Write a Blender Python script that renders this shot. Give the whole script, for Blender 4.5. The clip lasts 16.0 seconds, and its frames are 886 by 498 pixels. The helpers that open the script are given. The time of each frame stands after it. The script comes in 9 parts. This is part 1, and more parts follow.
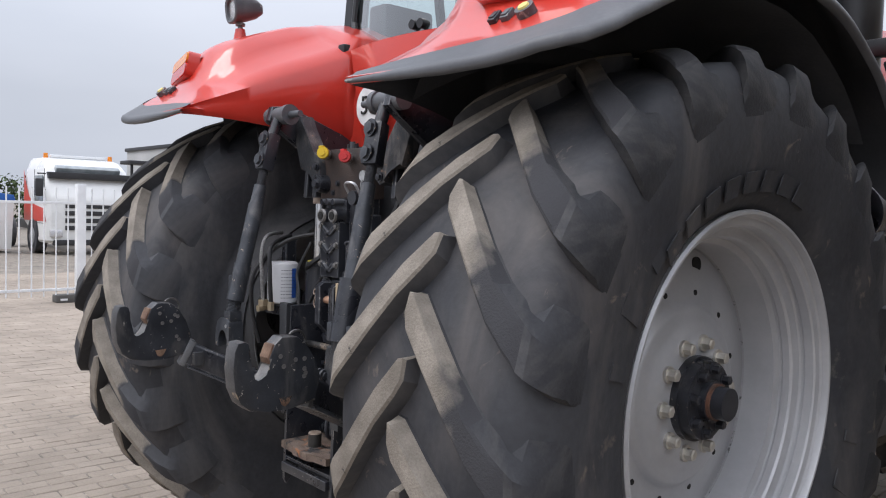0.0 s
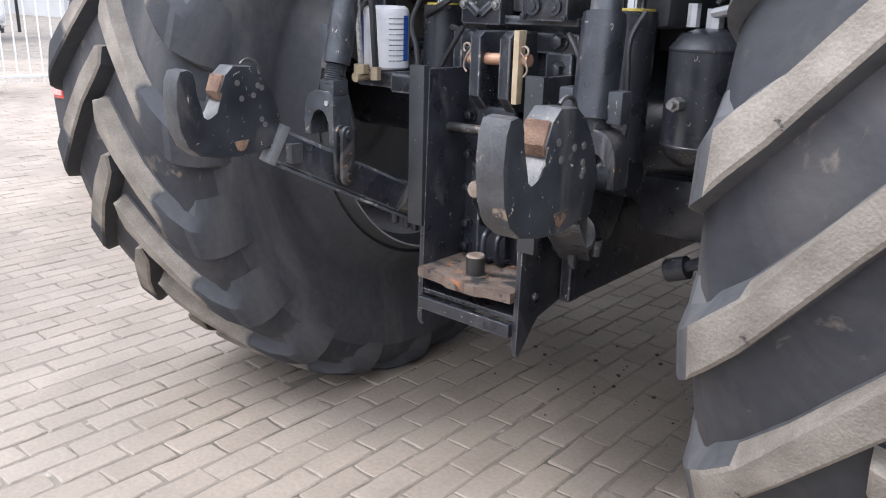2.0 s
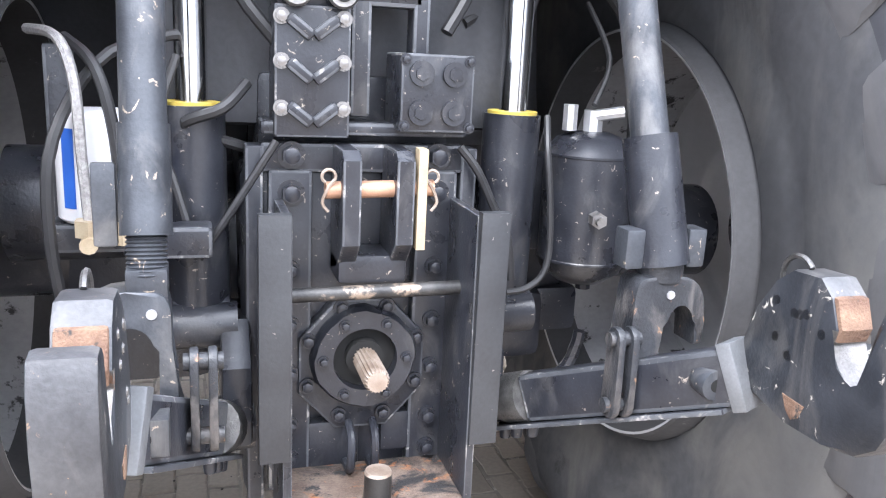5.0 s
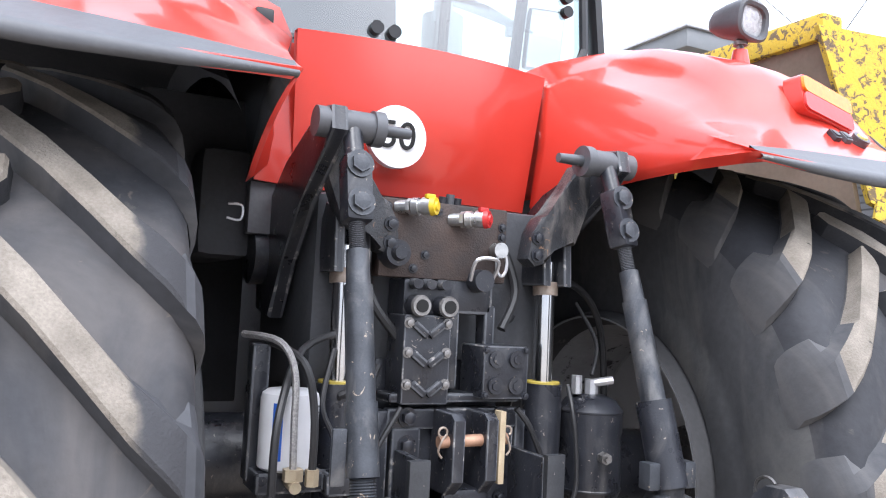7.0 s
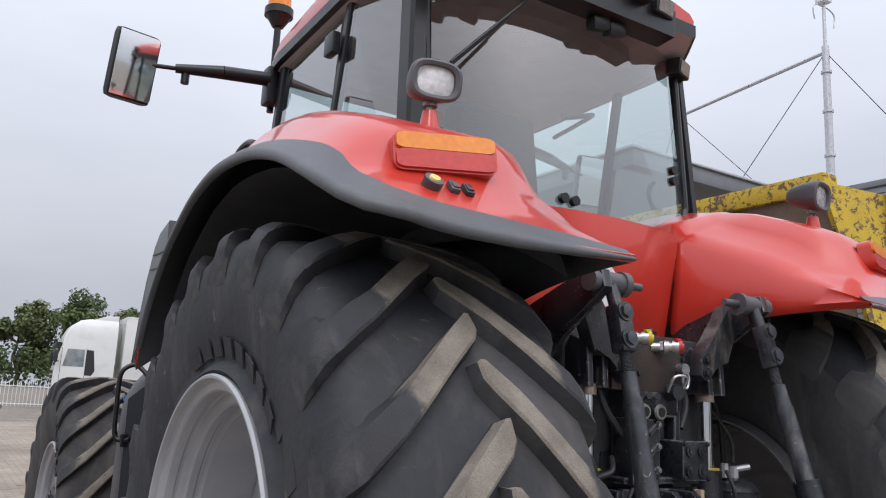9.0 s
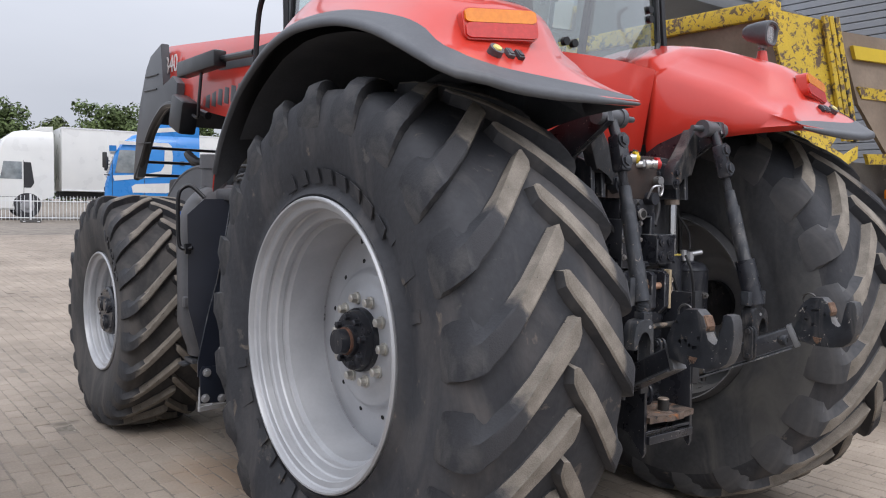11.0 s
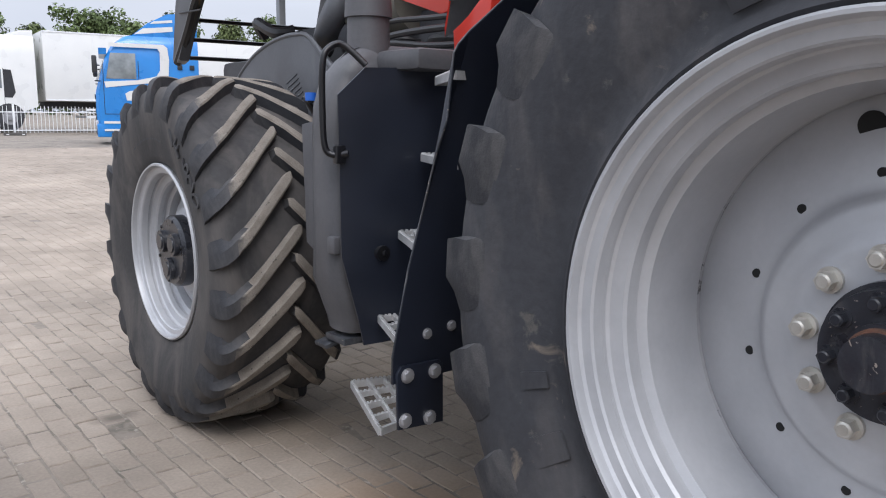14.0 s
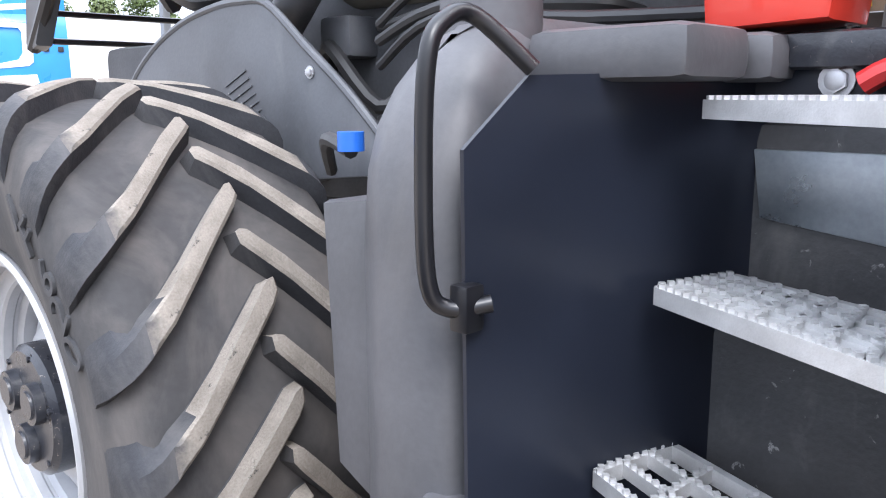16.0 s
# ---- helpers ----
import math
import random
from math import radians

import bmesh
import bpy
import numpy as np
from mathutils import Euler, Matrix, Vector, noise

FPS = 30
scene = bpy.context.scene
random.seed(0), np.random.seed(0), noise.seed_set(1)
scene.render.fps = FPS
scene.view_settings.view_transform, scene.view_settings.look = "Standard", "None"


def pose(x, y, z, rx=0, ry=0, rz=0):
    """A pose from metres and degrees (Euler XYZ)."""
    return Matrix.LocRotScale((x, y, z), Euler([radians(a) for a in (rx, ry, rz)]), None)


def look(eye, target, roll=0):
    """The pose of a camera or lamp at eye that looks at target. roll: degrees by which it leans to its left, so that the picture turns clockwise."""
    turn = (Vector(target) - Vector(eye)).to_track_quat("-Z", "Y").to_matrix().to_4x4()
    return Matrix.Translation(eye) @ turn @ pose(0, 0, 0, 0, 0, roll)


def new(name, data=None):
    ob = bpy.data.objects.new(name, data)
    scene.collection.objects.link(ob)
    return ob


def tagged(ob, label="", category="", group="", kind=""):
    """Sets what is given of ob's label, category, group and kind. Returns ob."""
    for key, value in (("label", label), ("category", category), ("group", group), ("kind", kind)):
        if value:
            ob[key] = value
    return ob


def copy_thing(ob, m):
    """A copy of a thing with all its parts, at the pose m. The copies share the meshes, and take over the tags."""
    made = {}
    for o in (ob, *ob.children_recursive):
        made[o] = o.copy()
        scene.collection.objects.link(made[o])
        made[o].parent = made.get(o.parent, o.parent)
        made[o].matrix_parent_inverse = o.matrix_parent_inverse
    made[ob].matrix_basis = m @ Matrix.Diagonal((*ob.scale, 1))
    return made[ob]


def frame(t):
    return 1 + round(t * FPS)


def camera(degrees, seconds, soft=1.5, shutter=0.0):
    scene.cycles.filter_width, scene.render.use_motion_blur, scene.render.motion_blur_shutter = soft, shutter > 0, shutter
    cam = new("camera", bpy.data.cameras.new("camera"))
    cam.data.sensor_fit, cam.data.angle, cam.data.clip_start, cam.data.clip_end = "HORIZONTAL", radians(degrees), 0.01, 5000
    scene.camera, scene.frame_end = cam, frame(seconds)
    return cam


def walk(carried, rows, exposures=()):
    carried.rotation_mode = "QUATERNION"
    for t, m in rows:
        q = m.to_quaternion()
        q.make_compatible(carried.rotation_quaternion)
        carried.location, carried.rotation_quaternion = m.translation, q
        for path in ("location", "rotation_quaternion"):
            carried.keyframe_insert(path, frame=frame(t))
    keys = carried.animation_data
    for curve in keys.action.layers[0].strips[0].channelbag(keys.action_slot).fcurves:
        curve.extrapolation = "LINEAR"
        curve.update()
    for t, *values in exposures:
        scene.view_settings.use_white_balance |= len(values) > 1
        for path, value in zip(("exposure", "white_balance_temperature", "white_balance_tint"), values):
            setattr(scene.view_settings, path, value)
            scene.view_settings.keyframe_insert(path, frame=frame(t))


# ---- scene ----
cam = camera(57.5, 16.0, soft=1.1)
PATH = [
    (0, (2.497, -2.159, 1.561), (1.004, -0.832, 1.467), 1.6),
    (0.5, (2.424, -2.193, 1.511), (0.945, -0.924, 1.059), 1.4),
    (1, (2.094, -2.193, 1.465), (0.635, -0.956, 0.881), 0.8),
    (1.5, (1.664, -2.157, 1.392), (0.283, -0.835, 0.804), 1.0),
    (2, (1.217, -2.091, 1.354), (-0.026, -0.639, 0.764), 1.5),
    (2.5, (0.837, -2.115, 1.321), (-0.158, -0.492, 0.707), 1.5),
    (3, (0.508, -2.073, 1.309), (-0.167, -0.316, 0.632), 1.9),
    (3.5, (0.259, -1.937, 1.33), (-0.218, -0.116, 0.655), 2.1),
    (4, (0.049, -1.883, 1.348), (-0.095, -0.014, 0.653), 2.2),
    (4.5, (-0.139, -1.869, 1.391), (0.088, -0.006, 0.699), 2.3),
    (5, (-0.278, -1.79, 1.443), (0.296, 0.068, 0.974), 2.9),
    (5.2, (-0.322, -1.801, 1.478), (0.32, 0.064, 1.145), 2.9),
    (7.3, (-1.107, -2.235, 1.539), (-0.206, -0.457, 1.703), 2.8),
    (7.5, (-1.233, -2.253, 1.524), (-0.327, -0.48, 1.709), 2.6),
    (8, (-1.574, -2.245, 1.515), (-0.645, -0.49, 1.756), 2.4),
    (8.2, (-1.705, -2.225, 1.5), (-0.756, -0.491, 1.8), 2.3),
    (10.3, (-2.639, -2.682, 1.569), (-1.43, -1.134, 1.943), 1.4),
    (10.5, (-2.718, -2.713, 1.557), (-1.494, -1.15, 1.802), 1.4),
    (11, (-2.876, -2.696, 1.551), (-1.654, -1.116, 1.444), 1.1),
    (11.5, (-2.971, -2.576, 1.522), (-1.762, -1.005, 1.256), 0.9),
    (12, (-2.961, -2.254, 1.471), (-1.771, -0.703, 1.049), 0.4),
    (12.5, (-2.921, -1.884, 1.439), (-1.727, -0.332, 1.032), 0.2),
    (13, (-2.867, -1.439, 1.424), (-1.667, 0.116, 1.046), 0.3),
    (13.5, (-2.747, -0.98, 1.399), (-1.531, 0.573, 1.07), 0.4),
    (14, (-2.631, -0.537, 1.411), (-1.398, 1.004, 1.086), 0.5),
    (14.5, (-2.488, -0.087, 1.44), (-1.238, 1.439, 1.112), 0.1),
    (15, (-2.286, 0.377, 1.457), (-1.007, 1.879, 1.126), -0.0),
    (15.4, (-2.155, 0.703, 1.507), (-0.852, 2.173, 1.129), -0.3),
    (16, (-1.965, 1.082, 1.541), (-0.547, 2.441, 1.164), -0.4),
]
EXPOSURE = [(0.0, 0.51, 6500, 13), (0.5, 0.96, 6500, 13), (1.0, 0.91, 6500, 13), (2.5, 1.71, 6140, 13), (3.5, 2.38, 6080, 13), (4.0, 2.45, 6130, 13), (5.2, 2.58, 6240, 13), (7.5, 1.16, 6320, 13), (8.2, 0.64, 6460, 13), (10.3, -0.02, 6630, 13), (11.0, 0.42, 6560, 13), (12.0, 0.87, 6380, 13), (12.5, 0.91, 6400, 13), (13.0, 0.74, 6420, 13), (13.5, 0.7, 6440, 13), (14.5, 0.79, 6320, 13), (15.0, 1.34, 6230, 13), (15.5, 1.76, 6140, 13), (16.0, 1.98, 6230, 13)]
walk(cam, [(t, look(eye, target, roll)) for t, eye, target, roll in PATH], EXPOSURE)

# ---- world: an overcast sky, bright and nearly white, with soft cloud ----
world = bpy.data.worlds.new("overcast_sky")
scene.world = world
world.use_nodes = True
wn, wl = world.node_tree.nodes, world.node_tree.links
wn.clear()
w_out = wn.new("ShaderNodeOutputWorld")
w_bg = wn.new("ShaderNodeBackground")
w_sky = wn.new("ShaderNodeTexSky")
w_sky.sky_type = "NISHITA"
w_sky.sun_disc = False
w_sky.sun_elevation, w_sky.sun_rotation = radians(48), radians(150)
w_sky.dust_density, w_sky.air_density = 4.0, 1.0
w_hsv = wn.new("ShaderNodeHueSaturation")
w_hsv.inputs["Saturation"].default_value = 0.12
w_coord = wn.new("ShaderNodeTexCoord")
w_map = wn.new("ShaderNodeMapping")
w_map.inputs["Scale"].default_value = (1.0, 1.0, 3.0)
w_noise = wn.new("ShaderNodeTexNoise")
w_noise.inputs["Scale"].default_value = 1.6
w_noise.inputs["Detail"].default_value = 5
w_ramp = wn.new("ShaderNodeValToRGB")
w_ramp.color_ramp.elements[0].position, w_ramp.color_ramp.elements[0].color = 0.3, (4.7, 5.25, 6.1, 1)
w_ramp.color_ramp.elements[1].position, w_ramp.color_ramp.elements[1].color = 0.7, (5.9, 6.4, 7.25, 1)
w_mix = wn.new("ShaderNodeMixRGB")
w_mix.inputs["Fac"].default_value = 0.8
wl.new(w_sky.outputs[0], w_hsv.inputs["Color"])
wl.new(w_coord.outputs["Generated"], w_map.inputs["Vector"])
wl.new(w_map.outputs[0], w_noise.inputs["Vector"])
wl.new(w_noise.outputs["Fac"], w_ramp.inputs["Fac"])
wl.new(w_hsv.outputs[0], w_mix.inputs[1])
wl.new(w_ramp.outputs[0], w_mix.inputs[2])
# an overcast sky is brightest overhead
w_sep = wn.new("ShaderNodeSeparateXYZ")
w_up = wn.new("ShaderNodeMapRange")
w_up.inputs["From Min"].default_value, w_up.inputs["From Max"].default_value = 0.12, 0.95
w_up.inputs["To Min"].default_value, w_up.inputs["To Max"].default_value = 0.66, 1.88
w_mul = wn.new("ShaderNodeMixRGB")
w_mul.blend_type, w_mul.inputs["Fac"].default_value = "MULTIPLY", 1
wl.new(w_coord.outputs["Generated"], w_sep.inputs[0])
wl.new(w_sep.outputs["Z"], w_up.inputs["Value"])
wl.new(w_mix.outputs[0], w_mul.inputs[1])
wl.new(w_up.outputs[0], w_mul.inputs[2])
wl.new(w_mul.outputs[0], w_bg.inputs["Color"])
w_bg.inputs["Strength"].default_value = 0.13
wl.new(w_bg.outputs[0], w_out.inputs["Surface"])

sun = new("sun", bpy.data.lights.new("sun", "SUN"))
sun.data.energy, sun.data.angle, sun.data.color = 0.9, radians(25), (1.0, 0.98, 0.95)
sun.matrix_world = look((-6, -9, 14), (0, 0, 0))


# ---- materials ----
def material(name, base, other=None, rough=0.5, smear=None, speck=None, metal=0.0, scale=8.0, fine=0.0, bump=0.0, coat=0.0, wear=None, wear_at=0.62,
             wear_scale=14.0, rough_var=0.12, object_random=0.0, island=0.0, spec=0.5, detail=6):
    """Two tones by a broad noise, a fine grain, optional patches of wear in a third colour, bump and varied gloss."""
    m = bpy.data.materials.new(name)
    m.use_nodes = True
    n, l = m.node_tree.nodes, m.node_tree.links
    b = n["Principled BSDF"]
    co = n.new("ShaderNodeTexCoord")
    other = other or tuple(c * 0.75 for c in base)
    broad = n.new("ShaderNodeTexNoise")
    broad.inputs["Scale"].default_value, broad.inputs["Detail"].default_value = scale, detail
    l.new(co.outputs["Object"], broad.inputs["Vector"])
    ramp = n.new("ShaderNodeValToRGB")
    ramp.color_ramp.elements[0].position, ramp.color_ramp.elements[0].color = 0.35, (*other, 1)
    ramp.color_ramp.elements[1].position, ramp.color_ramp.elements[1].color = 0.68, (*base, 1)
    l.new(broad.outputs["Fac"], ramp.inputs["Fac"])
    colour = ramp.outputs[0]
    grain = n.new("ShaderNodeTexNoise")
    grain.inputs["Scale"].default_value, grain.inputs["Detail"].default_value = scale * 14, 4
    l.new(co.outputs["Object"], grain.inputs["Vector"])
    if fine:
        hv = n.new("ShaderNodeMapRange")
        hv.inputs["To Min"].default_value, hv.inputs["To Max"].default_value = 1 - fine, 1 + fine
        l.new(grain.outputs["Fac"], hv.inputs["Value"])
        mul = n.new("ShaderNodeMixRGB")
        mul.blend_type, mul.inputs["Fac"].default_value = "MULTIPLY", 1
        l.new(colour, mul.inputs[1])
        l.new(hv.outputs[0], mul.inputs[2])
        colour = mul.outputs[0]
    if object_random or island:
        src = n.new("ShaderNodeObjectInfo").outputs["Random"] if object_random else n.new("ShaderNodeNewGeometry").outputs["Random Per Island"]
        amount = object_random or island
        rv = n.new("ShaderNodeMapRange")
        rv.inputs["To Min"].default_value, rv.inputs["To Max"].default_value = 1 - amount, 1 + amount
        l.new(src, rv.inputs["Value"])
        mul = n.new("ShaderNodeMixRGB")
        mul.blend_type, mul.inputs["Fac"].default_value = "MULTIPLY", 1
        l.new(colour, mul.inputs[1])
        l.new(rv.outputs[0], mul.inputs[2])
        colour = mul.outputs[0]
    wear_mask = None
    if wear:
        wnz = n.new("ShaderNodeTexNoise")
        wnz.inputs["Scale"].default_value, wnz.inputs["Detail"].default_value, wnz.inputs["Roughness"].default_value = wear_scale, 9, 0.68
        l.new(co.outputs["Object"], wnz.inputs["Vector"])
        wr = n.new("ShaderNodeValToRGB")
        wr.color_ramp.elements[0].position, wr.color_ramp.elements[1].position = wear_at, min(1.0, wear_at + 0.05)
        l.new(wnz.outputs["Fac"], wr.inputs["Fac"])
        mix = n.new("ShaderNodeMixRGB")
        l.new(wr.outputs[0], mix.inputs["Fac"])
        l.new(colour, mix.inputs[1])
        mix.inputs[2].default_value = (*wear, 1)
        colour = mix.outputs[0]
        wear_mask = wr.outputs[0]
    for extra, stretch in ((smear, 0.45), (speck, 1.0)):
        # smear and speck: (colour, scale, start, end, amount) of soft dust and of fine chips
        if not extra:
            continue
        tint, sc, lo, hi, amount = extra
        mp = n.new("ShaderNodeMapping")
        mp.inputs["Scale"].default_value = (1.0, 1.0, stretch)
        l.new(co.outputs["Object"], mp.inputs["Vector"])
        nz = n.new("ShaderNodeTexNoise")
        nz.inputs["Scale"].default_value, nz.inputs["Detail"].default_value, nz.inputs["Roughness"].default_value, nz.inputs["Distortion"].default_value = sc, 8, 0.6, 0.8
        l.new(mp.outputs[0], nz.inputs["Vector"])
        mr = n.new("ShaderNodeMapRange")
        mr.inputs["From Min"].default_value, mr.inputs["From Max"].default_value, mr.inputs["To Max"].default_value = lo, hi, amount
        l.new(nz.outputs["Fac"], mr.inputs["Value"])
        mix = n.new("ShaderNodeMixRGB")
        l.new(mr.outputs[0], mix.inputs["Fac"])
        l.new(colour, mix.inputs[1])
        mix.inputs[2].default_value = (*tint, 1)
        colour = mix.outputs[0]
    l.new(colour, b.inputs["Base Color"])
    rr = n.new("ShaderNodeMapRange")
    rr.inputs["To Min"].default_value, rr.inputs["To Max"].default_value = max(0.02, rough - rough_var), min(1, rough + rough_var)
    l.new(broad.outputs["Fac"], rr.inputs["Value"])
    l.new(rr.outputs[0], b.inputs["Roughness"])
    b.inputs["Metallic"].default_value = metal
    b.inputs["Specular IOR Level"].default_value = spec
    b.inputs["Coat Weight"].default_value = coat
    b.inputs["Coat Roughness"].default_value = 0.06
    if bump:
        bp = n.new("ShaderNodeBump")
        bp.inputs["Strength"].default_value, bp.inputs["Distance"].default_value = bump, 0.01
        add = n.new("ShaderNodeMath")
        add.operation = "ADD"
        l.new(grain.outputs["Fac"], add.inputs[0])
        l.new(broad.outputs["Fac"], add.inputs[1])
        height = add.outputs[0]
        if wear_mask:
            sub = n.new("ShaderNodeMath")
            sub.operation = "SUBTRACT"
            l.new(height, sub.inputs[0])
            l.new(wear_mask, sub.inputs[1])
            height = sub.outputs[0]
        l.new(height, bp.inputs["Height"])
        l.new(bp.outputs[0], b.inputs["Normal"])
    return m


def glass_material(name, tint, floor, rough=0.02):
    m = bpy.data.materials.new(name)
    m.use_nodes = True
    n, l = m.node_tree.nodes, m.node_tree.links
    n.remove(n["Principled BSDF"])
    tr, gl, fr, mx = n.new("ShaderNodeBsdfTransparent"), n.new("ShaderNodeBsdfGlossy"), n.new("ShaderNodeLayerWeight"), n.new("ShaderNodeMixShader")
    pw, sc = n.new("ShaderNodeMath"), n.new("ShaderNodeMath")
    pw.operation, pw.inputs[1].default_value = "POWER", 2.5
    sc.operation, sc.inputs[1].default_value, sc.inputs[2].default_value = "MULTIPLY_ADD", 1 - floor, floor
    tr.inputs["Color"].default_value = (*tint, 1)
    gl.inputs["Roughness"].default_value = rough
    fr.inputs["Blend"].default_value = 0.5
    l.new(fr.outputs["Facing"], pw.inputs[0])
    l.new(pw.outputs[0], sc.inputs[0])
    l.new(sc.outputs[0], mx.inputs["Fac"])
    l.new(tr.outputs[0], mx.inputs[1])
    l.new(gl.outputs[0], mx.inputs[2])
    l.new(mx.outputs[0], n["Material Output"].inputs["Surface"])
    return m


RUBBER = material("tyre_rubber", (0.047, 0.0485, 0.054), (0.029, 0.03, 0.035), rough=0.7, smear=((0.14, 0.126, 0.119), 3.2, 0.5, 0.78, 0.7), speck=((0.22, 0.18, 0.14), 9, 0.64, 0.72, 0.6), scale=3.0, fine=0.25, bump=0.16, wear=(0.085, 0.08, 0.074), wear_at=0.62, wear_scale=5.0, spec=0.35)
INNER_WALL = material("inner_tyre_wall", (0.068, 0.07, 0.077), (0.045, 0.046, 0.051), rough=0.72, smear=((0.17, 0.16, 0.152), 3.2, 0.48, 0.74, 0.7), scale=3.0, fine=0.25, bump=0.16, spec=0.35)
DUSTY_WALL = material("dusty_inner_tyre_wall", (0.082, 0.083, 0.087), (0.052, 0.053, 0.057), rough=0.8, smear=((0.17, 0.163, 0.152), 3.0, 0.46, 0.7, 0.8), scale=3.0, fine=0.25, bump=0.16, wear=(0.055, 0.055, 0.057), wear_at=0.62, wear_scale=4.0, spec=0.3)
FRONT_RUBBER = material("dusty_front_rubber", (0.06, 0.058, 0.058), (0.04, 0.039, 0.04), rough=0.78, smear=((0.135, 0.12, 0.11), 4.0, 0.42, 0.7, 0.75), scale=3.5, fine=0.2, bump=0.12, spec=0.3)
LUG_SIDE = material("lug_rubber", (0.045, 0.046, 0.051), (0.028, 0.029, 0.033), rough=0.74, smear=((0.14, 0.132, 0.125), 4.5, 0.5, 0.78, 0.7), scale=9, fine=0.2, bump=0.15, object_random=0.1, spec=0.3)
LUG_TOP = material("worn_lug_face", (0.27, 0.24, 0.205), (0.185, 0.163, 0.138), rough=0.9, scale=14, fine=0.3, bump=0.3, wear=(0.05, 0.048, 0.046), wear_at=0.64, wear_scale=22, object_random=0.12, spec=0.2)
# the scraped faces run out raggedly towards the tyre's shoulder
ln, ll = LUG_TOP.node_tree.nodes, LUG_TOP.node_tree.links
l_co, l_sep, l_abs, l_nz, l_ramp, l_mix = [ln.new(k) for k in ("ShaderNodeTexCoord", "ShaderNodeSeparateXYZ", "ShaderNodeMath", "ShaderNodeTexNoise", "ShaderNodeValToRGB", "ShaderNodeMixRGB")]
l_abs.operation, l_nz.inputs["Scale"].default_value, l_nz.inputs["Detail"].default_value = "ABSOLUTE", 9.0, 8
l_add = ln.new("ShaderNodeMath")
l_add.operation, l_add.inputs[1].default_value = "MULTIPLY_ADD", 0.16
l_ramp.color_ramp.elements[0].position, l_ramp.color_ramp.elements[1].position = 0.285, 0.305
l_mix.inputs[2].default_value = (0.062, 0.063, 0.068, 1)
ll.new(l_co.outputs["Object"], l_sep.inputs[0])
ll.new(l_sep.outputs["X"], l_abs.inputs[0])
ll.new(l_co.outputs["Object"], l_nz.inputs["Vector"])
ll.new(l_nz.outputs["Fac"], l_add.inputs[0])
ll.new(l_abs.outputs[0], l_add.inputs[2])
ll.new(l_add.outputs[0], l_ramp.inputs["Fac"])
l_from = ln["Principled BSDF"].inputs["Base Color"].links[0].from_socket
ll.new(l_from, l_mix.inputs[1])
ll.new(l_ramp.outputs[0], l_mix.inputs["Fac"])
ll.new(l_mix.outputs[0], ln["Principled BSDF"].inputs["Base Color"])
LUG_TOP_FRONT = LUG_TOP.copy()
LUG_TOP_FRONT.name = "worn_front_lug_face"
for nd in LUG_TOP_FRONT.node_tree.nodes:
    if nd.type == "VALTORGB" and abs(nd.color_ramp.elements[0].position - 0.285) < 1e-3:
        nd.color_ramp.elements[0].position, nd.color_ramp.elements[1].position = 0.42, 0.44


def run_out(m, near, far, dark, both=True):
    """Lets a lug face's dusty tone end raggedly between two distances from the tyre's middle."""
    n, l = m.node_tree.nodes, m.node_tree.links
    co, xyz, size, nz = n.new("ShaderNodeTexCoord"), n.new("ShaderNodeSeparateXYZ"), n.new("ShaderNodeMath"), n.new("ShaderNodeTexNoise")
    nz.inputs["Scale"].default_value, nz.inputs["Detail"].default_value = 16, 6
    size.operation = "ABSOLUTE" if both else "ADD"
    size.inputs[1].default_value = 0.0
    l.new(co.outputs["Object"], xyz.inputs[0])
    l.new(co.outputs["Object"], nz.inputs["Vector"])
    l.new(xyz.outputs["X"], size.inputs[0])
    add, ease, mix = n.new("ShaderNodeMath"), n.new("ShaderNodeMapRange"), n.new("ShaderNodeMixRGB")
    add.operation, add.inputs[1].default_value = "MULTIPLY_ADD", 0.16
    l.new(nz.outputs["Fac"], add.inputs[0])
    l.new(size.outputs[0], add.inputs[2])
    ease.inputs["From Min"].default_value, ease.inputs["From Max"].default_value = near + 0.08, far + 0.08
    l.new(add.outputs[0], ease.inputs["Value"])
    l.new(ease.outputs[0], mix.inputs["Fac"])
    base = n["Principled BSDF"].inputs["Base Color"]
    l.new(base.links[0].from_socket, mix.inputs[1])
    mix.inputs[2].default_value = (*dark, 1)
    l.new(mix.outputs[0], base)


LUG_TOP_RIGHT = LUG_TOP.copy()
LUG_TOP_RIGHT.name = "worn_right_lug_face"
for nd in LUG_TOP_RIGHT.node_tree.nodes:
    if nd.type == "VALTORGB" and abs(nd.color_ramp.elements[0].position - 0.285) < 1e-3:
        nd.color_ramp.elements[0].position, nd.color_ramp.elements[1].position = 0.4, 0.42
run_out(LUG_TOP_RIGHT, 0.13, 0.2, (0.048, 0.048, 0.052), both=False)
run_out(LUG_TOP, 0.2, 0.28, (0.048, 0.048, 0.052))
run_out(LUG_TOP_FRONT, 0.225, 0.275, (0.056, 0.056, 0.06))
SILVER = material("silver_wheel_paint", (0.47, 0.475, 0.49), (0.39, 0.395, 0.41), rough=0.42, metal=0.25, scale=5, fine=0.05, bump=0.03, wear=(0.3, 0.3, 0.3), wear_at=0.72)
RED = material("red_tractor_paint", (0.58, 0.042, 0.026), (0.53, 0.035, 0.021), rough=0.34, scale=3, fine=0.02, coat=0.65, bump=0.01, spec=0.38)
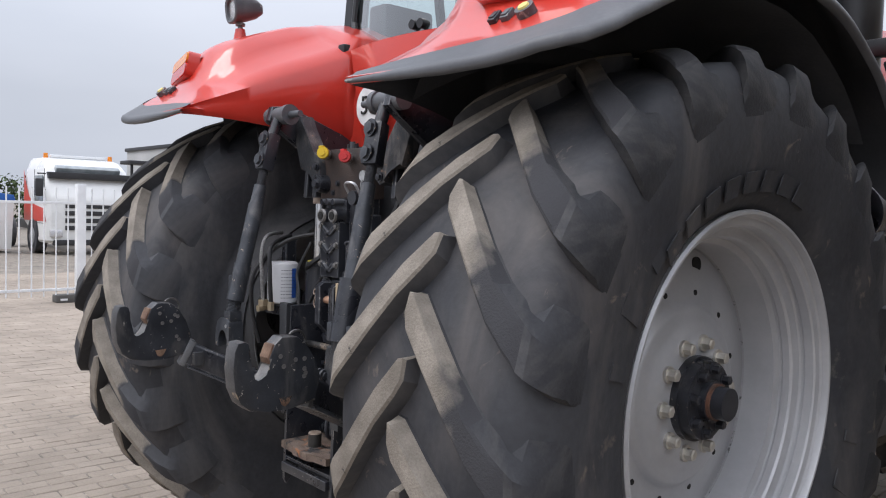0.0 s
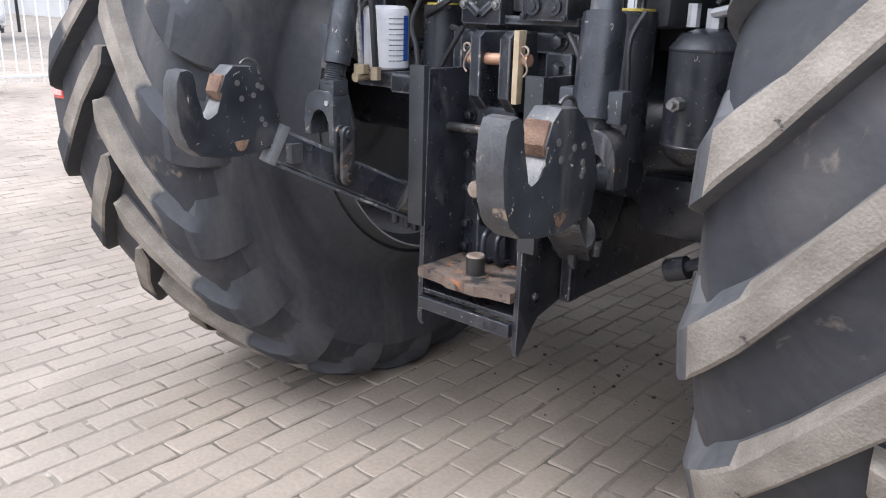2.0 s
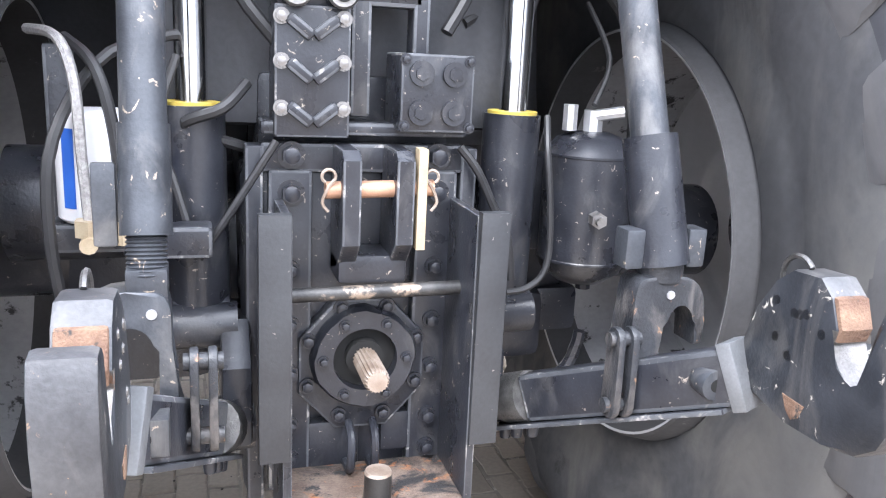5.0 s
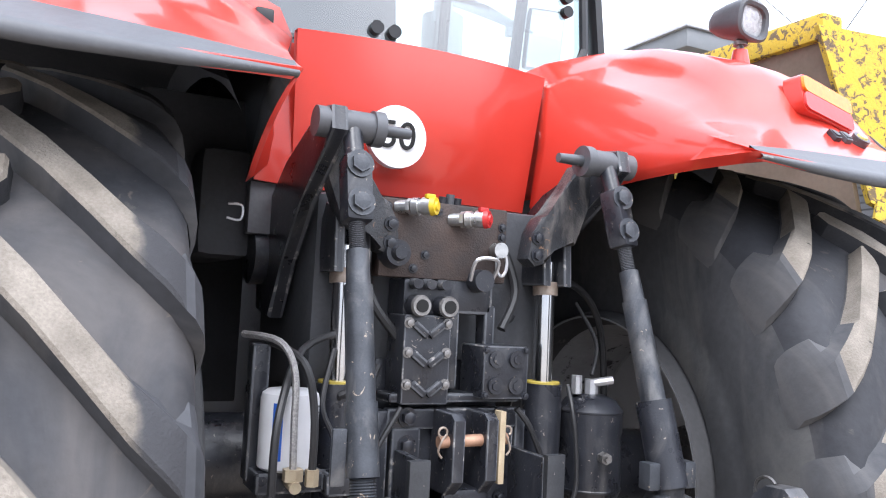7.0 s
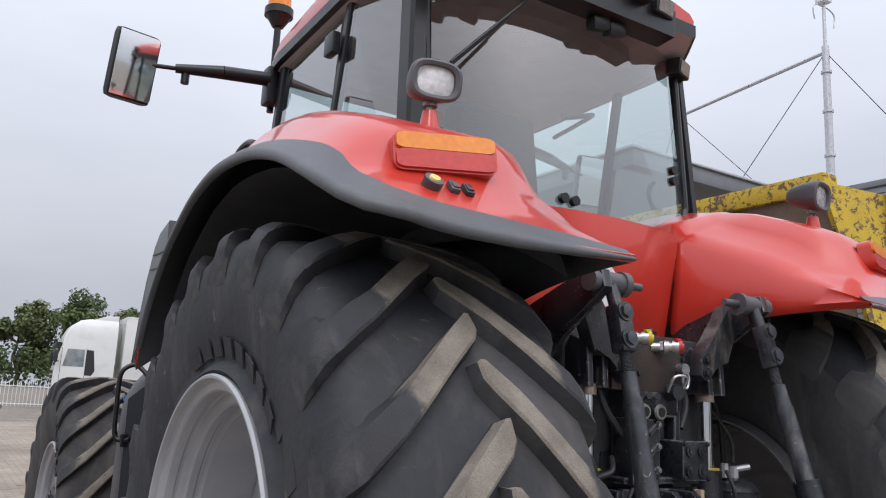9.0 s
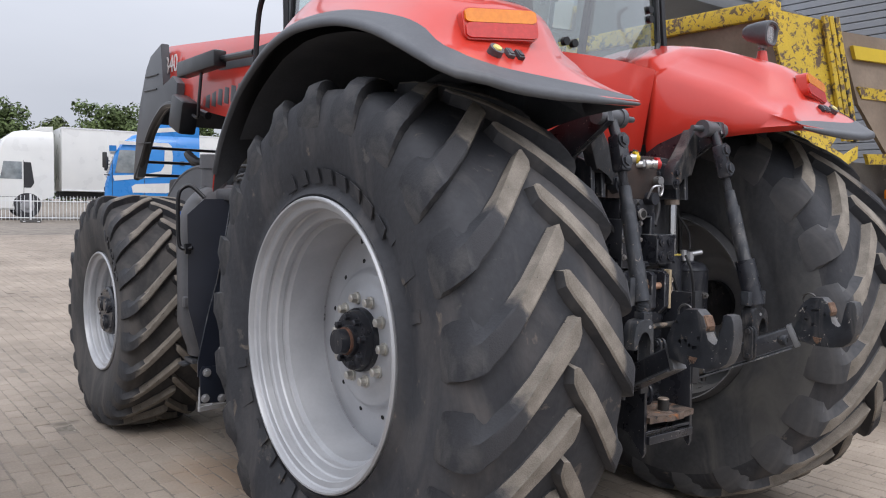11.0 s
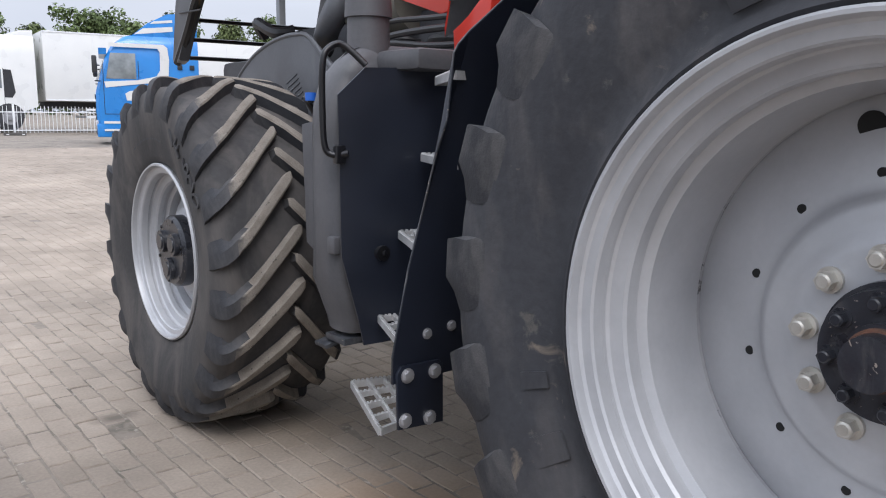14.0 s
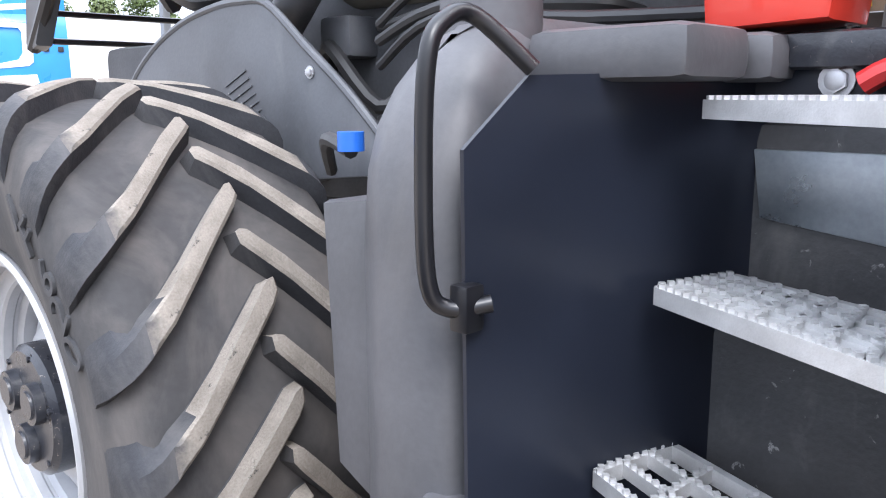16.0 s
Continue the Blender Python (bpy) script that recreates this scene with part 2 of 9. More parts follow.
BLACK_PLASTIC = material("black_fender_plastic", (0.098, 0.102, 0.112), (0.075, 0.078, 0.086), rough=0.48, smear=((0.2, 0.2, 0.2), 5, 0.55, 0.85, 0.4), scale=7, fine=0.12, bump=0.05, wear=(0.13, 0.13, 0.13), wear_at=0.68)
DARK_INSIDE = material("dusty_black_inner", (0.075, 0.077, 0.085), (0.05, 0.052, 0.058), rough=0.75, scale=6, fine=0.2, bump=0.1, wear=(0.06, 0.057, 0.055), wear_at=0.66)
BLACK_PAINT = material("chipped_black_paint", (0.029, 0.031, 0.038), (0.016, 0.017, 0.022), rough=0.3, smear=((0.14, 0.135, 0.13), 16, 0.56, 0.8, 0.5), speck=((0.36, 0.31, 0.26), 75, 0.655, 0.685, 0.75), scale=13, fine=0.25, bump=0.07, wear=(0.11, 0.085, 0.07), wear_at=0.72, wear_scale=30)
STEEL = material("bare_worn_steel", (0.34, 0.33, 0.32), (0.2, 0.19, 0.185), rough=0.42, metal=0.7, scale=14, fine=0.2, bump=0.1, wear=(0.03, 0.03, 0.03), wear_at=0.6, wear_scale=20)
RUST = material("rusty_steel", (0.26, 0.165, 0.11), (0.12, 0.065, 0.042), rough=0.8, scale=22, fine=0.3, bump=0.35, wear=(0.03, 0.028, 0.027), wear_at=0.56, wear_scale=18)
CHROME = material("chrome_rod", (0.75, 0.75, 0.74), (0.6, 0.6, 0.6), rough=0.14, metal=1.0, scale=6)
ZINC = material("galvanised_zinc", (0.6, 0.6, 0.61), (0.48, 0.48, 0.5), rough=0.4, metal=0.75, scale=18, fine=0.1)
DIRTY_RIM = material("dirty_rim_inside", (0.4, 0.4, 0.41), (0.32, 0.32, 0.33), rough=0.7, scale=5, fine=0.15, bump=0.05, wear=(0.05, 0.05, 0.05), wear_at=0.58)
# shade on the rim's inner seat, given as a darker colour
SHADED_SEAT = material("shaded_rim_seat", (0.07, 0.07, 0.073), (0.045, 0.045, 0.048), rough=0.8, scale=6, fine=0.2, bump=0.05, wear=(0.16, 0.155, 0.15), wear_at=0.66)
BOLT = material("yellow_zinc_bolt", (0.62, 0.6, 0.55), (0.5, 0.47, 0.42), rough=0.4, metal=0.6, scale=20, fine=0.1)
GLASS = glass_material("cab_glass", (0.8, 0.9, 0.89), 0.18)


RUBBED_EDGE = material("rubbed_black_edge", (0.1, 0.105, 0.115), (0.05, 0.053, 0.06), rough=0.4, scale=9, fine=0.2, speck=((0.36, 0.34, 0.32), 26, 0.58, 0.66, 0.8))


# ---- helpers for meshes ----
def finish(bm, name, mats, parent=None, label="", smooth=True, angle=35):
    me = bpy.data.meshes.new(name)
    bmesh.ops.recalc_face_normals(bm, faces=bm.faces[:])
    if smooth:
        for fc in bm.faces:
            fc.smooth = True
        for e in bm.edges:
            if len(e.link_faces) == 2:
                e.smooth = e.calc_face_angle(0) < radians(angle)
    bm.to_mesh(me)
    bm.free()
    for m in (mats if isinstance(mats, (list, tuple)) else [mats]):
        me.materials.append(m)
    if mats == BLACK_PAINT or mats == BLACK_PLASTIC:
        # paint rubbed through along the narrow rounded edges
        me.materials.append(RUBBED_EDGE)
        for p in me.polygons:
            if len(p.vertices) == 4:
                a, b2, c = (me.vertices[p.vertices[k]].co for k in (0, 1, 2))
                u, v = sorted(((a - b2).length, (b2 - c).length))
                if u < 0.007 and v > 0.03:
                    p.material_index = len(me.materials) - 1
    ob = new(name, me)
    if parent:
        ob.parent = parent
        # parts are drawn in world places; take the parent's placement out
        ob.matrix_parent_inverse = Matrix.Identity(4)
    if label:
        ob["label"] = label
    return ob


def part(name, bm, mats, parent, label="", smooth=True, angle=35):
    return finish(bm, name, mats, parent, label, smooth, angle)


def thing(name, label, category, group="", place=(0, 0, 0), turn=0, kind=""):
    ob = new(name)
    ob.empty_display_size = 0.1
    ob.matrix_basis = pose(*place, 0, 0, turn)
    return tagged(ob, label, category, group, kind)


def box(bm, centre, size, rot=(0, 0, 0), bevel=0.0, mat=0):
    r = bmesh.ops.create_cube(bm, size=1.0)
    vs = r["verts"]
    if bevel:
        bmesh.ops.scale(bm, vec=size, verts=vs)
        es = list({e for v in vs for e in v.link_edges})
        rb = bmesh.ops.bevel(bm, geom=es, offset=bevel, segments=2, affect="EDGES", profile=0.6)
        vs = list({v for v in rb["verts"]} | {v for v in vs if v.is_valid})
    else:
        bmesh.ops.scale(bm, vec=size, verts=vs)
    bmesh.ops.transform(bm, matrix=pose(*centre, *rot), verts=vs)
    for fc in {fc for v in vs for fc in v.link_faces}:
        fc.material_index = mat
    return vs


def rod(bm, a, b, r, r2=None, sides=16, mat=0, cap=True):
    """A cylinder or cone from a to b."""
    a, b = Vector(a), Vector(b)
    d = b - a
    res = bmesh.ops.create_cone(bm, cap_ends=cap, segments=sides, radius1=r, radius2=r if r2 is None else r2, depth=d.length)
    bmesh.ops.transform(bm, matrix=Matrix.Translation((a + b) / 2) @ d.to_track_quat("Z", "Y").to_matrix().to_4x4(), verts=res["verts"])
    for fc in {fc for v in res["verts"] for fc in v.link_faces}:
        fc.material_index = mat
    return res["verts"]


def pipe(bm, points, r, sides=8, mat=0, closed=False, steps=5):
    """A tube along a smoothed line through the points."""
    P = [Vector(p) for p in points]
    n = len(P)
    line = []
    for i in range(n - 1):
        p0, p1, p2, p3 = P[max(i - 1, 0)], P[i], P[i + 1], P[min(i + 2, n - 1)]
        for k in range(steps):
            t = k / steps
            line.append(0.5 * ((2 * p1) + (p2 - p0) * t + (2 * p0 - 5 * p1 + 4 * p2 - p3) * t * t + (3 * p1 - p0 - 3 * p2 + p3) * t ** 3))
    line.append(P[-1])
    rings, side = [], None
    for i, p in enumerate(line):
        d = (line[min(i + 1, len(line) - 1)] - line[max(i - 1, 0)]).normalized()
        if side is None:
            side = d.orthogonal().normalized()
        side = (side - d * side.dot(d)).normalized()
        up = d.cross(side)
        rings.append([bm.verts.new(p + (side * math.cos(2 * math.pi * k / sides) + up * math.sin(2 * math.pi * k / sides)) * r) for k in range(sides)])
    for a, b in zip(rings, rings[1:]):
        for k in range(sides):
            bm.faces.new((a[k], a[(k + 1) % sides], b[(k + 1) % sides], b[k])).material_index = mat
    for ring in (rings[0], rings[-1]):
        bm.faces.new(ring).material_index = mat
    return line


def prism(bm, outline, a, b, axis="x", mat=0, bevel=0.0):
    """A plate: the outline (two coordinates) drawn out along an axis from a to b. Outline coordinates are the other two axes in order."""
    def at(p, w):
        return {"x": (w, p[0], p[1]), "y": (p[0], w, p[1]), "z": (p[0], p[1], w)}[axis]
    lo, hi = [bm.verts.new(at(p, a)) for p in outline], [bm.verts.new(at(p, b)) for p in outline]
    fs = [bm.faces.new(lo), bm.faces.new(hi[::-1])]
    for i in range(len(outline)):
        j = (i + 1) % len(outline)
        fs.append(bm.faces.new((lo[i], hi[i], hi[j], lo[j])))
    for fc in fs:
        fc.material_index = mat
    if bevel:
        es = [e for e in {e for fc in fs[:2] for e in fc.edges}]
        bmesh.ops.bevel(bm, geom=es, offset=bevel, segments=2, affect="EDGES", profile=0.6)
    return fs


def grid_faces(bm, rows, mat=0, closed=False):
    """Quads between rows of points."""
    made = [[bm.verts.new(p) for p in row] for row in rows]
    for a, b in zip(made, made[1:]):
        m = len(a)
        for k in range(m if closed else m - 1):
            bm.faces.new((a[k], a[(k + 1) % m], b[(k + 1) % m], b[k])).material_index = mat
    return made


def revolve(bm, profile, side, steps=96, mat=0, squash=None):
    """Turns a profile of (u, r) about the wheel's axle (x); side: +1 or -1, the way that u points. Centre at the origin."""
    rows = []
    for i in range(steps):
        a = 2 * math.pi * i / steps
        row = []
        for u, r in profile:
            p = Vector((side * u, -r * math.cos(a), r * math.sin(a)))
            row.append(squash(p) if squash else p)
        rows.append(row)
    made = [[bm.verts.new(p) for p in row] for row in rows]
    for i in range(steps):
        a, b = made[i], made[(i + 1) % steps]
        for k in range(len(profile) - 1):
            bm.faces.new((a[k], a[k + 1], b[k + 1], b[k])).material_index = mat
    return made


# ---- the tractor: its axle lies along x, its nose points to +y ----
tractor = thing("tractor", "red farm tractor with black-edged fenders and large worn tyres", "tractor")


def flow(table, x):
    """A smooth curve through the table's points."""
    xs = [p[0] for p in table]
    i = min(max(sum(1 for v in xs if v <= x) - 1, 0), len(table) - 2)
    (x1, y1), (x2, y2) = table[i], table[i + 1]
    x0, y0 = table[max(i - 1, 0)]
    x3, y3 = table[min(i + 2, len(table) - 1)]
    m1, m2 = (y2 - y0) / max(x2 - x0, 1e-6), (y3 - y1) / max(x3 - x1, 1e-6)
    h = x2 - x1
    t = min(max((x - x1) / h, 0.0), 1.0)
    return (2 * t ** 3 - 3 * t * t + 1) * y1 + (t ** 3 - 2 * t * t + t) * h * m1 + (3 * t * t - 2 * t ** 3) * y2 + (t ** 3 - t * t) * h * m2


def interp(table, x):
    for (x0, y0), (x1, y1) in zip(table, table[1:]):
        if x <= x1:
            return y0 + (y1 - y0) * (x - x0) / (x1 - x0)
    return table[-1][1]


def make_wheel(name, side, centre, R, half, rf, lip, lugs, phase, lug_half, disc, hub, label, bulge=0.05, inner=0.92, crown=0.0):
    """A wheel: the painted rim with tyre, lugs, hub and nuts under it. lip: how far the rim's edge stands out from the tyre's middle."""
    cx, cy, cz = centre
    H = R - rf
    # rim: outer lip, bead seat, drop well, and the inner lip
    bm = bmesh.new()
    du, dr = disc
    prof = [(lip - 0.03, rf - 0.004), (lip - 0.004, rf + 0.002), (lip + 0.004, rf - 0.004), (lip + 0.003, rf - 0.011), (lip - 0.004, rf - 0.014), (lip - 0.018, rf - 0.016), (lip - 0.024, rf - 0.022), (lip - 0.028, rf - 0.042), (lip - 0.034, rf - 0.046), (lip - 0.06, rf - 0.048),
            (lip - 0.066, rf - 0.044), (lip - 0.074, rf - 0.044), (lip - 0.08, rf - 0.05), (lip - 0.088, rf - 0.078), (lip - 0.096, rf - 0.083), (lip - 0.118, rf - 0.084), (lip - 0.124, rf - 0.079), (lip - 0.132, rf - 0.08), (lip - 0.142, rf - 0.1), (lip - 0.2, rf - 0.102), (du + 0.01, rf - 0.105),
            (-0.1, rf - 0.12), (-lip + 0.15, rf - 0.115), (-lip + 0.06, rf - 0.09), (-lip - 0.025, rf - 0.072), (-lip - 0.034, rf - 0.069), (-lip - 0.036, rf - 0.063), (-lip - 0.03, rf - 0.057), (-lip + 0.03, rf - 0.04)]
    revolve(bm, prof, side, 96)
    # the dished disc
    dprof = [(du - 0.005, rf - 0.1), (du + 0.006, rf - 0.113), (du + 0.03, dr * 0.8), (du + 0.042, dr * 0.69), (du + 0.045, dr * 0.655), (du + 0.052, dr * 0.635), (du + 0.066, dr * 0.61), (du + 0.071, dr * 0.585), (du + 0.073, dr * 0.54),
             (du + 0.078, dr * 0.5), (du + 0.088, dr * 0.455), (du + 0.093, dr * 0.42), (du + 0.094, 0.02)]
    revolve(bm, dprof, side, 72)
    dprof2 = [(u - 0.016, r) for u, r in dprof]
    revolve(bm, dprof2, side, 48)
    # the half towards the axle is dull with dirt, but for its bare edge; the seat's shade is put into its colour
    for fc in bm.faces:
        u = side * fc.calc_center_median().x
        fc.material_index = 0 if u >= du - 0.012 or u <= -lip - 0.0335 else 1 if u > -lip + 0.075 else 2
    rim = part(name, bm, [SILVER, DIRTY_RIM, SHADED_SEAT], tractor, label, angle=28)
    rim.matrix_basis = pose(cx, cy, cz)
    # tyre carcass, pressed flat where it stands on the ground
    def squash(p):
        q = p.copy()
        q.z = max(q.z, -cz + 0.004)
        d = max(0.0, -p.z / R)
        q.x *= 1 + bulge * max(0.0, d - 0.55) / 0.45
        return q
    carc = [(0, R - 0.05), (half * 0.42, R - 0.053), (half * 0.7, R - 0.056), (half * 0.86, R - 0.06), (half * 0.93, R - 0.076), (half * 0.985, R - 0.1), (half * 1.02, R - 0.145), (half * 1.035, R - 0.2 * H / 0.474),
            (half * 1.01, R - 0.285 * H / 0.474), (half * 0.985, R - 0.345 * H / 0.474), (half * 0.955, R - 0.385 * H / 0.474), (half * 0.95, R - 0.392 * H / 0.474), (half * 0.93, R - 0.43 * H / 0.474), (lip - 0.008, rf + 0.012), (lip - 0.03, rf - 0.01)]
    # a crowned tread falls away towards the shoulders
    fall = lambda u: crown * interp(((0.0, 0.0), (0.6, 0.004), (0.82, 0.02), (0.92, 0.03), (1.0, 0.036), (1.1, 0.04)), abs(u) / half)
    carc = [(u, r - (fall(u) if r > R - 0.21 else 0.0)) for u, r in carc]
    full = [(-u * (inner if r > rf + 0.03 else 1.0), r - (0.045 if r < rf + 0.03 else 0)) for u, r in carc[:0:-1]] + carc
    bm = bmesh.new()
    revolve(bm, full, side, 128, squash=squash)
    # moulded rings and blocks of worn lettering on the wall
    if R > 0.95:
        for fc in bm.faces:
            c = fc.calc_center_median()
            if side * c.x < -0.72 * half * inner and math.hypot(c.y, c.z) < R - 0.13:
                fc.material_index = 1
    part("tyre", bm, [RUBBER if R > 0.95 else FRONT_RUBBER, DUSTY_WALL if side > 0 else INNER_WALL], rim, "worn black agricultural tyre", angle=60)
    # one lug for each half of the tread
    st = [(-0.022, R - 0.004, -0.03, R - 0.062, 1.2, 0.6), (0.0, R, 0.0, R - 0.062, 0.0, 1.0), (half * 0.22, R - 0.001, half * 0.22, R - 0.062, -4.6, 1.0), (half * 0.45, R - 0.006, half * 0.45, R - 0.064, -9.8, 1.0),
          (half * 0.66, R - 0.008, half * 0.66, R - 0.07, -14.4, 1.05), (half * 0.82, R - 0.012, half * 0.8, R - 0.075, -17.2, 1.1), (half * 0.905, R - 0.023, half * 0.87, R - 0.09, -18.8, 1.12),
          (half * 0.965, R - 0.036, half * 0.955, R - 0.084, -19.8, 1.12), (half * 1.015, R - 0.06, half * 0.993, R - 0.103, -20.6, 1.1), (half * 1.045, R - 0.098, half * 1.022, R - 0.138, -21.3, 1.1), (half * 1.054, R - 0.145, half * 1.034, R - 0.172, -21.8, 1.05), (half * 1.038, R - 0.2 * H / 0.474, half * 1.03, R - 0.21 * H / 0.474, -22.3, 0.9)]
    st = [(ut, rt - fall(ut), ub, rb - fall(ut), dphi, w) for ut, rt, ub, rb, dphi, w in st]
    grow = 1.0 if R > 0.95 else 1.08
    for flank in (1, -1):
        bm = bmesh.new()
        rows = []
        for i, (ut, rt, ub, rb, dphi, w) in enumerate(st):
            c = radians(dphi * grow)
            row = []
            # one edge stands sharp, the other runs out into the hollow towards the next lug
            lo, hi = (1.35, (1.45, 1.45, 1.5, 1.6, 1.8, 2.1, 2.4, 2.7, 3.0, 3.2, 3.3, 3.3)[i])
            um, rm = ut + (ub - ut) * 0.62, rt + (rb - rt) * 0.62
            for u, r, k in ((ub, rb, -lo), (ut, rt, -1.0), (ut, rt, 1.0), (um, rm, 1 + (hi - 1) * 0.42), (ub, rb, hi)):
                a = c + k * lug_half * w / R
                row.append((side * flank * u * (inner if flank < 0 else 1.0), -r * math.cos(a), r * math.sin(a)))
            rows.append(row)
        made = grid_faces(bm, rows)
        bm.faces.new(made[0])
        bm.faces.new(made[-1][::-1])
        bm.faces.ensure_lookup_table()
        for fc in bm.faces:
            c = fc.calc_center_median()
            rr = math.hypot(c.y, c.z)
            if abs(c.x) < half * (0.95 if R > 0.95 else 0.86) * (inner if flank < 0 else 1.0) and rr > R - 0.027 - 0.008 * crown:
                fc.material_index = 1
        es = [e for e in bm.edges if len(e.link_faces) == 2 and {fc.material_index for fc in e.link_faces} == {0, 1}]
        bmesh.ops.bevel(bm, geom=es, offset=0.006, segments=1, affect="EDGES", material=1)
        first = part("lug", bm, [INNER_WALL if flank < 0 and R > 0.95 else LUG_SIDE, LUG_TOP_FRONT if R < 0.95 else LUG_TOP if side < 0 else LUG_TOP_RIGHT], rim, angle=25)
        ph0 = phase + (180.0 / lugs if flank < 0 else 0)
        for i in range(lugs):
            ob = first if i == 0 else new("lug", first.data)
            ob.parent = rim
            ob.matrix_basis = pose(0, 0, 0, -(ph0 + i * 360.0 / lugs), 0, 0)
    return rim


REAR_R, FRONT_R = 1.03, 0.802
REAR_Z, FRONT_Z = 1.013, 0.785
wheels = {}
for side in (-1, 1):
    rear = (-1.018, 0.025, REAR_Z) if side < 0 else (1.06, 0, REAR_Z + 0.012)
    wheels["rear", side] = make_wheel("rear_wheel", side, rear, REAR_R, 0.375 if side < 0 else 0.36, 0.563, 0.382 if side < 0 else 0.315, 21, 8.6 if side < 0 else 0.0, 0.043, (0.06, 0.44), None, "silver painted rear wheel with a deep dish", inner=0.86 if side < 0 else 0.9, crown=0.15)
    wheels["front", side] = make_wheel("front_wheel", side, (side * 1.08, 3.11, FRONT_Z), FRONT_R, 0.307, 0.405, 0.283, 22, 11.4, 0.027, (0.1, 0.32), None, "silver painted front wheel with a deep dish")


# ---- wheel details ----
def ring_of(name, mesh_ob, parent, count, radius, u, side, start=0.0, cy=0.0, cz=0.0):
    for i in range(count):
        a = radians(start + 360.0 * i / count)
        ob = mesh_ob if i == 0 else new(name, mesh_ob.data)
        ob.parent = parent
        ob.matrix_basis = Matrix.Translation((side * u, -radius * math.cos(a), radius * math.sin(a))) @ pose(0, 0, 0, 0, 90 * side, 0)


def bolt_mesh(name, r, h, mat, parent, washer=True):
    bm = bmesh.new()
    if washer:
        rod(bm, (0, 0, 0), (0, 0, h * 0.25), r * 1.4, sides=16)
    rod(bm, (0, 0, h * 0.2), (0, 0, h * 0.92), r, sides=6)
    rod(bm, (0, 0, h * 0.9), (0, 0, h), r * 0.85, r * 0.6, sides=12)
    return part(name, bm, mat, parent)


HOLE = material("dark_hole", (0.01, 0.01, 0.01), rough=0.9)
ORANGE_RUST = material("orange_rust_ring", (0.2, 0.085, 0.05), (0.07, 0.045, 0.035), rough=0.8, scale=30, fine=0.3, bump=0.2)
for side in (-1, 1):
    rim = wheels["rear", side]
    # hub: black flange, hub body with bolts, and the worn cap
    bm = bmesh.new()
    rod(bm, (side * 0.1, 0, 0), (side * 0.175, 0, 0), 0.13, 0.127, sides=48)
    rod(bm, (side * 0.165, 0, 0), (side * 0.205, 0, 0), 0.12, 0.116, sides=48)
    rod(bm, (side * 0.205, 0, 0), (side * 0.225, 0, 0), 0.062, sides=32)
    part("hub", bm, BLACK_PAINT, rim, "black painted hub with a worn cap")
    bm = bmesh.new()
    rod(bm, (side * 0.2, 0, 0), (side * 0.272, 0, 0), 0.05, 0.048, sides=32)
    part("hub_cap", bm, BLACK_PAINT, rim)
    bm = bmesh.new()
    rod(bm, (side * 0.222, 0, 0), (side * 0.236, 0, 0), 0.055, sides=32)
    part("rust_ring", bm, ORANGE_RUST, rim, "rusty ring round the hub cap")
    ring_of("hub_bolt", bolt_mesh("hub_bolt", 0.014, 0.03, BLACK_PAINT, rim), rim, 8, 0.094, 0.2, side, 10)
    ring_of("wheel_nut", bolt_mesh("wheel_nut", 0.018, 0.036, BOLT, rim), rim, 10, 0.166, 0.153, side, 31)
    # small round holes and one large hole in the disc
    bm = bmesh.new()
    rod(bm, (0, 0, -0.004), (0, 0, 0.0025), 0.0095, sides=14)
    ring_of("disc_hole", part("disc_hole", bm, HOLE, rim), rim, 12, 0.315, 0.0985, side, 14)
    bm = bmesh.new()
    rod(bm, (0, 0, -0.004), (0, 0, 0.0025), 0.026, sides=20)
    ob = part("valve_hole", bm, HOLE, rim)
    a = radians(106)
    ob.matrix_basis = Matrix.Translation((side * 0.077, -0.405 * math.cos(a), 0.405 * math.sin(a))) @ pose(0, 0, 0, 0, 90 * side, 0)
    fr = wheels["front", side]
    bm = bmesh.new()
    rod(bm, (side * 0.06, 0, 0), (side * 0.225, 0, 0), 0.168, 0.165, sides=48)
    rod(bm, (side * 0.225, 0, 0), (side * 0.24, 0, 0), 0.165, 0.15, sides=48)
    part("hub", bm, BLACK_PAINT, fr, "black planetary front hub")
    bm = bmesh.new()
    rod(bm, (0, 0, 0), (0, 0, 0.024), 0.052, 0.05, sides=28)
    rod(bm, (0, 0, 0.022), (0, 0, 0.03), 0.036, 0.034, sides=24)
    ring_of("planet_cap", part("planet_cap", bm, BLACK_PAINT, fr), fr, 3, 0.08, 0.238, side, 150)
    ring_of("hub_bolt", bolt_mesh("hub_bolt", 0.008, 0.014, BLACK_PAINT, fr), fr, 6, 0.146, 0.232, side, 15)

# raised letters and blocks on the tyre walls: brand marks stay plain bars, the size is spelled out
MOULD = material("moulded_tyre_mark", (0.05, 0.05, 0.053), (0.03, 0.03, 0.033), rough=0.7, scale=12, fine=0.2)


def wall_bar(bm, side, a0, a1, r0, r1, u0, u1):
    """A raised bar on the tyre wall from angle a0 to a1 (degrees) and radius r0 to r1, with its face from u0 (at r0) to u1 (at r1)."""
    n = max(2, int(abs(a1 - a0) / 2) + 1)
    rows = []
    for i in range(n + 1):
        a = radians(a0 + (a1 - a0) * i / n)
        rows.append([(side * (u + d), -r * math.cos(a), r * math.sin(a)) for r, u, d in ((r0, u0, -0.004), (r0, u0, 0.0004), (r1, u1, 0.0004), (r1, u1, -0.004))])
    made = grid_faces(bm, rows)
    bm.faces.new(made[0])
    bm.faces.new(made[-1][::-1])


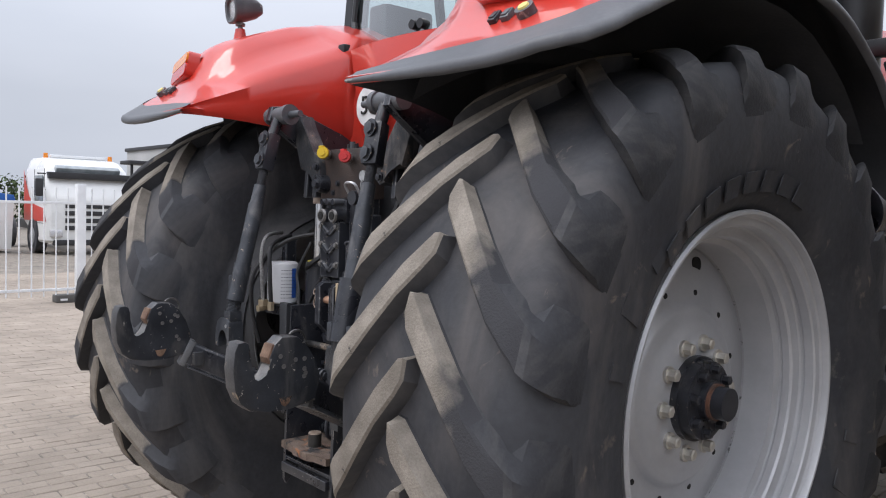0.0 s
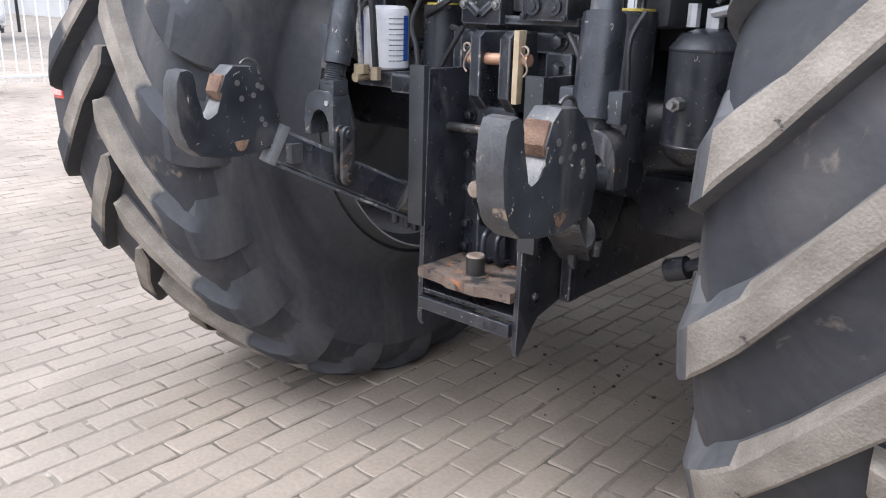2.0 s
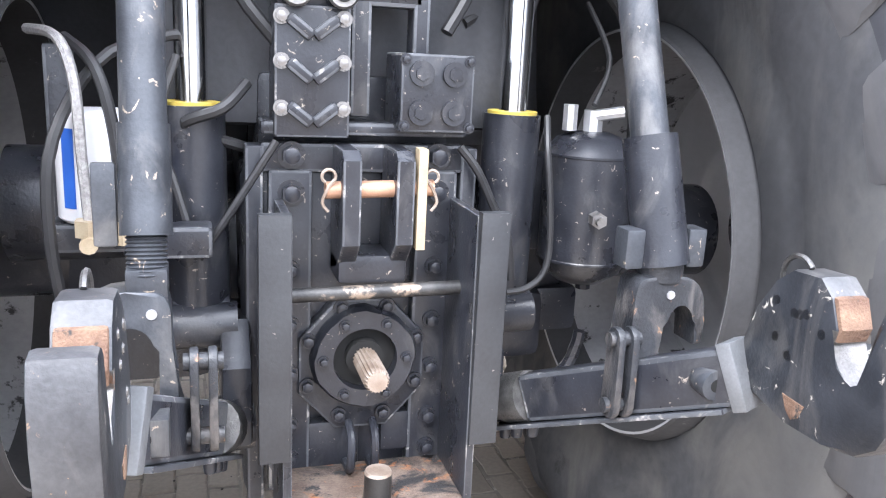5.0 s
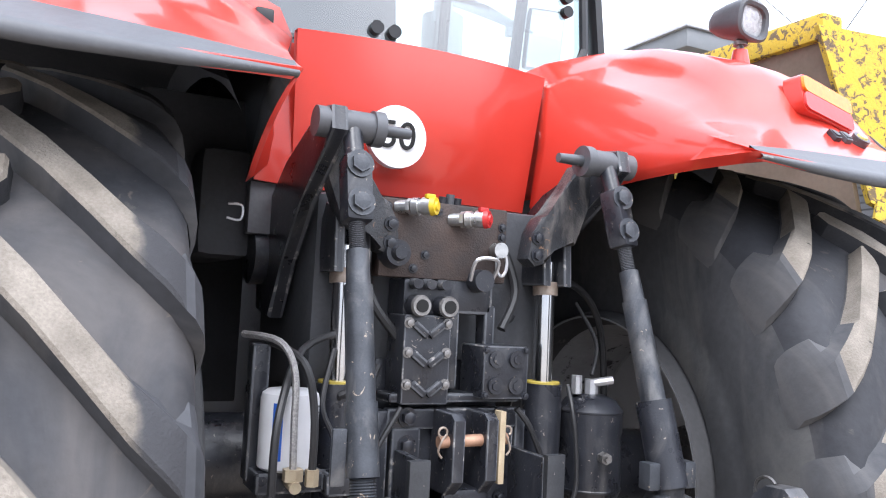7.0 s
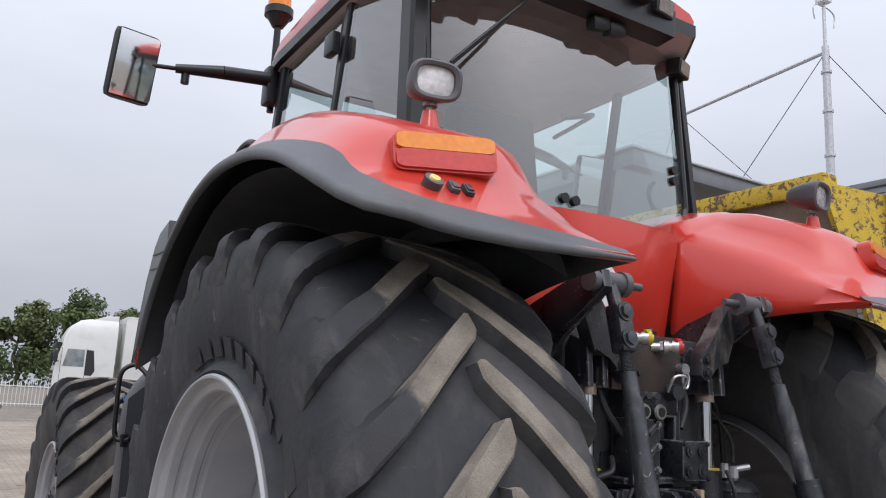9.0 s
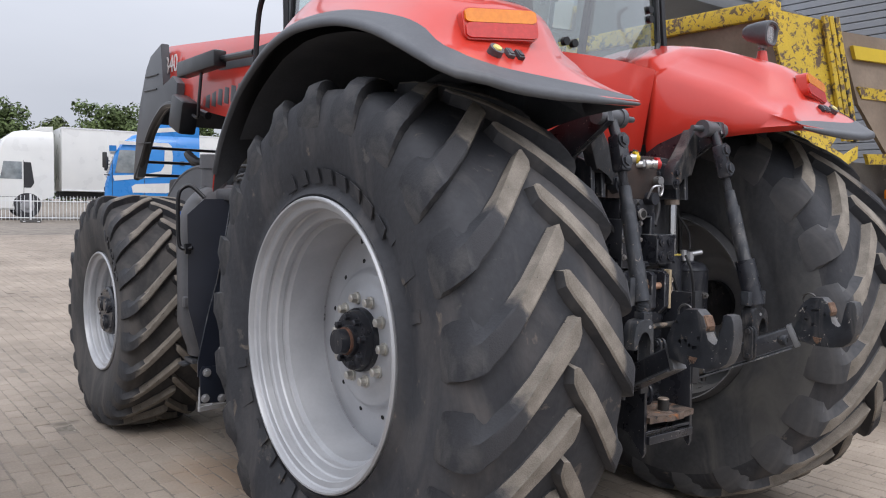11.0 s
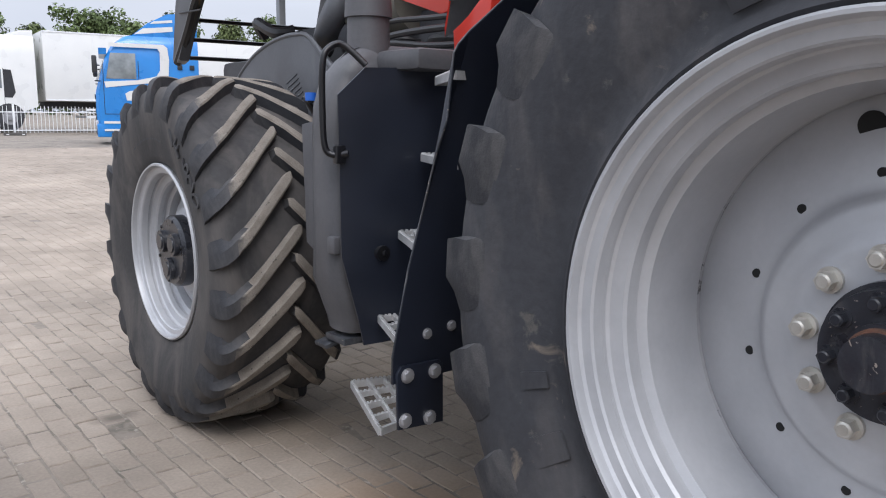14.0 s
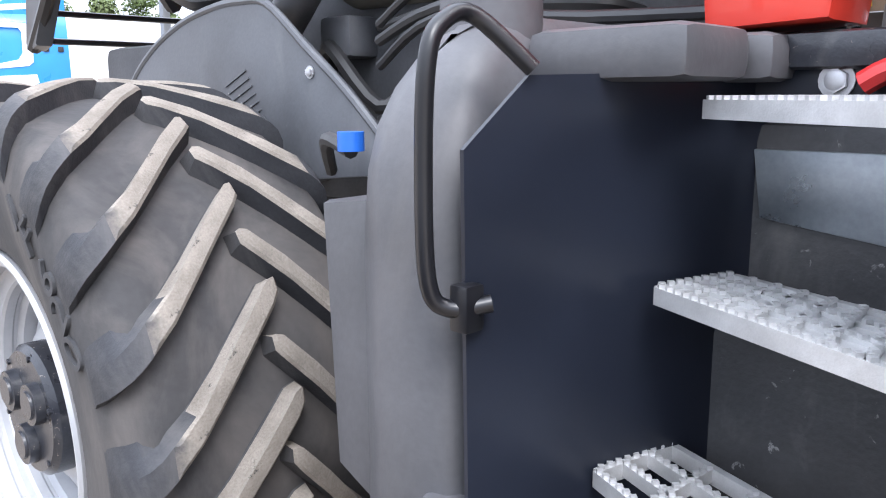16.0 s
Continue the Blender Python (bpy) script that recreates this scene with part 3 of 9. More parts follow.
for (axle, side), rim in wheels.items():
    R, half, rf = (REAR_R, 0.375 if side < 0 else 0.36, 0.563) if axle == "rear" else (FRONT_R, 0.307, 0.405)
    H = R - rf
    rl0, rl1 = R - 0.345 * H / 0.474, R - 0.26 * H / 0.474
    # runs of plain bars stand for the maker's name and the small print
    if axle == "rear":
        bars = [(base - i * 9.0, 6.2, 0.615, 0.672) for base in (-68, 112) for i in range(8)] + [(base, 17, 0.65, 0.785) for base in (55, 235)]
        bars += [(base, 5.5, 0.645, 0.74) for base in (31, 211)] + [(base, 3.2, 0.65, 0.72) for base in (17, 197)]
        bars += [(base - i * 3.4, 2.2, 0.75, 0.79) for base in (-20, 160) for i in range(4)]
    else:
        bars = [(base - i * 5.2, 3.6, rl0, rl1) for base in (-62, 118) for i in range(8)] + [(205, 14, rl0, rl1 + 0.03)]
    for a0, da, ra, rb in bars:
        bm = bmesh.new()
        wall_bar(bm, side, a0, a0 - da, ra, rb, half * 0.985 + 0.01 * (ra - rl0) / 0.1, half * 1.0085)
        part("wall_mark", bm, RUBBER, rim, smooth=False)


def flat_text(name, body, size, mat, parent, m, depth=0.002, label=""):
    cu = bpy.data.curves.new(name, "FONT")
    cu.body, cu.size, cu.extrude, cu.align_x, cu.align_y = body, size, depth, "CENTER", "CENTER"
    tmp = new(name + "_curve", cu)
    me = bpy.data.meshes.new_from_object(tmp)
    bpy.data.objects.remove(tmp)
    bpy.data.curves.remove(cu)
    me.materials.append(mat)
    ob = new(name, me)
    ob.parent = parent
    ob.matrix_basis = m
    if label:
        ob["label"] = label
    return ob


# tyre size letters on the front left wall, one by one along the curve
fl = wheels["front", -1]
for i, ch in enumerate("IF620"):
    a = radians((61, 53.5, 43.5, 36, 28)[i])
    r = 0.598
    flat_text("size_letter", ch, 0.115, MOULD, fl, Matrix.Translation((-0.3195, -r * math.cos(a), r * math.sin(a))) @ pose(0, 0, 0, 90, 0, -90) @ pose(0, 0, 0, 0, 0, 90 - math.degrees(a)), 0.004)

# ---- the rear: housing, power take-off, hitch ----
bm = bmesh.new()
box(bm, (0, 0.02, 0.93), (0.42, 0.82, 0.62), bevel=0.02)
housing = part("rear_housing", bm, BLACK_PAINT, tractor, "black painted rear transmission housing")
for name, c, size, bev in (("upper_housing", (0, 0.05, 1.3), (0.36, 0.72, 0.2), 0.02), ("bolting_strip", (-0.13, -0.4, 0.94), (0.075, 0.03, 0.6), 0.006), ("bolting_strip", (0.13, -0.4, 0.94), (0.075, 0.03, 0.6), 0.006),
                           ("cross_strip", (0, -0.395, 1.26), (0.36, 0.03, 0.05), 0.006), ("edge_rib", (-0.19, -0.385, 0.95), (0.03, 0.05, 0.66), 0.005), ("edge_rib", (0.19, -0.385, 0.95), (0.03, 0.05, 0.66), 0.005),
                           ("brake_cover", (-0.05, -0.4, 0.72), (0.1, 0.03, 0.1), 0.01), ("brake_cover", (0.07, -0.4, 0.74), (0.06, 0.03, 0.08), 0.01)):
    bm = bmesh.new()
    box(bm, c, size, bevel=bev)
    part(name, bm, BLACK_PAINT, housing)


def bolts(name, places, way, r, h, mat, parent):
    m = Vector(way).to_track_quat("Z", "Y").to_matrix().to_4x4()
    first = None
    for p in places:
        if first is None:
            first = bolt_mesh(name, r, h, mat, parent)
            ob = first
        else:
            ob = new(name, first.data)
            ob.parent = parent
        ob.matrix_basis = Matrix.Translation(p) @ m


BLACK_BOLT = BLACK_PAINT
bolts("bolt", [(s * 0.13, -0.415, z) for s in (-1, 1) for z in (1.065, 0.962, 0.87, 0.77, 0.705)], (0, -1, 0), 0.0125, 0.02, BLACK_BOLT, housing)
bolts("large_bolt", [(s * 0.129, -0.41, z) for s in (-1, 1) for z in (1.2, 1.265)], (0, -1, 0), 0.017, 0.024, BLACK_BOLT, housing)

# power take-off: eight-sided cover, ring, recess and the splined shaft
bm = bmesh.new()
prism(bm, [(0.125 * math.cos(radians(22.5 + 45 * i)), 0.885 + 0.135 * math.sin(radians(22.5 + 45 * i))) for i in range(8)], -0.425, -0.39, "y", bevel=0.005)
pto = part("power_take_off", bm, BLACK_PAINT, tractor, "black power take-off cover with a ring of bolts")
bm = bmesh.new()
prof = [(0.0, 0.058), (0.03, 0.058), (0.03, 0.088), (0.018, 0.094), (0.0, 0.094)]
rows = []
for i in range(40):
    a = 2 * math.pi * i / 40
    lump = 1 + 0.035 * (1 if (i % 10) < 4 else 0)
    rows.append([(r * (lump if r > 0.07 else 1) * math.cos(a), -0.425 - d, 0.905 + r * (lump if r > 0.07 else 1) * math.sin(a)) for d, r in prof])
grid_faces(bm, rows + [rows[0]])
bmesh.ops.remove_doubles(bm, verts=bm.verts[:], dist=0.0004)
part("ring", bm, BLACK_PAINT, pto)
bm = bmesh.new()
rod(bm, (0, -0.425, 0.905), (0, -0.43, 0.905), 0.058, sides=32)
rod(bm, (0, -0.43, 0.905), (0, -0.45, 0.905), 0.034, sides=28)
part("seal", bm, HOLE, pto)
bm = bmesh.new()
n = 40
rows = []
for y, k in ((-0.43, 1.0), (-0.553, 1.0), (-0.56, 0.86)):
    rows.append([((0.0225 if i % 2 else 0.0195) * k * math.cos(2 * math.pi * i / n), y, 0.905 + (0.0225 if i % 2 else 0.0195) * k * math.sin(2 * math.pi * i / n)) for i in range(n)])
made = grid_faces(bm, rows, closed=True)
bm.faces.new(made[-1])
SHAFT = material("tan_greased_shaft", (0.37, 0.31, 0.26), (0.24, 0.18, 0.14), rough=0.5, metal=0.35, scale=40, fine=0.2, bump=0.1)
part("splined_shaft", bm, SHAFT, pto, "bare splined shaft with tan grease", smooth=False)
bolts("bolt", [(0.108 * math.cos(radians(22 + 45 * i)), -0.426, 0.892 + 0.112 * math.sin(radians(22 + 45 * i))) for i in range(8)], (0, -1, 0), 0.0105, 0.016, BLACK_BOLT, pto)
bolts("small_bolt", [(0.075 * math.cos(radians(60 * i)), -0.455, 0.905 + 0.075 * math.sin(radians(60 * i))) for i in range(6)], (0, -1, 0), 0.008, 0.012, BLACK_BOLT, pto)

# axle trumpets and the brake housings
for s in (-1, 1):
    bm = bmesh.new()
    rod(bm, (s * 0.5, 0.0, 1.035), (s * 0.95, 0.0, 1.03), 0.12, 0.118, sides=32)
    axle = part("axle_housing", bm, BLACK_PAINT, tractor, "black axle housing")
    bm = bmesh.new()
    rod(bm, (s * 0.2, 0.0, 1.0), (s * 0.52, 0.0, 1.03), 0.2, 0.15, sides=32)
    part("trumpet", bm, BLACK_PAINT, axle)
    bm = bmesh.new()
    rod(bm, (s * 0.42, -0.12, 1.13), (s * 0.62, -0.12, 1.13), 0.11, 0.11, sides=32)
    part("brake_drum", bm, BLACK_PAINT, axle)
    bm = bmesh.new()
    box(bm, (s * 0.36, -0.05, 0.86), (0.2, 0.3, 0.16), bevel=0.03)
    part("lower_casting", bm, BLACK_PAINT, axle)

# hitch frame: two plates, their flat front strips, the shelf with its pin, cross members
bm = bmesh.new()
for x0, x1 in ((-0.158, -0.143), (0.156, 0.171)):
    prism(bm, [(-0.57, 1.19), (-0.4, 1.19), (-0.4, 0.62), (-0.5, 0.6), (-0.575, 0.51), (-0.585, 0.53)], x0, x1, "x", bevel=0.002)
STRIP = material("dull_dark_strip", (0.038, 0.04, 0.044), (0.025, 0.026, 0.029), rough=0.45, speck=((0.3, 0.27, 0.24), 60, 0.67, 0.71, 0.7), scale=9, fine=0.25, bump=0.08)
frame_plate = part("hitch_frame", bm, BLACK_PAINT, tractor, "black welded hitch frame of flat steel plates")
bm = bmesh.new()
prism(bm, [(-0.196, 0.788), (-0.146, 0.788), (-0.146, 1.197), (-0.196, 1.197)], -0.588, -0.566, "y", bevel=0.003)
part("strip", bm, STRIP, frame_plate, "dull dark steel strip")
bm = bmesh.new()
prism(bm, [(0.158, 0.788), (0.208, 0.788), (0.208, 1.197), (0.158, 1.197)], -0.588, -0.566, "y", bevel=0.003)
part("strip", bm, STRIP, frame_plate, "dull dark steel strip")
bm = bmesh.new()
rod(bm, (-0.15, -0.49, 1.04), (0.165, -0.49, 1.045), 0.0125, sides=16)
part("cross_bar", bm, material("scuffed_bar", (0.1, 0.096, 0.092), (0.03, 0.03, 0.031), rough=0.45, metal=0.5, scale=18, fine=0.3, bump=0.1, wear=(0.3, 0.24, 0.19), wear_at=0.54, wear_scale=14), frame_plate, "round bar with worn paint")
bm = bmesh.new()
outline = [(-0.145, -0.41), (0.157, -0.41), (0.157, -0.6), (0.085, -0.602), (0.06, -0.62), (-0.03, -0.62), (-0.06, -0.602), (-0.145, -0.6)]
prism(bm, outline, 0.655, 0.682, "z", bevel=0.003)
SHELF = material("rusted_shelf", (0.19, 0.145, 0.118), (0.11, 0.076, 0.058), rough=0.8, smear=((0.018, 0.019, 0.021), 5.0, 0.5, 0.58, 0.95), speck=((0.4, 0.15, 0.05), 20, 0.56, 0.66, 0.8), scale=16, fine=0.4, bump=0.4, wear=(0.03, 0.03, 0.032), wear_at=0.57, wear_scale=24)
part("shelf", bm, SHELF, frame_plate, "hitch shelf with flaking black paint and rust")
bm = bmesh.new()
box(bm, (0.006, -0.59, 0.583), (0.3, 0.018, 0.034), bevel=0.002)
box(bm, (0.006, -0.5, 0.612), (0.3, 0.16, 0.012), bevel=0.002)
part("cross_member", bm, BLACK_PAINT, frame_plate)
DARK_PIN = material("dark_greasy_pin", (0.05, 0.048, 0.046), (0.03, 0.029, 0.028), rough=0.4, metal=0.4, scale=30, fine=0.2, bump=0.1)
bm = bmesh.new()
rod(bm, (0.008, -0.55, 0.67), (0.008, -0.55, 0.733), 0.025, 0.024, sides=24)
pin = part("hitch_pin", bm, DARK_PIN, frame_plate, "dark steel pin with a worn top")
bm = bmesh.new()
rod(bm, (0.008, -0.55, 0.733), (0.008, -0.55, 0.738), 0.0245, 0.022, sides=24)
part("pin_top", bm, SHAFT, pin, "bare worn top")
bm = bmesh.new()
rod(bm, (0.008, -0.55, 0.681), (0.008, -0.55, 0.686), 0.037, 0.034, sides=24)
part("pin_collar", bm, SHELF, pin)
for x in (-0.026, 0.018):
    bm = bmesh.new()
    pipe(bm, [(x, -0.42, 0.69), (x, -0.47, 0.7), (x, -0.475, 0.76), (x, -0.44, 0.78)], 0.008)
    part("hook_rod", bm, BLACK_PAINT, frame_plate)
bolts("bolt", [(0.173, -0.52, z) for z in (1.13, 1.07, 1.0, 0.93, 0.86, 0.66)] + [(0.173, -0.45, z) for z in (1.13, 1.05, 0.97)], (1, 0, 0), 0.008, 0.007, STEEL, frame_plate)

# top link bracket with its copper-coloured pin, spring clips and the tan lever
bm = bmesh.new()
for x0, x1 in ((-0.058, -0.027), (0.031, 0.062)):
    prism(bm, [(-0.4, 1.06), (-0.47, 1.08), (-0.52, 1.13), (-0.52, 1.27), (-0.5, 1.285), (-0.4, 1.285)], x0, x1, "x", bevel=0.004)
box(bm, (0.002, -0.44, 1.08), (0.12, 0.09, 0.05), bevel=0.01)
bracket = part("top_link_bracket", bm, BLACK_PAINT, tractor, "black two-cheek top link bracket")
COPPER = material("copper_brown_pin", (0.5, 0.3, 0.2), (0.36, 0.2, 0.13), rough=0.5, metal=0.4, scale=30, fine=0.2, bump=0.1)
bm = bmesh.new()
rod(bm, (-0.082, -0.49, 1.218), (0.1, -0.49, 1.222), 0.0145, sides=18)
part("pin", bm, COPPER, bracket, "copper-brown pin")
TAN = material("tan_lever_paint", (0.46, 0.37, 0.25), (0.36, 0.28, 0.18), rough=0.6, scale=20, fine=0.2, bump=0.1, wear=(0.1, 0.08, 0.06), wear_at=0.66)
bm = bmesh.new()
prism(bm, [(-0.515, 1.12), (-0.495, 1.12), (-0.485, 1.29), (-0.515, 1.29)], 0.068, 0.084, "x", bevel=0.002)
part("lever", bm, TAN, bracket, "tan flat lever")
for x, s in ((-0.077, -1), (0.092, 1)):
    bm = bmesh.new()
    pts = [(x + s * 0.002 + 0.011 * math.cos(a) * s, -0.505, 1.243 + 0.011 * math.sin(a)) for a in [radians(k) for k in range(-60, 241, 30)]]
    pipe(bm, pts + [(x + s * 0.004, -0.505, 1.222), (x + s * 0.012, -0.505, 1.2), (x + s * 0.002, -0.505, 1.185)], 0.0028, sides=6, steps=3)
    part("spring_clip", bm, SHAFT, bracket, "bent wire spring clip")

# remote valves
bm = bmesh.new()
box(bm, (-0.097, -0.385, 1.403), (0.124, 0.1, 0.212), bevel=0.004)
box(bm, (-0.09, -0.36, 1.55), (0.13, 0.1, 0.09), bevel=0.01)
valve = part("remote_valve", bm, BLACK_PAINT, tractor, "black hydraulic valve block with six plugs")
bolts("bolt", [(-0.148, -0.436, z) for z in (1.49, 1.42, 1.345)] + [(-0.047, -0.436, z) for z in (1.49, 1.42, 1.345)], (0, -1, 0), 0.0095, 0.012, STEEL, valve)
for z in (1.475, 1.405, 1.335):
    for x, s in ((-0.118, 1), (-0.075, -1)):
        bm = bmesh.new()
        box(bm, (x, -0.438, z), (0.05, 0.014, 0.02), rot=(0, s * 38, 0), bevel=0.006)
        part("plug", bm, BLACK_PAINT, valve)
for x in (-0.126, -0.052):
    bm = bmesh.new()
    rod(bm, (x, -0.38, 1.531), (x, -0.45, 1.531), 0.026, sides=24)
    rod(bm, (x, -0.45, 1.531), (x, -0.458, 1.531), 0.0265, 0.023, sides=24, mat=1)
    rod(bm, (x, -0.455, 1.531), (x, -0.4605, 1.531), 0.0155, sides=20, mat=2)
    part("port", bm, [BLACK_PAINT, STEEL, HOLE], valve, "round hydraulic port")
for x in (-0.125, -0.09, -0.05):
    bm = bmesh.new()
    rod(bm, (x, -0.37, 1.585), (x - 0.01, -0.45, 1.583), 0.014, 0.012, sides=14)
    part("spool_end", bm, BLACK_PAINT, valve)
bm = bmesh.new()
box(bm, (0.11, -0.4, 1.377), (0.128, 0.12, 0.13), bevel=0.004)
valve2 = part("valve_block", bm, BLACK_PAINT, tractor, "black square valve block")
for x, z in ((0.08, 1.41), (0.138, 1.41), (0.08, 1.345), (0.138, 1.345)):
    bm = bmesh.new()
    rod(bm, (x, -0.46, z), (x, -0.467, z), 0.021, sides=20)
    rod(bm, (x, -0.462, z), (x, -0.47, z), 0.012, sides=6)
    part("port_plug", bm, BLACK_PAINT, valve2)
bolts("bolt", [(0.165, -0.46, 1.432), (0.053, -0.46, 1.432), (0.053, -0.46, 1.322), (0.168, -0.46, 1.32)], (0, -1, 0), 0.007, 0.008, BLACK_BOLT, valve2)
bm = bmesh.new()
box(bm, (0.03, -0.37, 1.56), (0.14, 0.05, 0.09), bevel=0.008)
bridge = part("valve_bridge", bm, BLACK_PAINT, tractor, "black cast bridge over the valves")
for c, size in (((-0.01, -0.37, 1.43), (0.035, 0.05, 0.2)), ((0.095, -0.37, 1.48), (0.03, 0.05, 0.12)), ((0.0, -0.375, 1.31), (0.36, 0.08, 0.022))):
    bm = bmesh.new()
    box(bm, c, size, bevel=0.006)
    part("bridge_leg", bm, BLACK_PAINT, bridge)
bm = bmesh.new()
rod(bm, (0.05, -0.39, 1.6), (0.05, -0.44, 1.6), 0.03, 0.027, sides=20)
part("bridge_plug", bm, BLACK_PAINT, bridge)
bm = bmesh.new()
pipe(bm, [(0.02, -0.42, 1.6), (0.02, -0.45, 1.65), (0.08, -0.45, 1.65), (0.08, -0.42, 1.6)], 0.005, sides=6)
part("wire_bail", bm, ZINC, bridge)

# coupler plate: rust-brown, with two steel couplings, a knob and a dangling ring
BROWN_PLATE = material("rust_brown_plate", (0.06, 0.038, 0.03), (0.03, 0.022, 0.02), rough=0.6, scale=16, fine=0.3, bump=0.25, wear=(0.2, 0.11, 0.07), wear_at=0.66, wear_scale=20)
bm = bmesh.new()
box(bm, (-0.045, -0.375, 1.692), (0.35, 0.05, 0.19), bevel=0.006)
coupler = part("coupler_plate", bm, BROWN_PLATE, tractor, "rust-brown coupler plate with two couplings")
YELLOW_CAP = material("yellow_cap_plastic", (0.72, 0.5, 0.02), rough=0.4, scale=10)
RED_CAP = material("red_cap_plastic", (0.62, 0.03, 0.03), rough=0.4, scale=10)
# the couplings point aside; a plastic dust cap closes each
CLEAN_STEEL = material("clean_steel_coupling", (0.62, 0.62, 0.61), (0.4, 0.4, 0.4), rough=0.3, metal=0.85, scale=40, fine=0.2, wear=(0.12, 0.11, 0.1), wear_at=0.66, wear_scale=40)
for base, mat, lab in ((Vector((-0.172, -0.4, 1.766)), YELLOW_CAP, "yellow dust cap"), (Vector((-0.026, -0.4, 1.748)), RED_CAP, "red dust cap")):
    d = Vector((0.68, -0.73, 0.03)).normalized()
    for k0, k1, r, sides in ((-0.01, 0.03, 0.016, 16), (0.02, 0.03, 0.0205, 6), (0.034, 0.05, 0.0215, 24), (0.05, 0.062, 0.0175, 24), (0.06, 0.084, 0.022, 24)):
        bm = bmesh.new()
        rod(bm, base + d * k0, base + d * k1, r, sides=sides)
        part("coupling", bm, CLEAN_STEEL, coupler, "bright steel hose coupling")
    bm = bmesh.new()
    rod(bm, base + d * 0.082, base + d * 0.094, 0.0235, 0.021, sides=20)
    cap = part("dust_cap", bm, mat, coupler, lab)
    bm = bmesh.new()
    rod(bm, base + d * 0.09, base + d * 0.099, 0.013, 0.011, sides=14)
    box(bm, base + d * 0.084 + Vector((-0.008, 0.0, 0.022)), (0.024, 0.016, 0.012), bevel=0.003)
    part("cap_tab", bm, mat, cap)
bm = bmesh.new()
rod(bm, (-0.186, -0.395, 1.653), (-0.186, -0.44, 1.653), 0.038, 0.031, sides=20)
rod(bm, (-0.186, -0.435, 1.653), (-0.186, -0.455, 1.653), 0.022, 0.015, sides=16)
part("knob", bm, BLACK_PAINT, coupler)
bm = bmesh.new()
pipe(bm, [(0.104 + 0.015 * math.cos(a), -0.425, 1.645 + 0.03 * math.sin(a)) for a in [radians(k) for k in range(0, 361, 30)]], 0.0045, sides=6, steps=2)
part("ring_pull", bm, ZINC, coupler, "dangling wire ring")
bm = bmesh.new()
rod(bm, (0.099, -0.395, 1.68), (0.099, -0.43, 1.68), 0.02, sides=16)
part("ring_boss", bm, CLEAN_STEEL, coupler)
for i, x in enumerate((-0.05, -0.03, -0.01)):
    bm = bmesh.new()
    rod(bm, (x, -0.38, 1.78), (x, -0.385, 1.805 + 0.008 * (i % 2)), 0.011, sides=10)
    part("fitting", bm, BLACK_PAINT, coupler)
bolts("plate_bolt", [(-0.205, -0.4, 1.765), (-0.1, -0.4, 1.655), (-0.07, -0.4, 1.765), (0.115, -0.4, 1.74), (0.115, -0.4, 1.715), (-0.13, -0.4, 1.62)], (0, -1, 0), 0.0085, 0.01, BLACK_BOLT, coupler)

# lift cylinders with chrome rods
DARK_FORGED = material("worn_black_forging", (0.036, 0.038, 0.043), (0.016, 0.017, 0.02), rough=0.4, smear=((0.2, 0.18, 0.165), 14, 0.5, 0.72, 0.7), speck=((0.36, 0.2, 0.11), 40, 0.63, 0.68, 0.7), scale=14, fine=0.3, bump=0.2)
YELLOW_RING = material("yellow_seal_ring", (0.55, 0.42, 0.08), rough=0.5, scale=20)
for s in (-1, 1):
    x = s * 0.288
    bm = bmesh.new()
    rod(bm, (x * 0.98, -0.36, 1.0), (x, -0.355, 1.34), 0.054, sides=32)
    rod(bm, (x * 0.98 - 0.05, -0.37, 0.965), (x * 0.98 + 0.05, -0.37, 0.965), 0.05, sides=24)
    cyl = part("lift_cylinder", bm, BLACK_PAINT, tractor, "black hydraulic lift cylinder with a chrome rod")
    bm = bmesh.new()
    rod(bm, (x, -0.355, 1.34), (x, -0.355, 1.346), 0.047, sides=32)
    part("seal_ring", bm, YELLOW_RING, cyl, "yellow seal ring")
    bm = bmesh.new()
    rod(bm, (x, -0.355, 1.34), (x, -0.35, 1.665), 0.0265, sides=28)
    part("chrome_rod", bm, CHROME, cyl, "polished chrome rod")
    bm = bmesh.new()
    rod(bm, (x, -0.352, 1.575), (x, -0.35, 1.61), 0.034, sides=24)
    part("rod_end", bm, SHAFT, cyl, "tan greased rod end")
    bm = bmesh.new()
    prism(bm, [(-0.41, 1.6), (-0.30, 1.6), (-0.27, 1.7), (-0.32, 1.77), (-0.4, 1.74)], x - 0.045, x - 0.02, "x", bevel=0.006)
    prism(bm, [(-0.41, 1.6), (-0.30, 1.6), (-0.27, 1.7), (-0.32, 1.77), (-0.4, 1.74)], x + 0.02, x + 0.045, "x", bevel=0.006)
    part("clevis", bm, BLACK_PAINT, cyl)
    # forged crank beside the rod's end
    bm = bmesh.new()
    prism(bm, [(s * u, v) for u, v in ((0.178, 1.665), (0.19, 1.735), (0.215, 1.775), (0.25, 1.79), (0.325, 1.925), (0.385, 1.93), (0.365, 1.81), (0.325, 1.71), (0.25, 1.7), (0.235, 1.655), (0.2, 1.645))], -0.43, -0.37, "y", bevel=0.01)
    crank = part("lift_crank", bm, DARK_FORGED, tractor, "black forged lift crank")
    bolts("crank_bolt", [(s * 0.205, -0.43, 1.72), (s * 0.205, -0.43, 1.675)], (0, -1, 0), 0.013, 0.014, BLACK_BOLT, crank)

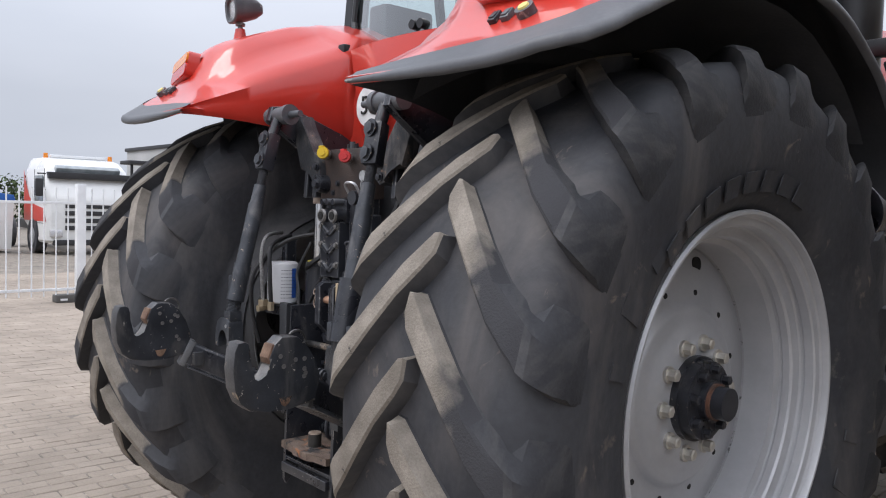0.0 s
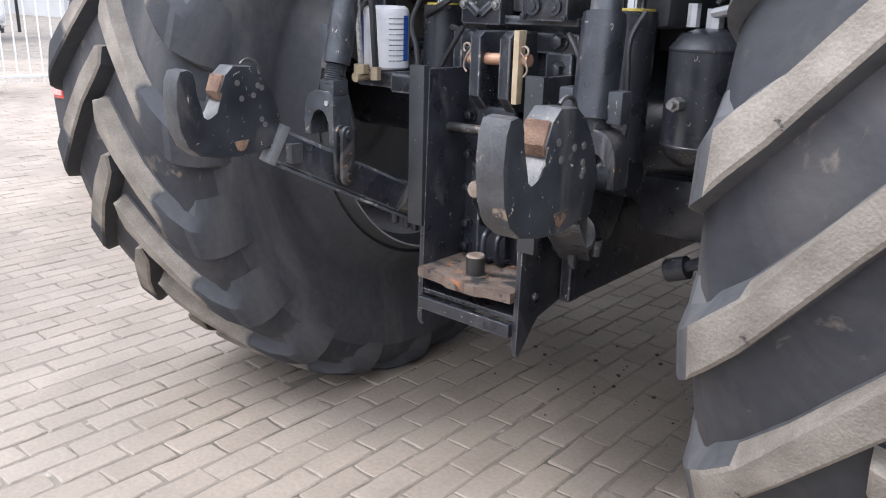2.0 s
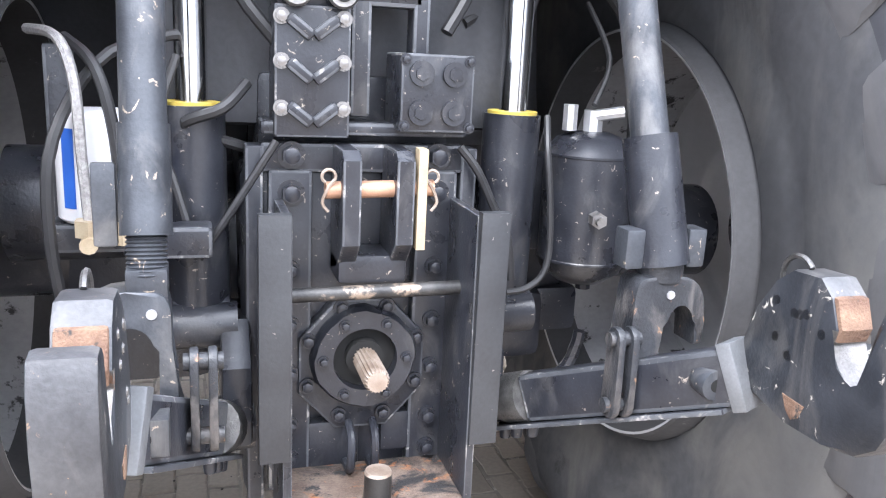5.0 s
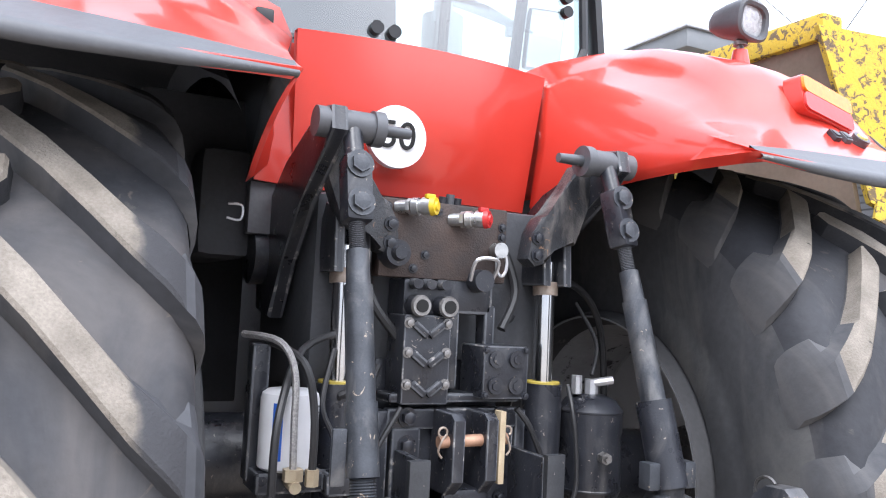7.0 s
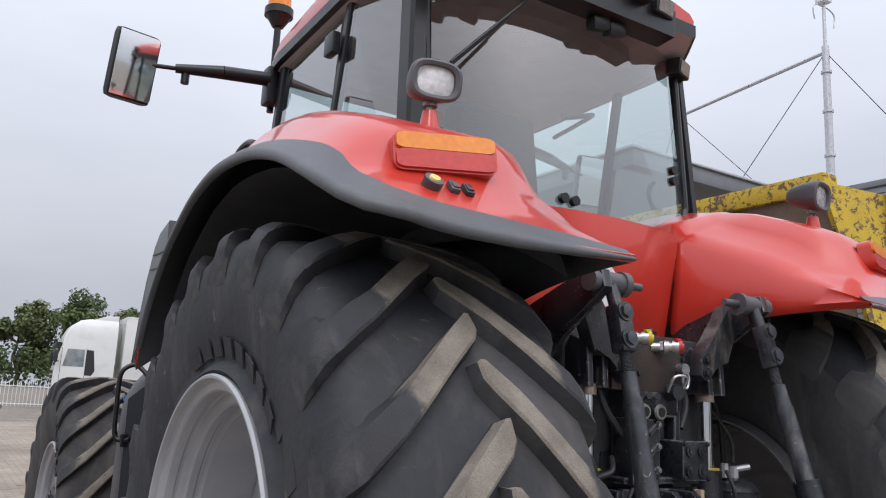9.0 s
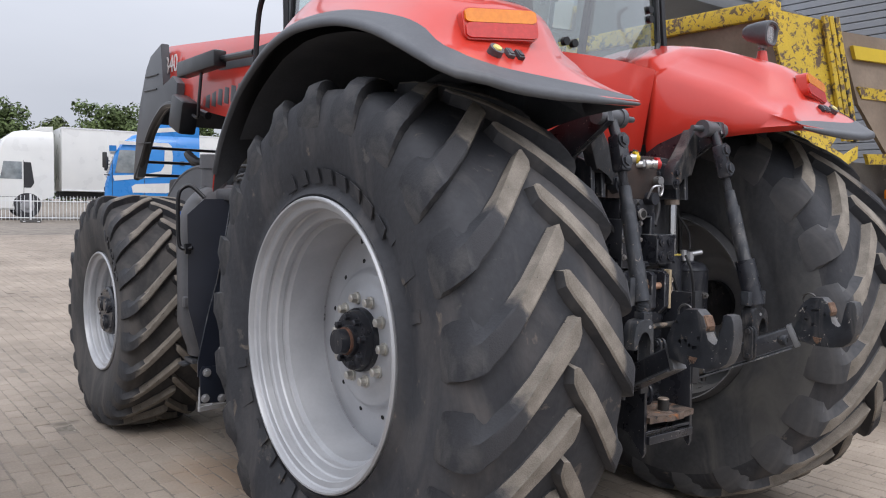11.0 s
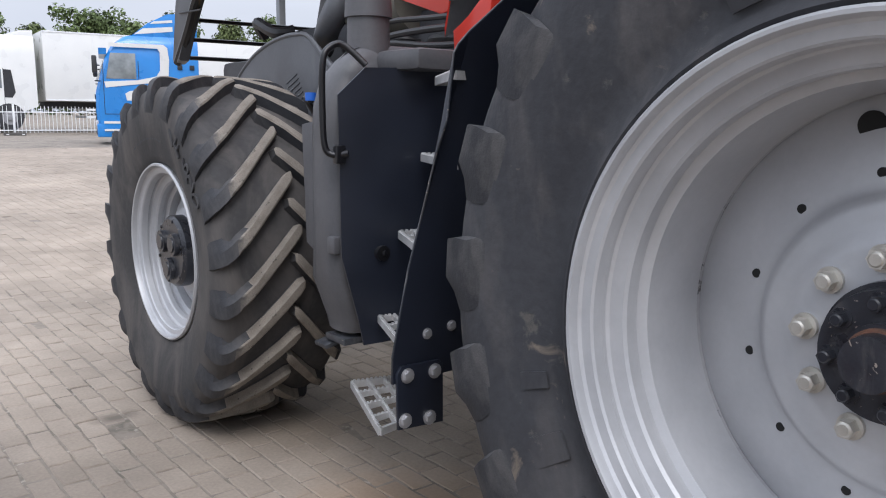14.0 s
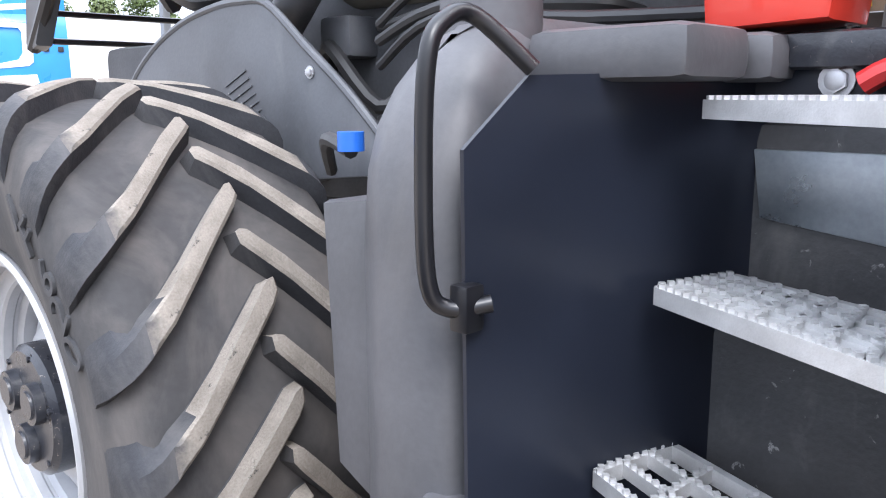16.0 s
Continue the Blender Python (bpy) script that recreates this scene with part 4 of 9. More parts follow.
# lift arms with their pins
for s in (-1, 1):
    bm = bmesh.new()
    prism(bm, [(0.02, 1.5), (0.06, 1.72), (-0.2, 1.87), (-0.46, 1.965), (-0.535, 1.955), (-0.55, 1.9), (-0.5, 1.865), (-0.33, 1.76), (-0.2, 1.62), (-0.12, 1.48)], s * 0.365, s * 0.405, "x", bevel=0.008)
    rod(bm, (s * 0.18, -0.02, 1.64), (s * 0.44, -0.02, 1.64), 0.075, sides=28)
    arm = part("lift_arm", bm, BLACK_PAINT, tractor, "black lift arm")
    bm = bmesh.new()
    rod(bm, (s * 0.43, -0.508, 1.92), (s * 0.29, -0.508, 1.92), 0.034, sides=24)
    rod(bm, (s * 0.3, -0.508, 1.92), (s * 0.275, -0.508, 1.92), 0.04, sides=24)
    rod(bm, (s * 0.29, -0.508, 1.92), (s * 0.205, -0.508, 1.92), 0.0155, 0.012, sides=18)
    part("arm_pin", bm, BLACK_PLASTIC, arm, "dull grey pin")

# lift rods: head with two bolts, thread, tube, lower sleeve and yoke
GREY_STEEL = material("scuffed_grey_steel", (0.07, 0.076, 0.087), (0.04, 0.043, 0.05), rough=0.38, metal=0.3, smear=((0.26, 0.25, 0.24), 12, 0.5, 0.76, 0.6), speck=((0.44, 0.36, 0.28), 50, 0.645, 0.675, 0.85), scale=14, fine=0.25, bump=0.07, wear=(0.25, 0.2, 0.17), wear_at=0.68, wear_scale=16)
for s in (-1, 1):
    top = Vector((s * 0.348, -0.545, 1.86))
    low = Vector((-0.346, -0.705, 1.15)) if s < 0 else Vector((0.412, -0.715, 1.15))
    way = (low - top).normalized()
    at = lambda k: top + way * k
    bm = bmesh.new()
    rod(bm, top + Vector((0, 0.03, 0.06)), at(0.05), 0.022, sides=16)
    q = way.to_track_quat("Z", "Y").to_matrix().to_4x4()
    vs = box(bm, (0, 0, 0), (0.062, 0.055, 0.15), bevel=0.012)
    bmesh.ops.transform(bm, matrix=Matrix.Translation(at(0.09)) @ q, verts=[v for v in bm.verts if v in set(vs)])
    lift = part("lift_rod", bm, BLACK_PAINT, tractor, "adjustable steel lift rod with a threaded end")
    bolts("bolt", [at(0.035) + Vector((0, -0.03, 0)), at(0.12) + Vector((0, -0.03, 0))], (0, -1, 0.2), 0.022, 0.014, GREY_STEEL, lift)
    bm = bmesh.new()
    for i in range(26):
        k = 0.15 + i * 0.004
        rod(bm, at(k), at(k + 0.002), 0.0155, 0.0185, sides=12, cap=False)
        rod(bm, at(k + 0.002), at(k + 0.004), 0.0185, 0.0155, sides=12, cap=False)
    part("thread", bm, BLACK_PLASTIC, lift, smooth=False)
    L = (low - top).length
    bm = bmesh.new()
    rod(bm, at(0.225), at(0.3), 0.024, 0.026, sides=20)
    rod(bm, at(0.3), at(L - 0.1), 0.03, 0.03, sides=24)
    part("tube", bm, GREY_STEEL, lift, "dull grey tube")
    bm = bmesh.new()
    if s < 0:
        rod(bm, at(L - 0.19), at(L - 0.045), 0.0335, sides=24)
        part("sleeve", bm, GREY_STEEL, lift, "heavy lower sleeve")
        bm = bmesh.new()
        box(bm, at(L - 0.085) + Vector((-0.05, 0, 0)), (0.03, 0.012, 0.11), bevel=0.004)
        part("locking_tab", bm, GREY_STEEL, lift)
        bm = bmesh.new()
        for i in range(10):
            rod(bm, at(L - 0.045 + i * 0.0055), at(L - 0.042 + i * 0.0055), 0.024, 0.027, sides=16)
            rod(bm, at(L - 0.042 + i * 0.0055), at(L - 0.0395 + i * 0.0055), 0.027, 0.024, sides=16)
    else:
        for k in (-1, 1):
            bm = bmesh.new()
            box(bm, at(L - 0.018) + Vector((k * 0.054, 0, 0)), (0.032, 0.04, 0.062), bevel=0.005)
            part("locking_tab", bm, GREY_STEEL, lift)
        bm = bmesh.new()
        rod(bm, at(L - 0.19), at(L + 0.012), 0.043, sides=24)
    part("sleeve" if s > 0 else "lower_thread", bm, BLACK_PAINT if s > 0 else GREY_STEEL, lift, "heavy lower sleeve" if s > 0 else "")
    # yoke: an upturned horseshoe, its inner leg long and thick, the outer one rounded off
    cx, cy, cz = low.x, low.y, low.z
    ox, wide, hole, hx0 = (-0.373, 0.056, 0.036, -0.369) if s < 0 else (0.42, 0.064, 0.029, 0.44)
    bm = bmesh.new()
    top = cz - 0.022
    outer, inner = [], []
    for a in range(0, 181, 15):
        c, q = math.cos(radians(a)), abs(math.sin(radians(a)))
        # square shoulder on the inner side, a round one on the outer
        e = 0.35 if c < 0 else 0.75
        outer.append((ox + wide * math.copysign(abs(c) ** e, c) * s, top - 0.075 + 0.075 * q ** e))
        inner.append((hx0 + hole * c * s, top - 0.082 + 0.04 * q))
    poly = [(outer[0][0], top - 0.115)] + outer + [(outer[-1][0], top - 0.13), (outer[-1][0] - s * 0.012, top - 0.17), (outer[-1][0] - s * 0.008, top - 0.215), (outer[-1][0] + s * 0.02, top - 0.215), (inner[-1][0] - s * 0.004, top - 0.17)] + inner[::-1] + [(inner[0][0], top - 0.115)]
    prism(bm, poly, cy - 0.03, cy + 0.03, "y", bevel=0.006)
    if s < 0:
        box(bm, (cx, cy, top + 0.008), (0.052, 0.05, 0.04), bevel=0.004)
    else:
        rod(bm, (cx, cy, top - 0.01), (cx, cy, cz), 0.036, sides=20)
    yoke = part("yoke", bm, GREY_STEEL if s < 0 else DARK_FORGED, lift, "forged worn yoke")
    bm = bmesh.new()
    rod(bm, (cx + 0.005, cy - 0.029, top - 0.03), (cx + 0.005, cy - 0.0325, top - 0.03), 0.007, sides=12)
    part("rivet", bm, ZINC, yoke)
    # shackle: two dark oblong straps on a pin at each end
    xi = cx - s * 0.068
    for k in (-0.012, 0.012):
        bm = bmesh.new()
        strap = [(cy - 0.03 + 0.02 * math.cos(radians(t)), cz - 0.12 + 0.02 * math.sin(radians(t))) for t in range(0, 181, 30)] + [(cy - 0.03 + 0.022 * math.cos(radians(t)), cz - 0.228 + 0.022 * math.sin(radians(t))) for t in range(180, 361, 30)]
        prism(bm, strap, xi + k - 0.006, xi + k + 0.006, "x", bevel=0.003)
        part("strap", bm, DARK_FORGED, lift)
    for dz in (0.12, 0.228):
        bm = bmesh.new()
        rod(bm, (xi - 0.026, cy - 0.03, cz - dz), (xi + 0.026, cy - 0.03, cz - dz), 0.012, sides=14)
        part("strap_pin", bm, DARK_FORGED, lift)

# lower links with open hooks
HOOK = material("scraped_hook", (0.036, 0.039, 0.046), (0.018, 0.02, 0.024), rough=0.36, smear=((0.16, 0.15, 0.14), 12, 0.52, 0.76, 0.6), speck=((0.5, 0.46, 0.4), 55, 0.65, 0.69, 0.9), scale=12, fine=0.15, bump=0.1, wear=(0.34, 0.27, 0.2), wear_at=0.66, wear_scale=26)
HOOK_FACE = material("scraped_grey_hook_face", (0.11, 0.11, 0.114), (0.05, 0.05, 0.054), rough=0.5, metal=0.3, smear=((0.2, 0.19, 0.18), 11, 0.5, 0.72, 0.7), speck=((0.3, 0.2, 0.13), 50, 0.66, 0.7, 0.8), scale=12, fine=0.3, bump=0.1, wear=(0.3, 0.24, 0.18), wear_at=0.6)
BARE = material("scraped_bare_steel", (0.24, 0.23, 0.225), (0.13, 0.125, 0.12), rough=0.45, metal=0.5, scale=20, fine=0.3, bump=0.2, wear=(0.22, 0.13, 0.09), wear_at=0.6, wear_scale=24)
CASTLE = material("oily_grey_nut", (0.17, 0.165, 0.16), (0.06, 0.058, 0.056), rough=0.33, metal=0.5, scale=30, fine=0.3, bump=0.2)


def along(bm, p, q, w, h, bevel=0.006, mat=0):
    """A square bar from p to q, w wide and h high, its edges rounded."""
    p, q = Vector(p), Vector(q)
    d = (q - p).normalized()
    side = Vector((d.y, -d.x, 0)).normalized()
    m = Matrix((side, d, side.cross(d))).transposed().to_4x4()
    vs = box(bm, (0, 0, 0), (w, (q - p).length, h), bevel=bevel, mat=mat)
    bmesh.ops.transform(bm, matrix=Matrix.Translation((p + q) / 2) @ m, verts=vs)


for s, hx, dz, a, b in ((-1, -0.386, 0.0, Vector((-0.245, -0.47, 0.803)), Vector((-0.372, -0.885, 1.012))), (1, 0.492, -0.005, Vector((0.25, -0.47, 0.815)), Vector((0.462, -0.885, 1.022)))):
    d = (b - a).normalized()
    bm = bmesh.new()
    along(bm, a + d * 0.09, b, 0.052, 0.084, 0.008)
    rod(bm, (s * 0.2, -0.42, 0.79), (s * 0.26, -0.43, 0.79), 0.05, sides=20)
    link = part("lower_link", bm, BLACK_PAINT, tractor, "black lower hitch link with an open hook")
    # slotted nut at the inner end
    bm = bmesh.new()
    rod(bm, a - d * 0.01, a + d * 0.03, 0.041, 0.043, sides=18)
    rod(bm, a + d * 0.036, a + d * 0.09, 0.047, 0.047, sides=18)
    nut = part("ball_nut", bm, CASTLE, link, "oily slotted steel nut")
    up = Vector((0, 0, 1))
    across = d.cross(up).normalized()
    for k in range(6):
        w = across * math.cos(k * math.pi / 3) + across.cross(d) * math.sin(k * math.pi / 3)
        bm = bmesh.new()
        along(bm, a - d * 0.006 + w * 0.036, a + d * 0.02 + w * 0.036, 0.012, 0.012, 0.001)
        part("slot", bm, HOLE, nut)
    bm = bmesh.new()
    along(bm, a + d * 0.02 - up * 0.052, b - d * 0.01 - up * 0.05, 0.07, 0.008, 0.002)
    part("flat_bar", bm, BLACK_PAINT, link)
    for k in (0.03, 0.06, 0.1):
        bm = bmesh.new()
        rod(bm, a + d * k - up * 0.05, a + d * k - up * 0.078, 0.013, 0.01, sides=12)
        part("stud", bm, BLACK_PAINT, link)
    # light strip welded across the bar's end, and the small eye beside it
    bm = bmesh.new()
    along(bm, b - d * 0.02, b + d * 0.004, 0.058, 0.1, 0.004)
    part("collar", bm, material("bare_light_strip", (0.2, 0.205, 0.215), (0.14, 0.145, 0.15), rough=0.5, metal=0.3, scale=20, fine=0.2) if s < 0 else bpy.data.materials["bare_light_strip"], link, "light grey collar strip")
    e = b - d * 0.075 + Vector((-s * 0.004, -0.042, 0.008))
    bm = bmesh.new()
    prism(bm, [(e.x + 0.024 * math.cos(radians(t)), e.z + 0.024 * math.sin(radians(t))) for t in range(90, 271, 30)] + [(e.x + 0.03, e.z - 0.024), (e.x + 0.03, e.z + 0.024)], e.y - 0.006, e.y + 0.03, "y", bevel=0.003)
    rod(bm, (e.x, e.y - 0.0065, e.z), (e.x, e.y + 0.0, e.z), 0.01, sides=14, mat=1)
    part("eye_lug", bm, [GREY_STEEL, HOLE], link, "worn grey eye")
    # hook plate: body, deep throat open to the top, and the finger
    y0, z0 = -1.03, 1.15 + dz
    outline = [(0.15, -0.145), (0.165, -0.075), (0.145, -0.02), (0.115, 0.025), (0.085, 0.047), (0.035, 0.05), (0.012, 0.03), (-0.004, -0.008), (0.004, -0.028), (-0.012, -0.052), (-0.024, -0.068), (-0.04, -0.073), (-0.054, -0.064), (-0.06, -0.04), (-0.062, 0.02), (-0.068, 0.04), (-0.08, 0.046),
               (-0.1, 0.043), (-0.11, 0.02), (-0.114, -0.03), (-0.108, -0.085), (-0.09, -0.125), (-0.06, -0.148), (-0.01, -0.156), (0.06, -0.158)]
    bm = bmesh.new()
    prism(bm, [(y0 + u, z0 + v) for u, v in outline], hx - 0.028, hx + 0.028, "x", bevel=0.007)
    bmesh.ops.recalc_face_normals(bm, faces=bm.faces[:])
    for fc in bm.faces:
        c = fc.calc_center_median()
        u, v = c.y - y0, c.z - z0
        if abs(fc.normal.x) < 0.5:
            if -0.06 < u < 0.02 and -0.08 < v < 0.0:
                fc.material_index = 2
            elif (fc.normal.y < -0.35 and u < -0.05) or (fc.normal.z > 0.5 and v > 0.02):
                fc.material_index = 1
    part("hook", bm, [HOOK, HOOK_FACE, BARE], link, "scraped open hook")
    bm = bmesh.new()
    prism(bm, [(y0 - 0.008, z0 - 0.006), (y0 + 0.006, z0 + 0.03), (y0 + 0.03, z0 + 0.034), (y0 + 0.02, z0 - 0.02), (y0 - 0.002, z0 - 0.024)], hx - 0.024, hx + 0.024, "x", bevel=0.004)
    part("latch", bm, RUST, link, "rusty latch")
    bm = bmesh.new()
    prism(bm, [(y0 + 0.028, z0 - 0.122), (y0 + 0.07, z0 - 0.12), (y0 + 0.06, z0 - 0.14), (y0 + 0.048, z0 - 0.149), (y0 + 0.036, z0 - 0.142)], hx - 0.0295, hx + 0.0295, "x", bevel=0.002)
    part("bare_patch", bm, RUST, link, "rusty bare patch")
    bm = bmesh.new()
    pipe(bm, [(hx - 0.005, y0 + 0.1 + 0.03 * math.cos(t), z0 + 0.03 + 0.03 * math.sin(t)) for t in [radians(k) for k in range(-40, 141, 20)]], 0.004, sides=6, steps=2)
    part("spring_wire", bm, CASTLE, link)
    rnd = random.Random(5 + s)
    bolts("pit", [(hx + k * 0.028, y0 + rnd.uniform(0.02, 0.13), z0 + rnd.uniform(-0.1, 0.02)) for k in (-1, 1) for _ in range(7)], (1, 0, 0), 0.005, 0.002, STEEL, link)

# stabiliser brackets low on the axle housings
for s in (-1, 1):
    bm = bmesh.new()
    prism(bm, [(-0.5, 0.78), (-0.3, 0.78), (-0.2, 0.95), (-0.42, 0.98), (-0.5, 0.92)], s * 0.2, s * 0.25, "x", bevel=0.01)
    rod(bm, (s * 0.22, -0.4, 0.965), (s * 0.33, -0.4, 0.965), 0.04, sides=20)
    sb = part("stabiliser_bracket", bm, BLACK_PAINT, tractor, "black cast bracket")
    for i in range(3):
        bm = bmesh.new()
        rod(bm, (s * (0.24 + i * 0.03), -0.46, 0.82), (s * (0.24 + i * 0.03), -0.46, 0.78), 0.014, 0.01, sides=10)
        part("stud", bm, BLACK_PAINT, sb)
bm = bmesh.new()
pipe(bm, [(0.525, -0.25, 0.86), (0.52, -0.25, 0.83), (0.5, -0.25, 0.78), (0.47, -0.25, 0.755), (0.43, -0.25, 0.73)], 0.014)
rod(bm, (0.39, -0.25, 0.715), (0.44, -0.25, 0.735), 0.03, sides=14)
part("steering_arm", bm, BLACK_PAINT, tractor, "black bent arm with a ball joint")

# oil filter can with its blue label, fittings and hoses
fx, fy = -0.425, -0.44
WHITE_CAN = material("white_filter_can", (0.68, 0.68, 0.7), (0.6, 0.6, 0.62), rough=0.35, scale=10, fine=0.03, wear=(0.45, 0.45, 0.45), wear_at=0.7)
BLUE_LABEL = material("blue_label", (0.03, 0.12, 0.5), rough=0.4, scale=10)
bm = bmesh.new()
prof = [(0.0, 0.0), (0.058, 0.0), (0.064, 0.006), (0.064, 0.15), (0.061, 0.162), (0.05, 0.17), (0.0, 0.171)]
rows = [[(fx + r * math.cos(2 * math.pi * i / 40), fy + r * math.sin(2 * math.pi * i / 40), 1.165 + z) for r, z in prof] for i in range(40)]
grid_faces(bm, rows + [rows[0]])
bmesh.ops.remove_doubles(bm, verts=bm.verts[:], dist=0.0005)
filt = part("oil_filter", bm, WHITE_CAN, tractor, "white filter can with a blue label")
for a0 in (radians(222), radians(2)):
    bm = bmesh.new()
    rows = []
    for i in range(7):
        a = a0 + radians(i * 3.4)
        rows.append([(fx + r * math.cos(a), fy + r * math.sin(a), z) for r, z in ((0.0645, 1.19), (0.0648, 1.19), (0.0648, 1.31), (0.0645, 1.31))])
    grid_faces(bm, rows)
    part("label", bm, BLUE_LABEL, filt, "blue label")
bm = bmesh.new()
for k in range(9):
    for i in range(6):
        a = radians(325 + i * 9)
        z = 1.19 + k * 0.014
        box(bm, (fx + 0.0645 * math.cos(a), fy + 0.0645 * math.sin(a), z), (0.008, 0.0012, 0.0018), rot=(0, 0, math.degrees(a) + 90))
part("small_print", bm, GREY_STEEL, filt, "rows of plain grey bars")
bm = bmesh.new()
box(bm, (fx, fy + 0.02, 1.14), (0.15, 0.12, 0.045), bevel=0.006)
box(bm, (fx + 0.12, fy - 0.03, 1.135), (0.09, 0.06, 0.05), bevel=0.006)
box(bm, (fx - 0.06, fy + 0.06, 1.28), (0.04, 0.05, 0.3), bevel=0.006)
part("filter_head", bm, BLACK_PAINT, filt)
BRASS = material("dirty_brass", (0.5, 0.42, 0.3), (0.4, 0.32, 0.22), rough=0.45, metal=0.5, scale=30, fine=0.15)
bm = bmesh.new()
rod(bm, (fx - 0.01, fy - 0.085, 1.155), (fx - 0.01, fy - 0.085, 1.18), 0.022, sides=6)
rod(bm, (fx + 0.035, fy - 0.075, 1.14), (fx + 0.035, fy - 0.075, 1.175), 0.015, sides=6)
rod(bm, (fx - 0.01, fy - 0.06, 1.15), (fx - 0.01, fy - 0.11, 1.145), 0.013, sides=10)
part("fitting", bm, BRASS, filt, "brass hose fittings")
HOSE = material("black_hose", (0.025, 0.025, 0.027), rough=0.5, scale=30, fine=0.2)
BRAID = material("braided_steel_hose", (0.42, 0.41, 0.4), (0.25, 0.24, 0.24), rough=0.4, metal=0.6, scale=160, fine=0.4, bump=0.4)
bm = bmesh.new()
pipe(bm, [(fx - 0.01, fy - 0.085, 1.17), (fx - 0.015, fy - 0.09, 1.27), (fx - 0.02, fy - 0.09, 1.38), (fx - 0.045, fy - 0.05, 1.44), (fx - 0.1, fy + 0.05, 1.45)], 0.008)
part("braided_hose", bm, BRAID, filt, "braided steel hose")
for pts, r in (([(fx + 0.035, fy - 0.075, 1.17), (fx + 0.03, fy - 0.08, 1.3), (fx + 0.005, fy - 0.06, 1.4), (fx - 0.05, fy + 0.06, 1.44)], 0.009),
               ([(fx - 0.045, fy - 0.08, 1.0), (fx - 0.06, fy - 0.11, 1.15), (fx - 0.05, fy - 0.1, 1.3), (fx + 0.02, fy + 0.0, 1.42), (fx + 0.15, fy + 0.1, 1.46)], 0.009)):
    bm = bmesh.new()
    pipe(bm, pts, r)
    part("hose", bm, HOSE, filt, "black rubber hose")

# air tank on the other side
tx, ty = 0.47, -0.33
bm = bmesh.new()
prof = [(0.0, 0.0), (0.05, 0.006), (0.082, 0.03), (0.09, 0.05), (0.0915, 0.052), (0.0915, 0.056), (0.09, 0.058), (0.09, 0.26), (0.0915, 0.262), (0.0915, 0.266), (0.088, 0.27), (0.07, 0.295), (0.035, 0.308), (0.0, 0.31)]
rows = [[(tx + r * math.cos(2 * math.pi * i / 40), ty + r * math.sin(2 * math.pi * i / 40), 1.0 + z) for r, z in prof] for i in range(40)]
grid_faces(bm, rows + [rows[0]])
bmesh.ops.remove_doubles(bm, verts=bm.verts[:], dist=0.0005)
tank = part("air_tank", bm, BLACK_PAINT, tractor, "black air tank")
bm = bmesh.new()
rod(bm, (tx - 0.02, ty - 0.085, 1.15), (tx - 0.024, ty - 0.112, 1.15), 0.016, sides=6)
rod(bm, (tx - 0.024, ty - 0.105, 1.15), (tx - 0.027, ty - 0.125, 1.15), 0.009, sides=10)
part("drain_plug", bm, STEEL, tank)
bm = bmesh.new()
rod(bm, (tx, ty, 1.3), (tx, ty, 1.35), 0.02, sides=8)
rod(bm, (tx - 0.05, ty, 1.31), (tx - 0.05, ty, 1.36), 0.015, sides=8)
rod(bm, (tx, ty - 0.01, 1.34), (tx + 0.05, ty - 0.03, 1.35), 0.012, sides=8)
part("fitting", bm, ZINC, tank, "steel fittings")
bm = bmesh.new()
rod(bm, (tx + 0.01, ty, 0.985), (tx + 0.01, ty, 1.01), 0.016, sides=8)
box(bm, (tx - 0.06, ty + 0.12, 1.15), (0.1, 0.1, 0.2), bevel=0.01)
part("tank_bracket", bm, BLACK_PAINT, tank)
bm = bmesh.new()
box(bm, (0.49, -0.08, 0.875), (0.16, 0.12, 0.11), bevel=0.02)
box(bm, (0.43, -0.08, 0.84), (0.1, 0.1, 0.08), bevel=0.02)
part("lower_casting", bm, BLACK_PAINT, tractor, "black casting under the axle")

# loose hydraulic hoses round the housing


def hose(pts, r):
    bm = bmesh.new()
    pipe(bm, pts, r)
    part("hydraulic_hose", bm, HOSE, tractor, "black hydraulic hose")


for pts, r in (([(-0.155, -0.43, 1.29), (-0.19, -0.435, 1.235), (-0.235, -0.44, 1.165), (-0.282, -0.44, 1.095)], 0.007),
               ([(-0.282, -0.44, 1.095), (-0.3, -0.44, 1.16), (-0.32, -0.43, 1.23), (-0.345, -0.42, 1.3), (-0.31, -0.38, 1.42)], 0.007),
               ([(0.164, -0.43, 1.285), (0.197, -0.44, 1.243), (0.24, -0.44, 1.16), (0.262, -0.44, 1.12), (0.275, -0.44, 1.04)], 0.008),
               ([(0.262, -0.45, 1.02), (0.3, -0.45, 1.025), (0.332, -0.45, 1.05), (0.343, -0.45, 1.1), (0.336, -0.45, 1.2), (0.329, -0.44, 1.28), (0.34, -0.4, 1.34)], 0.0065)):
    hose(pts, r)
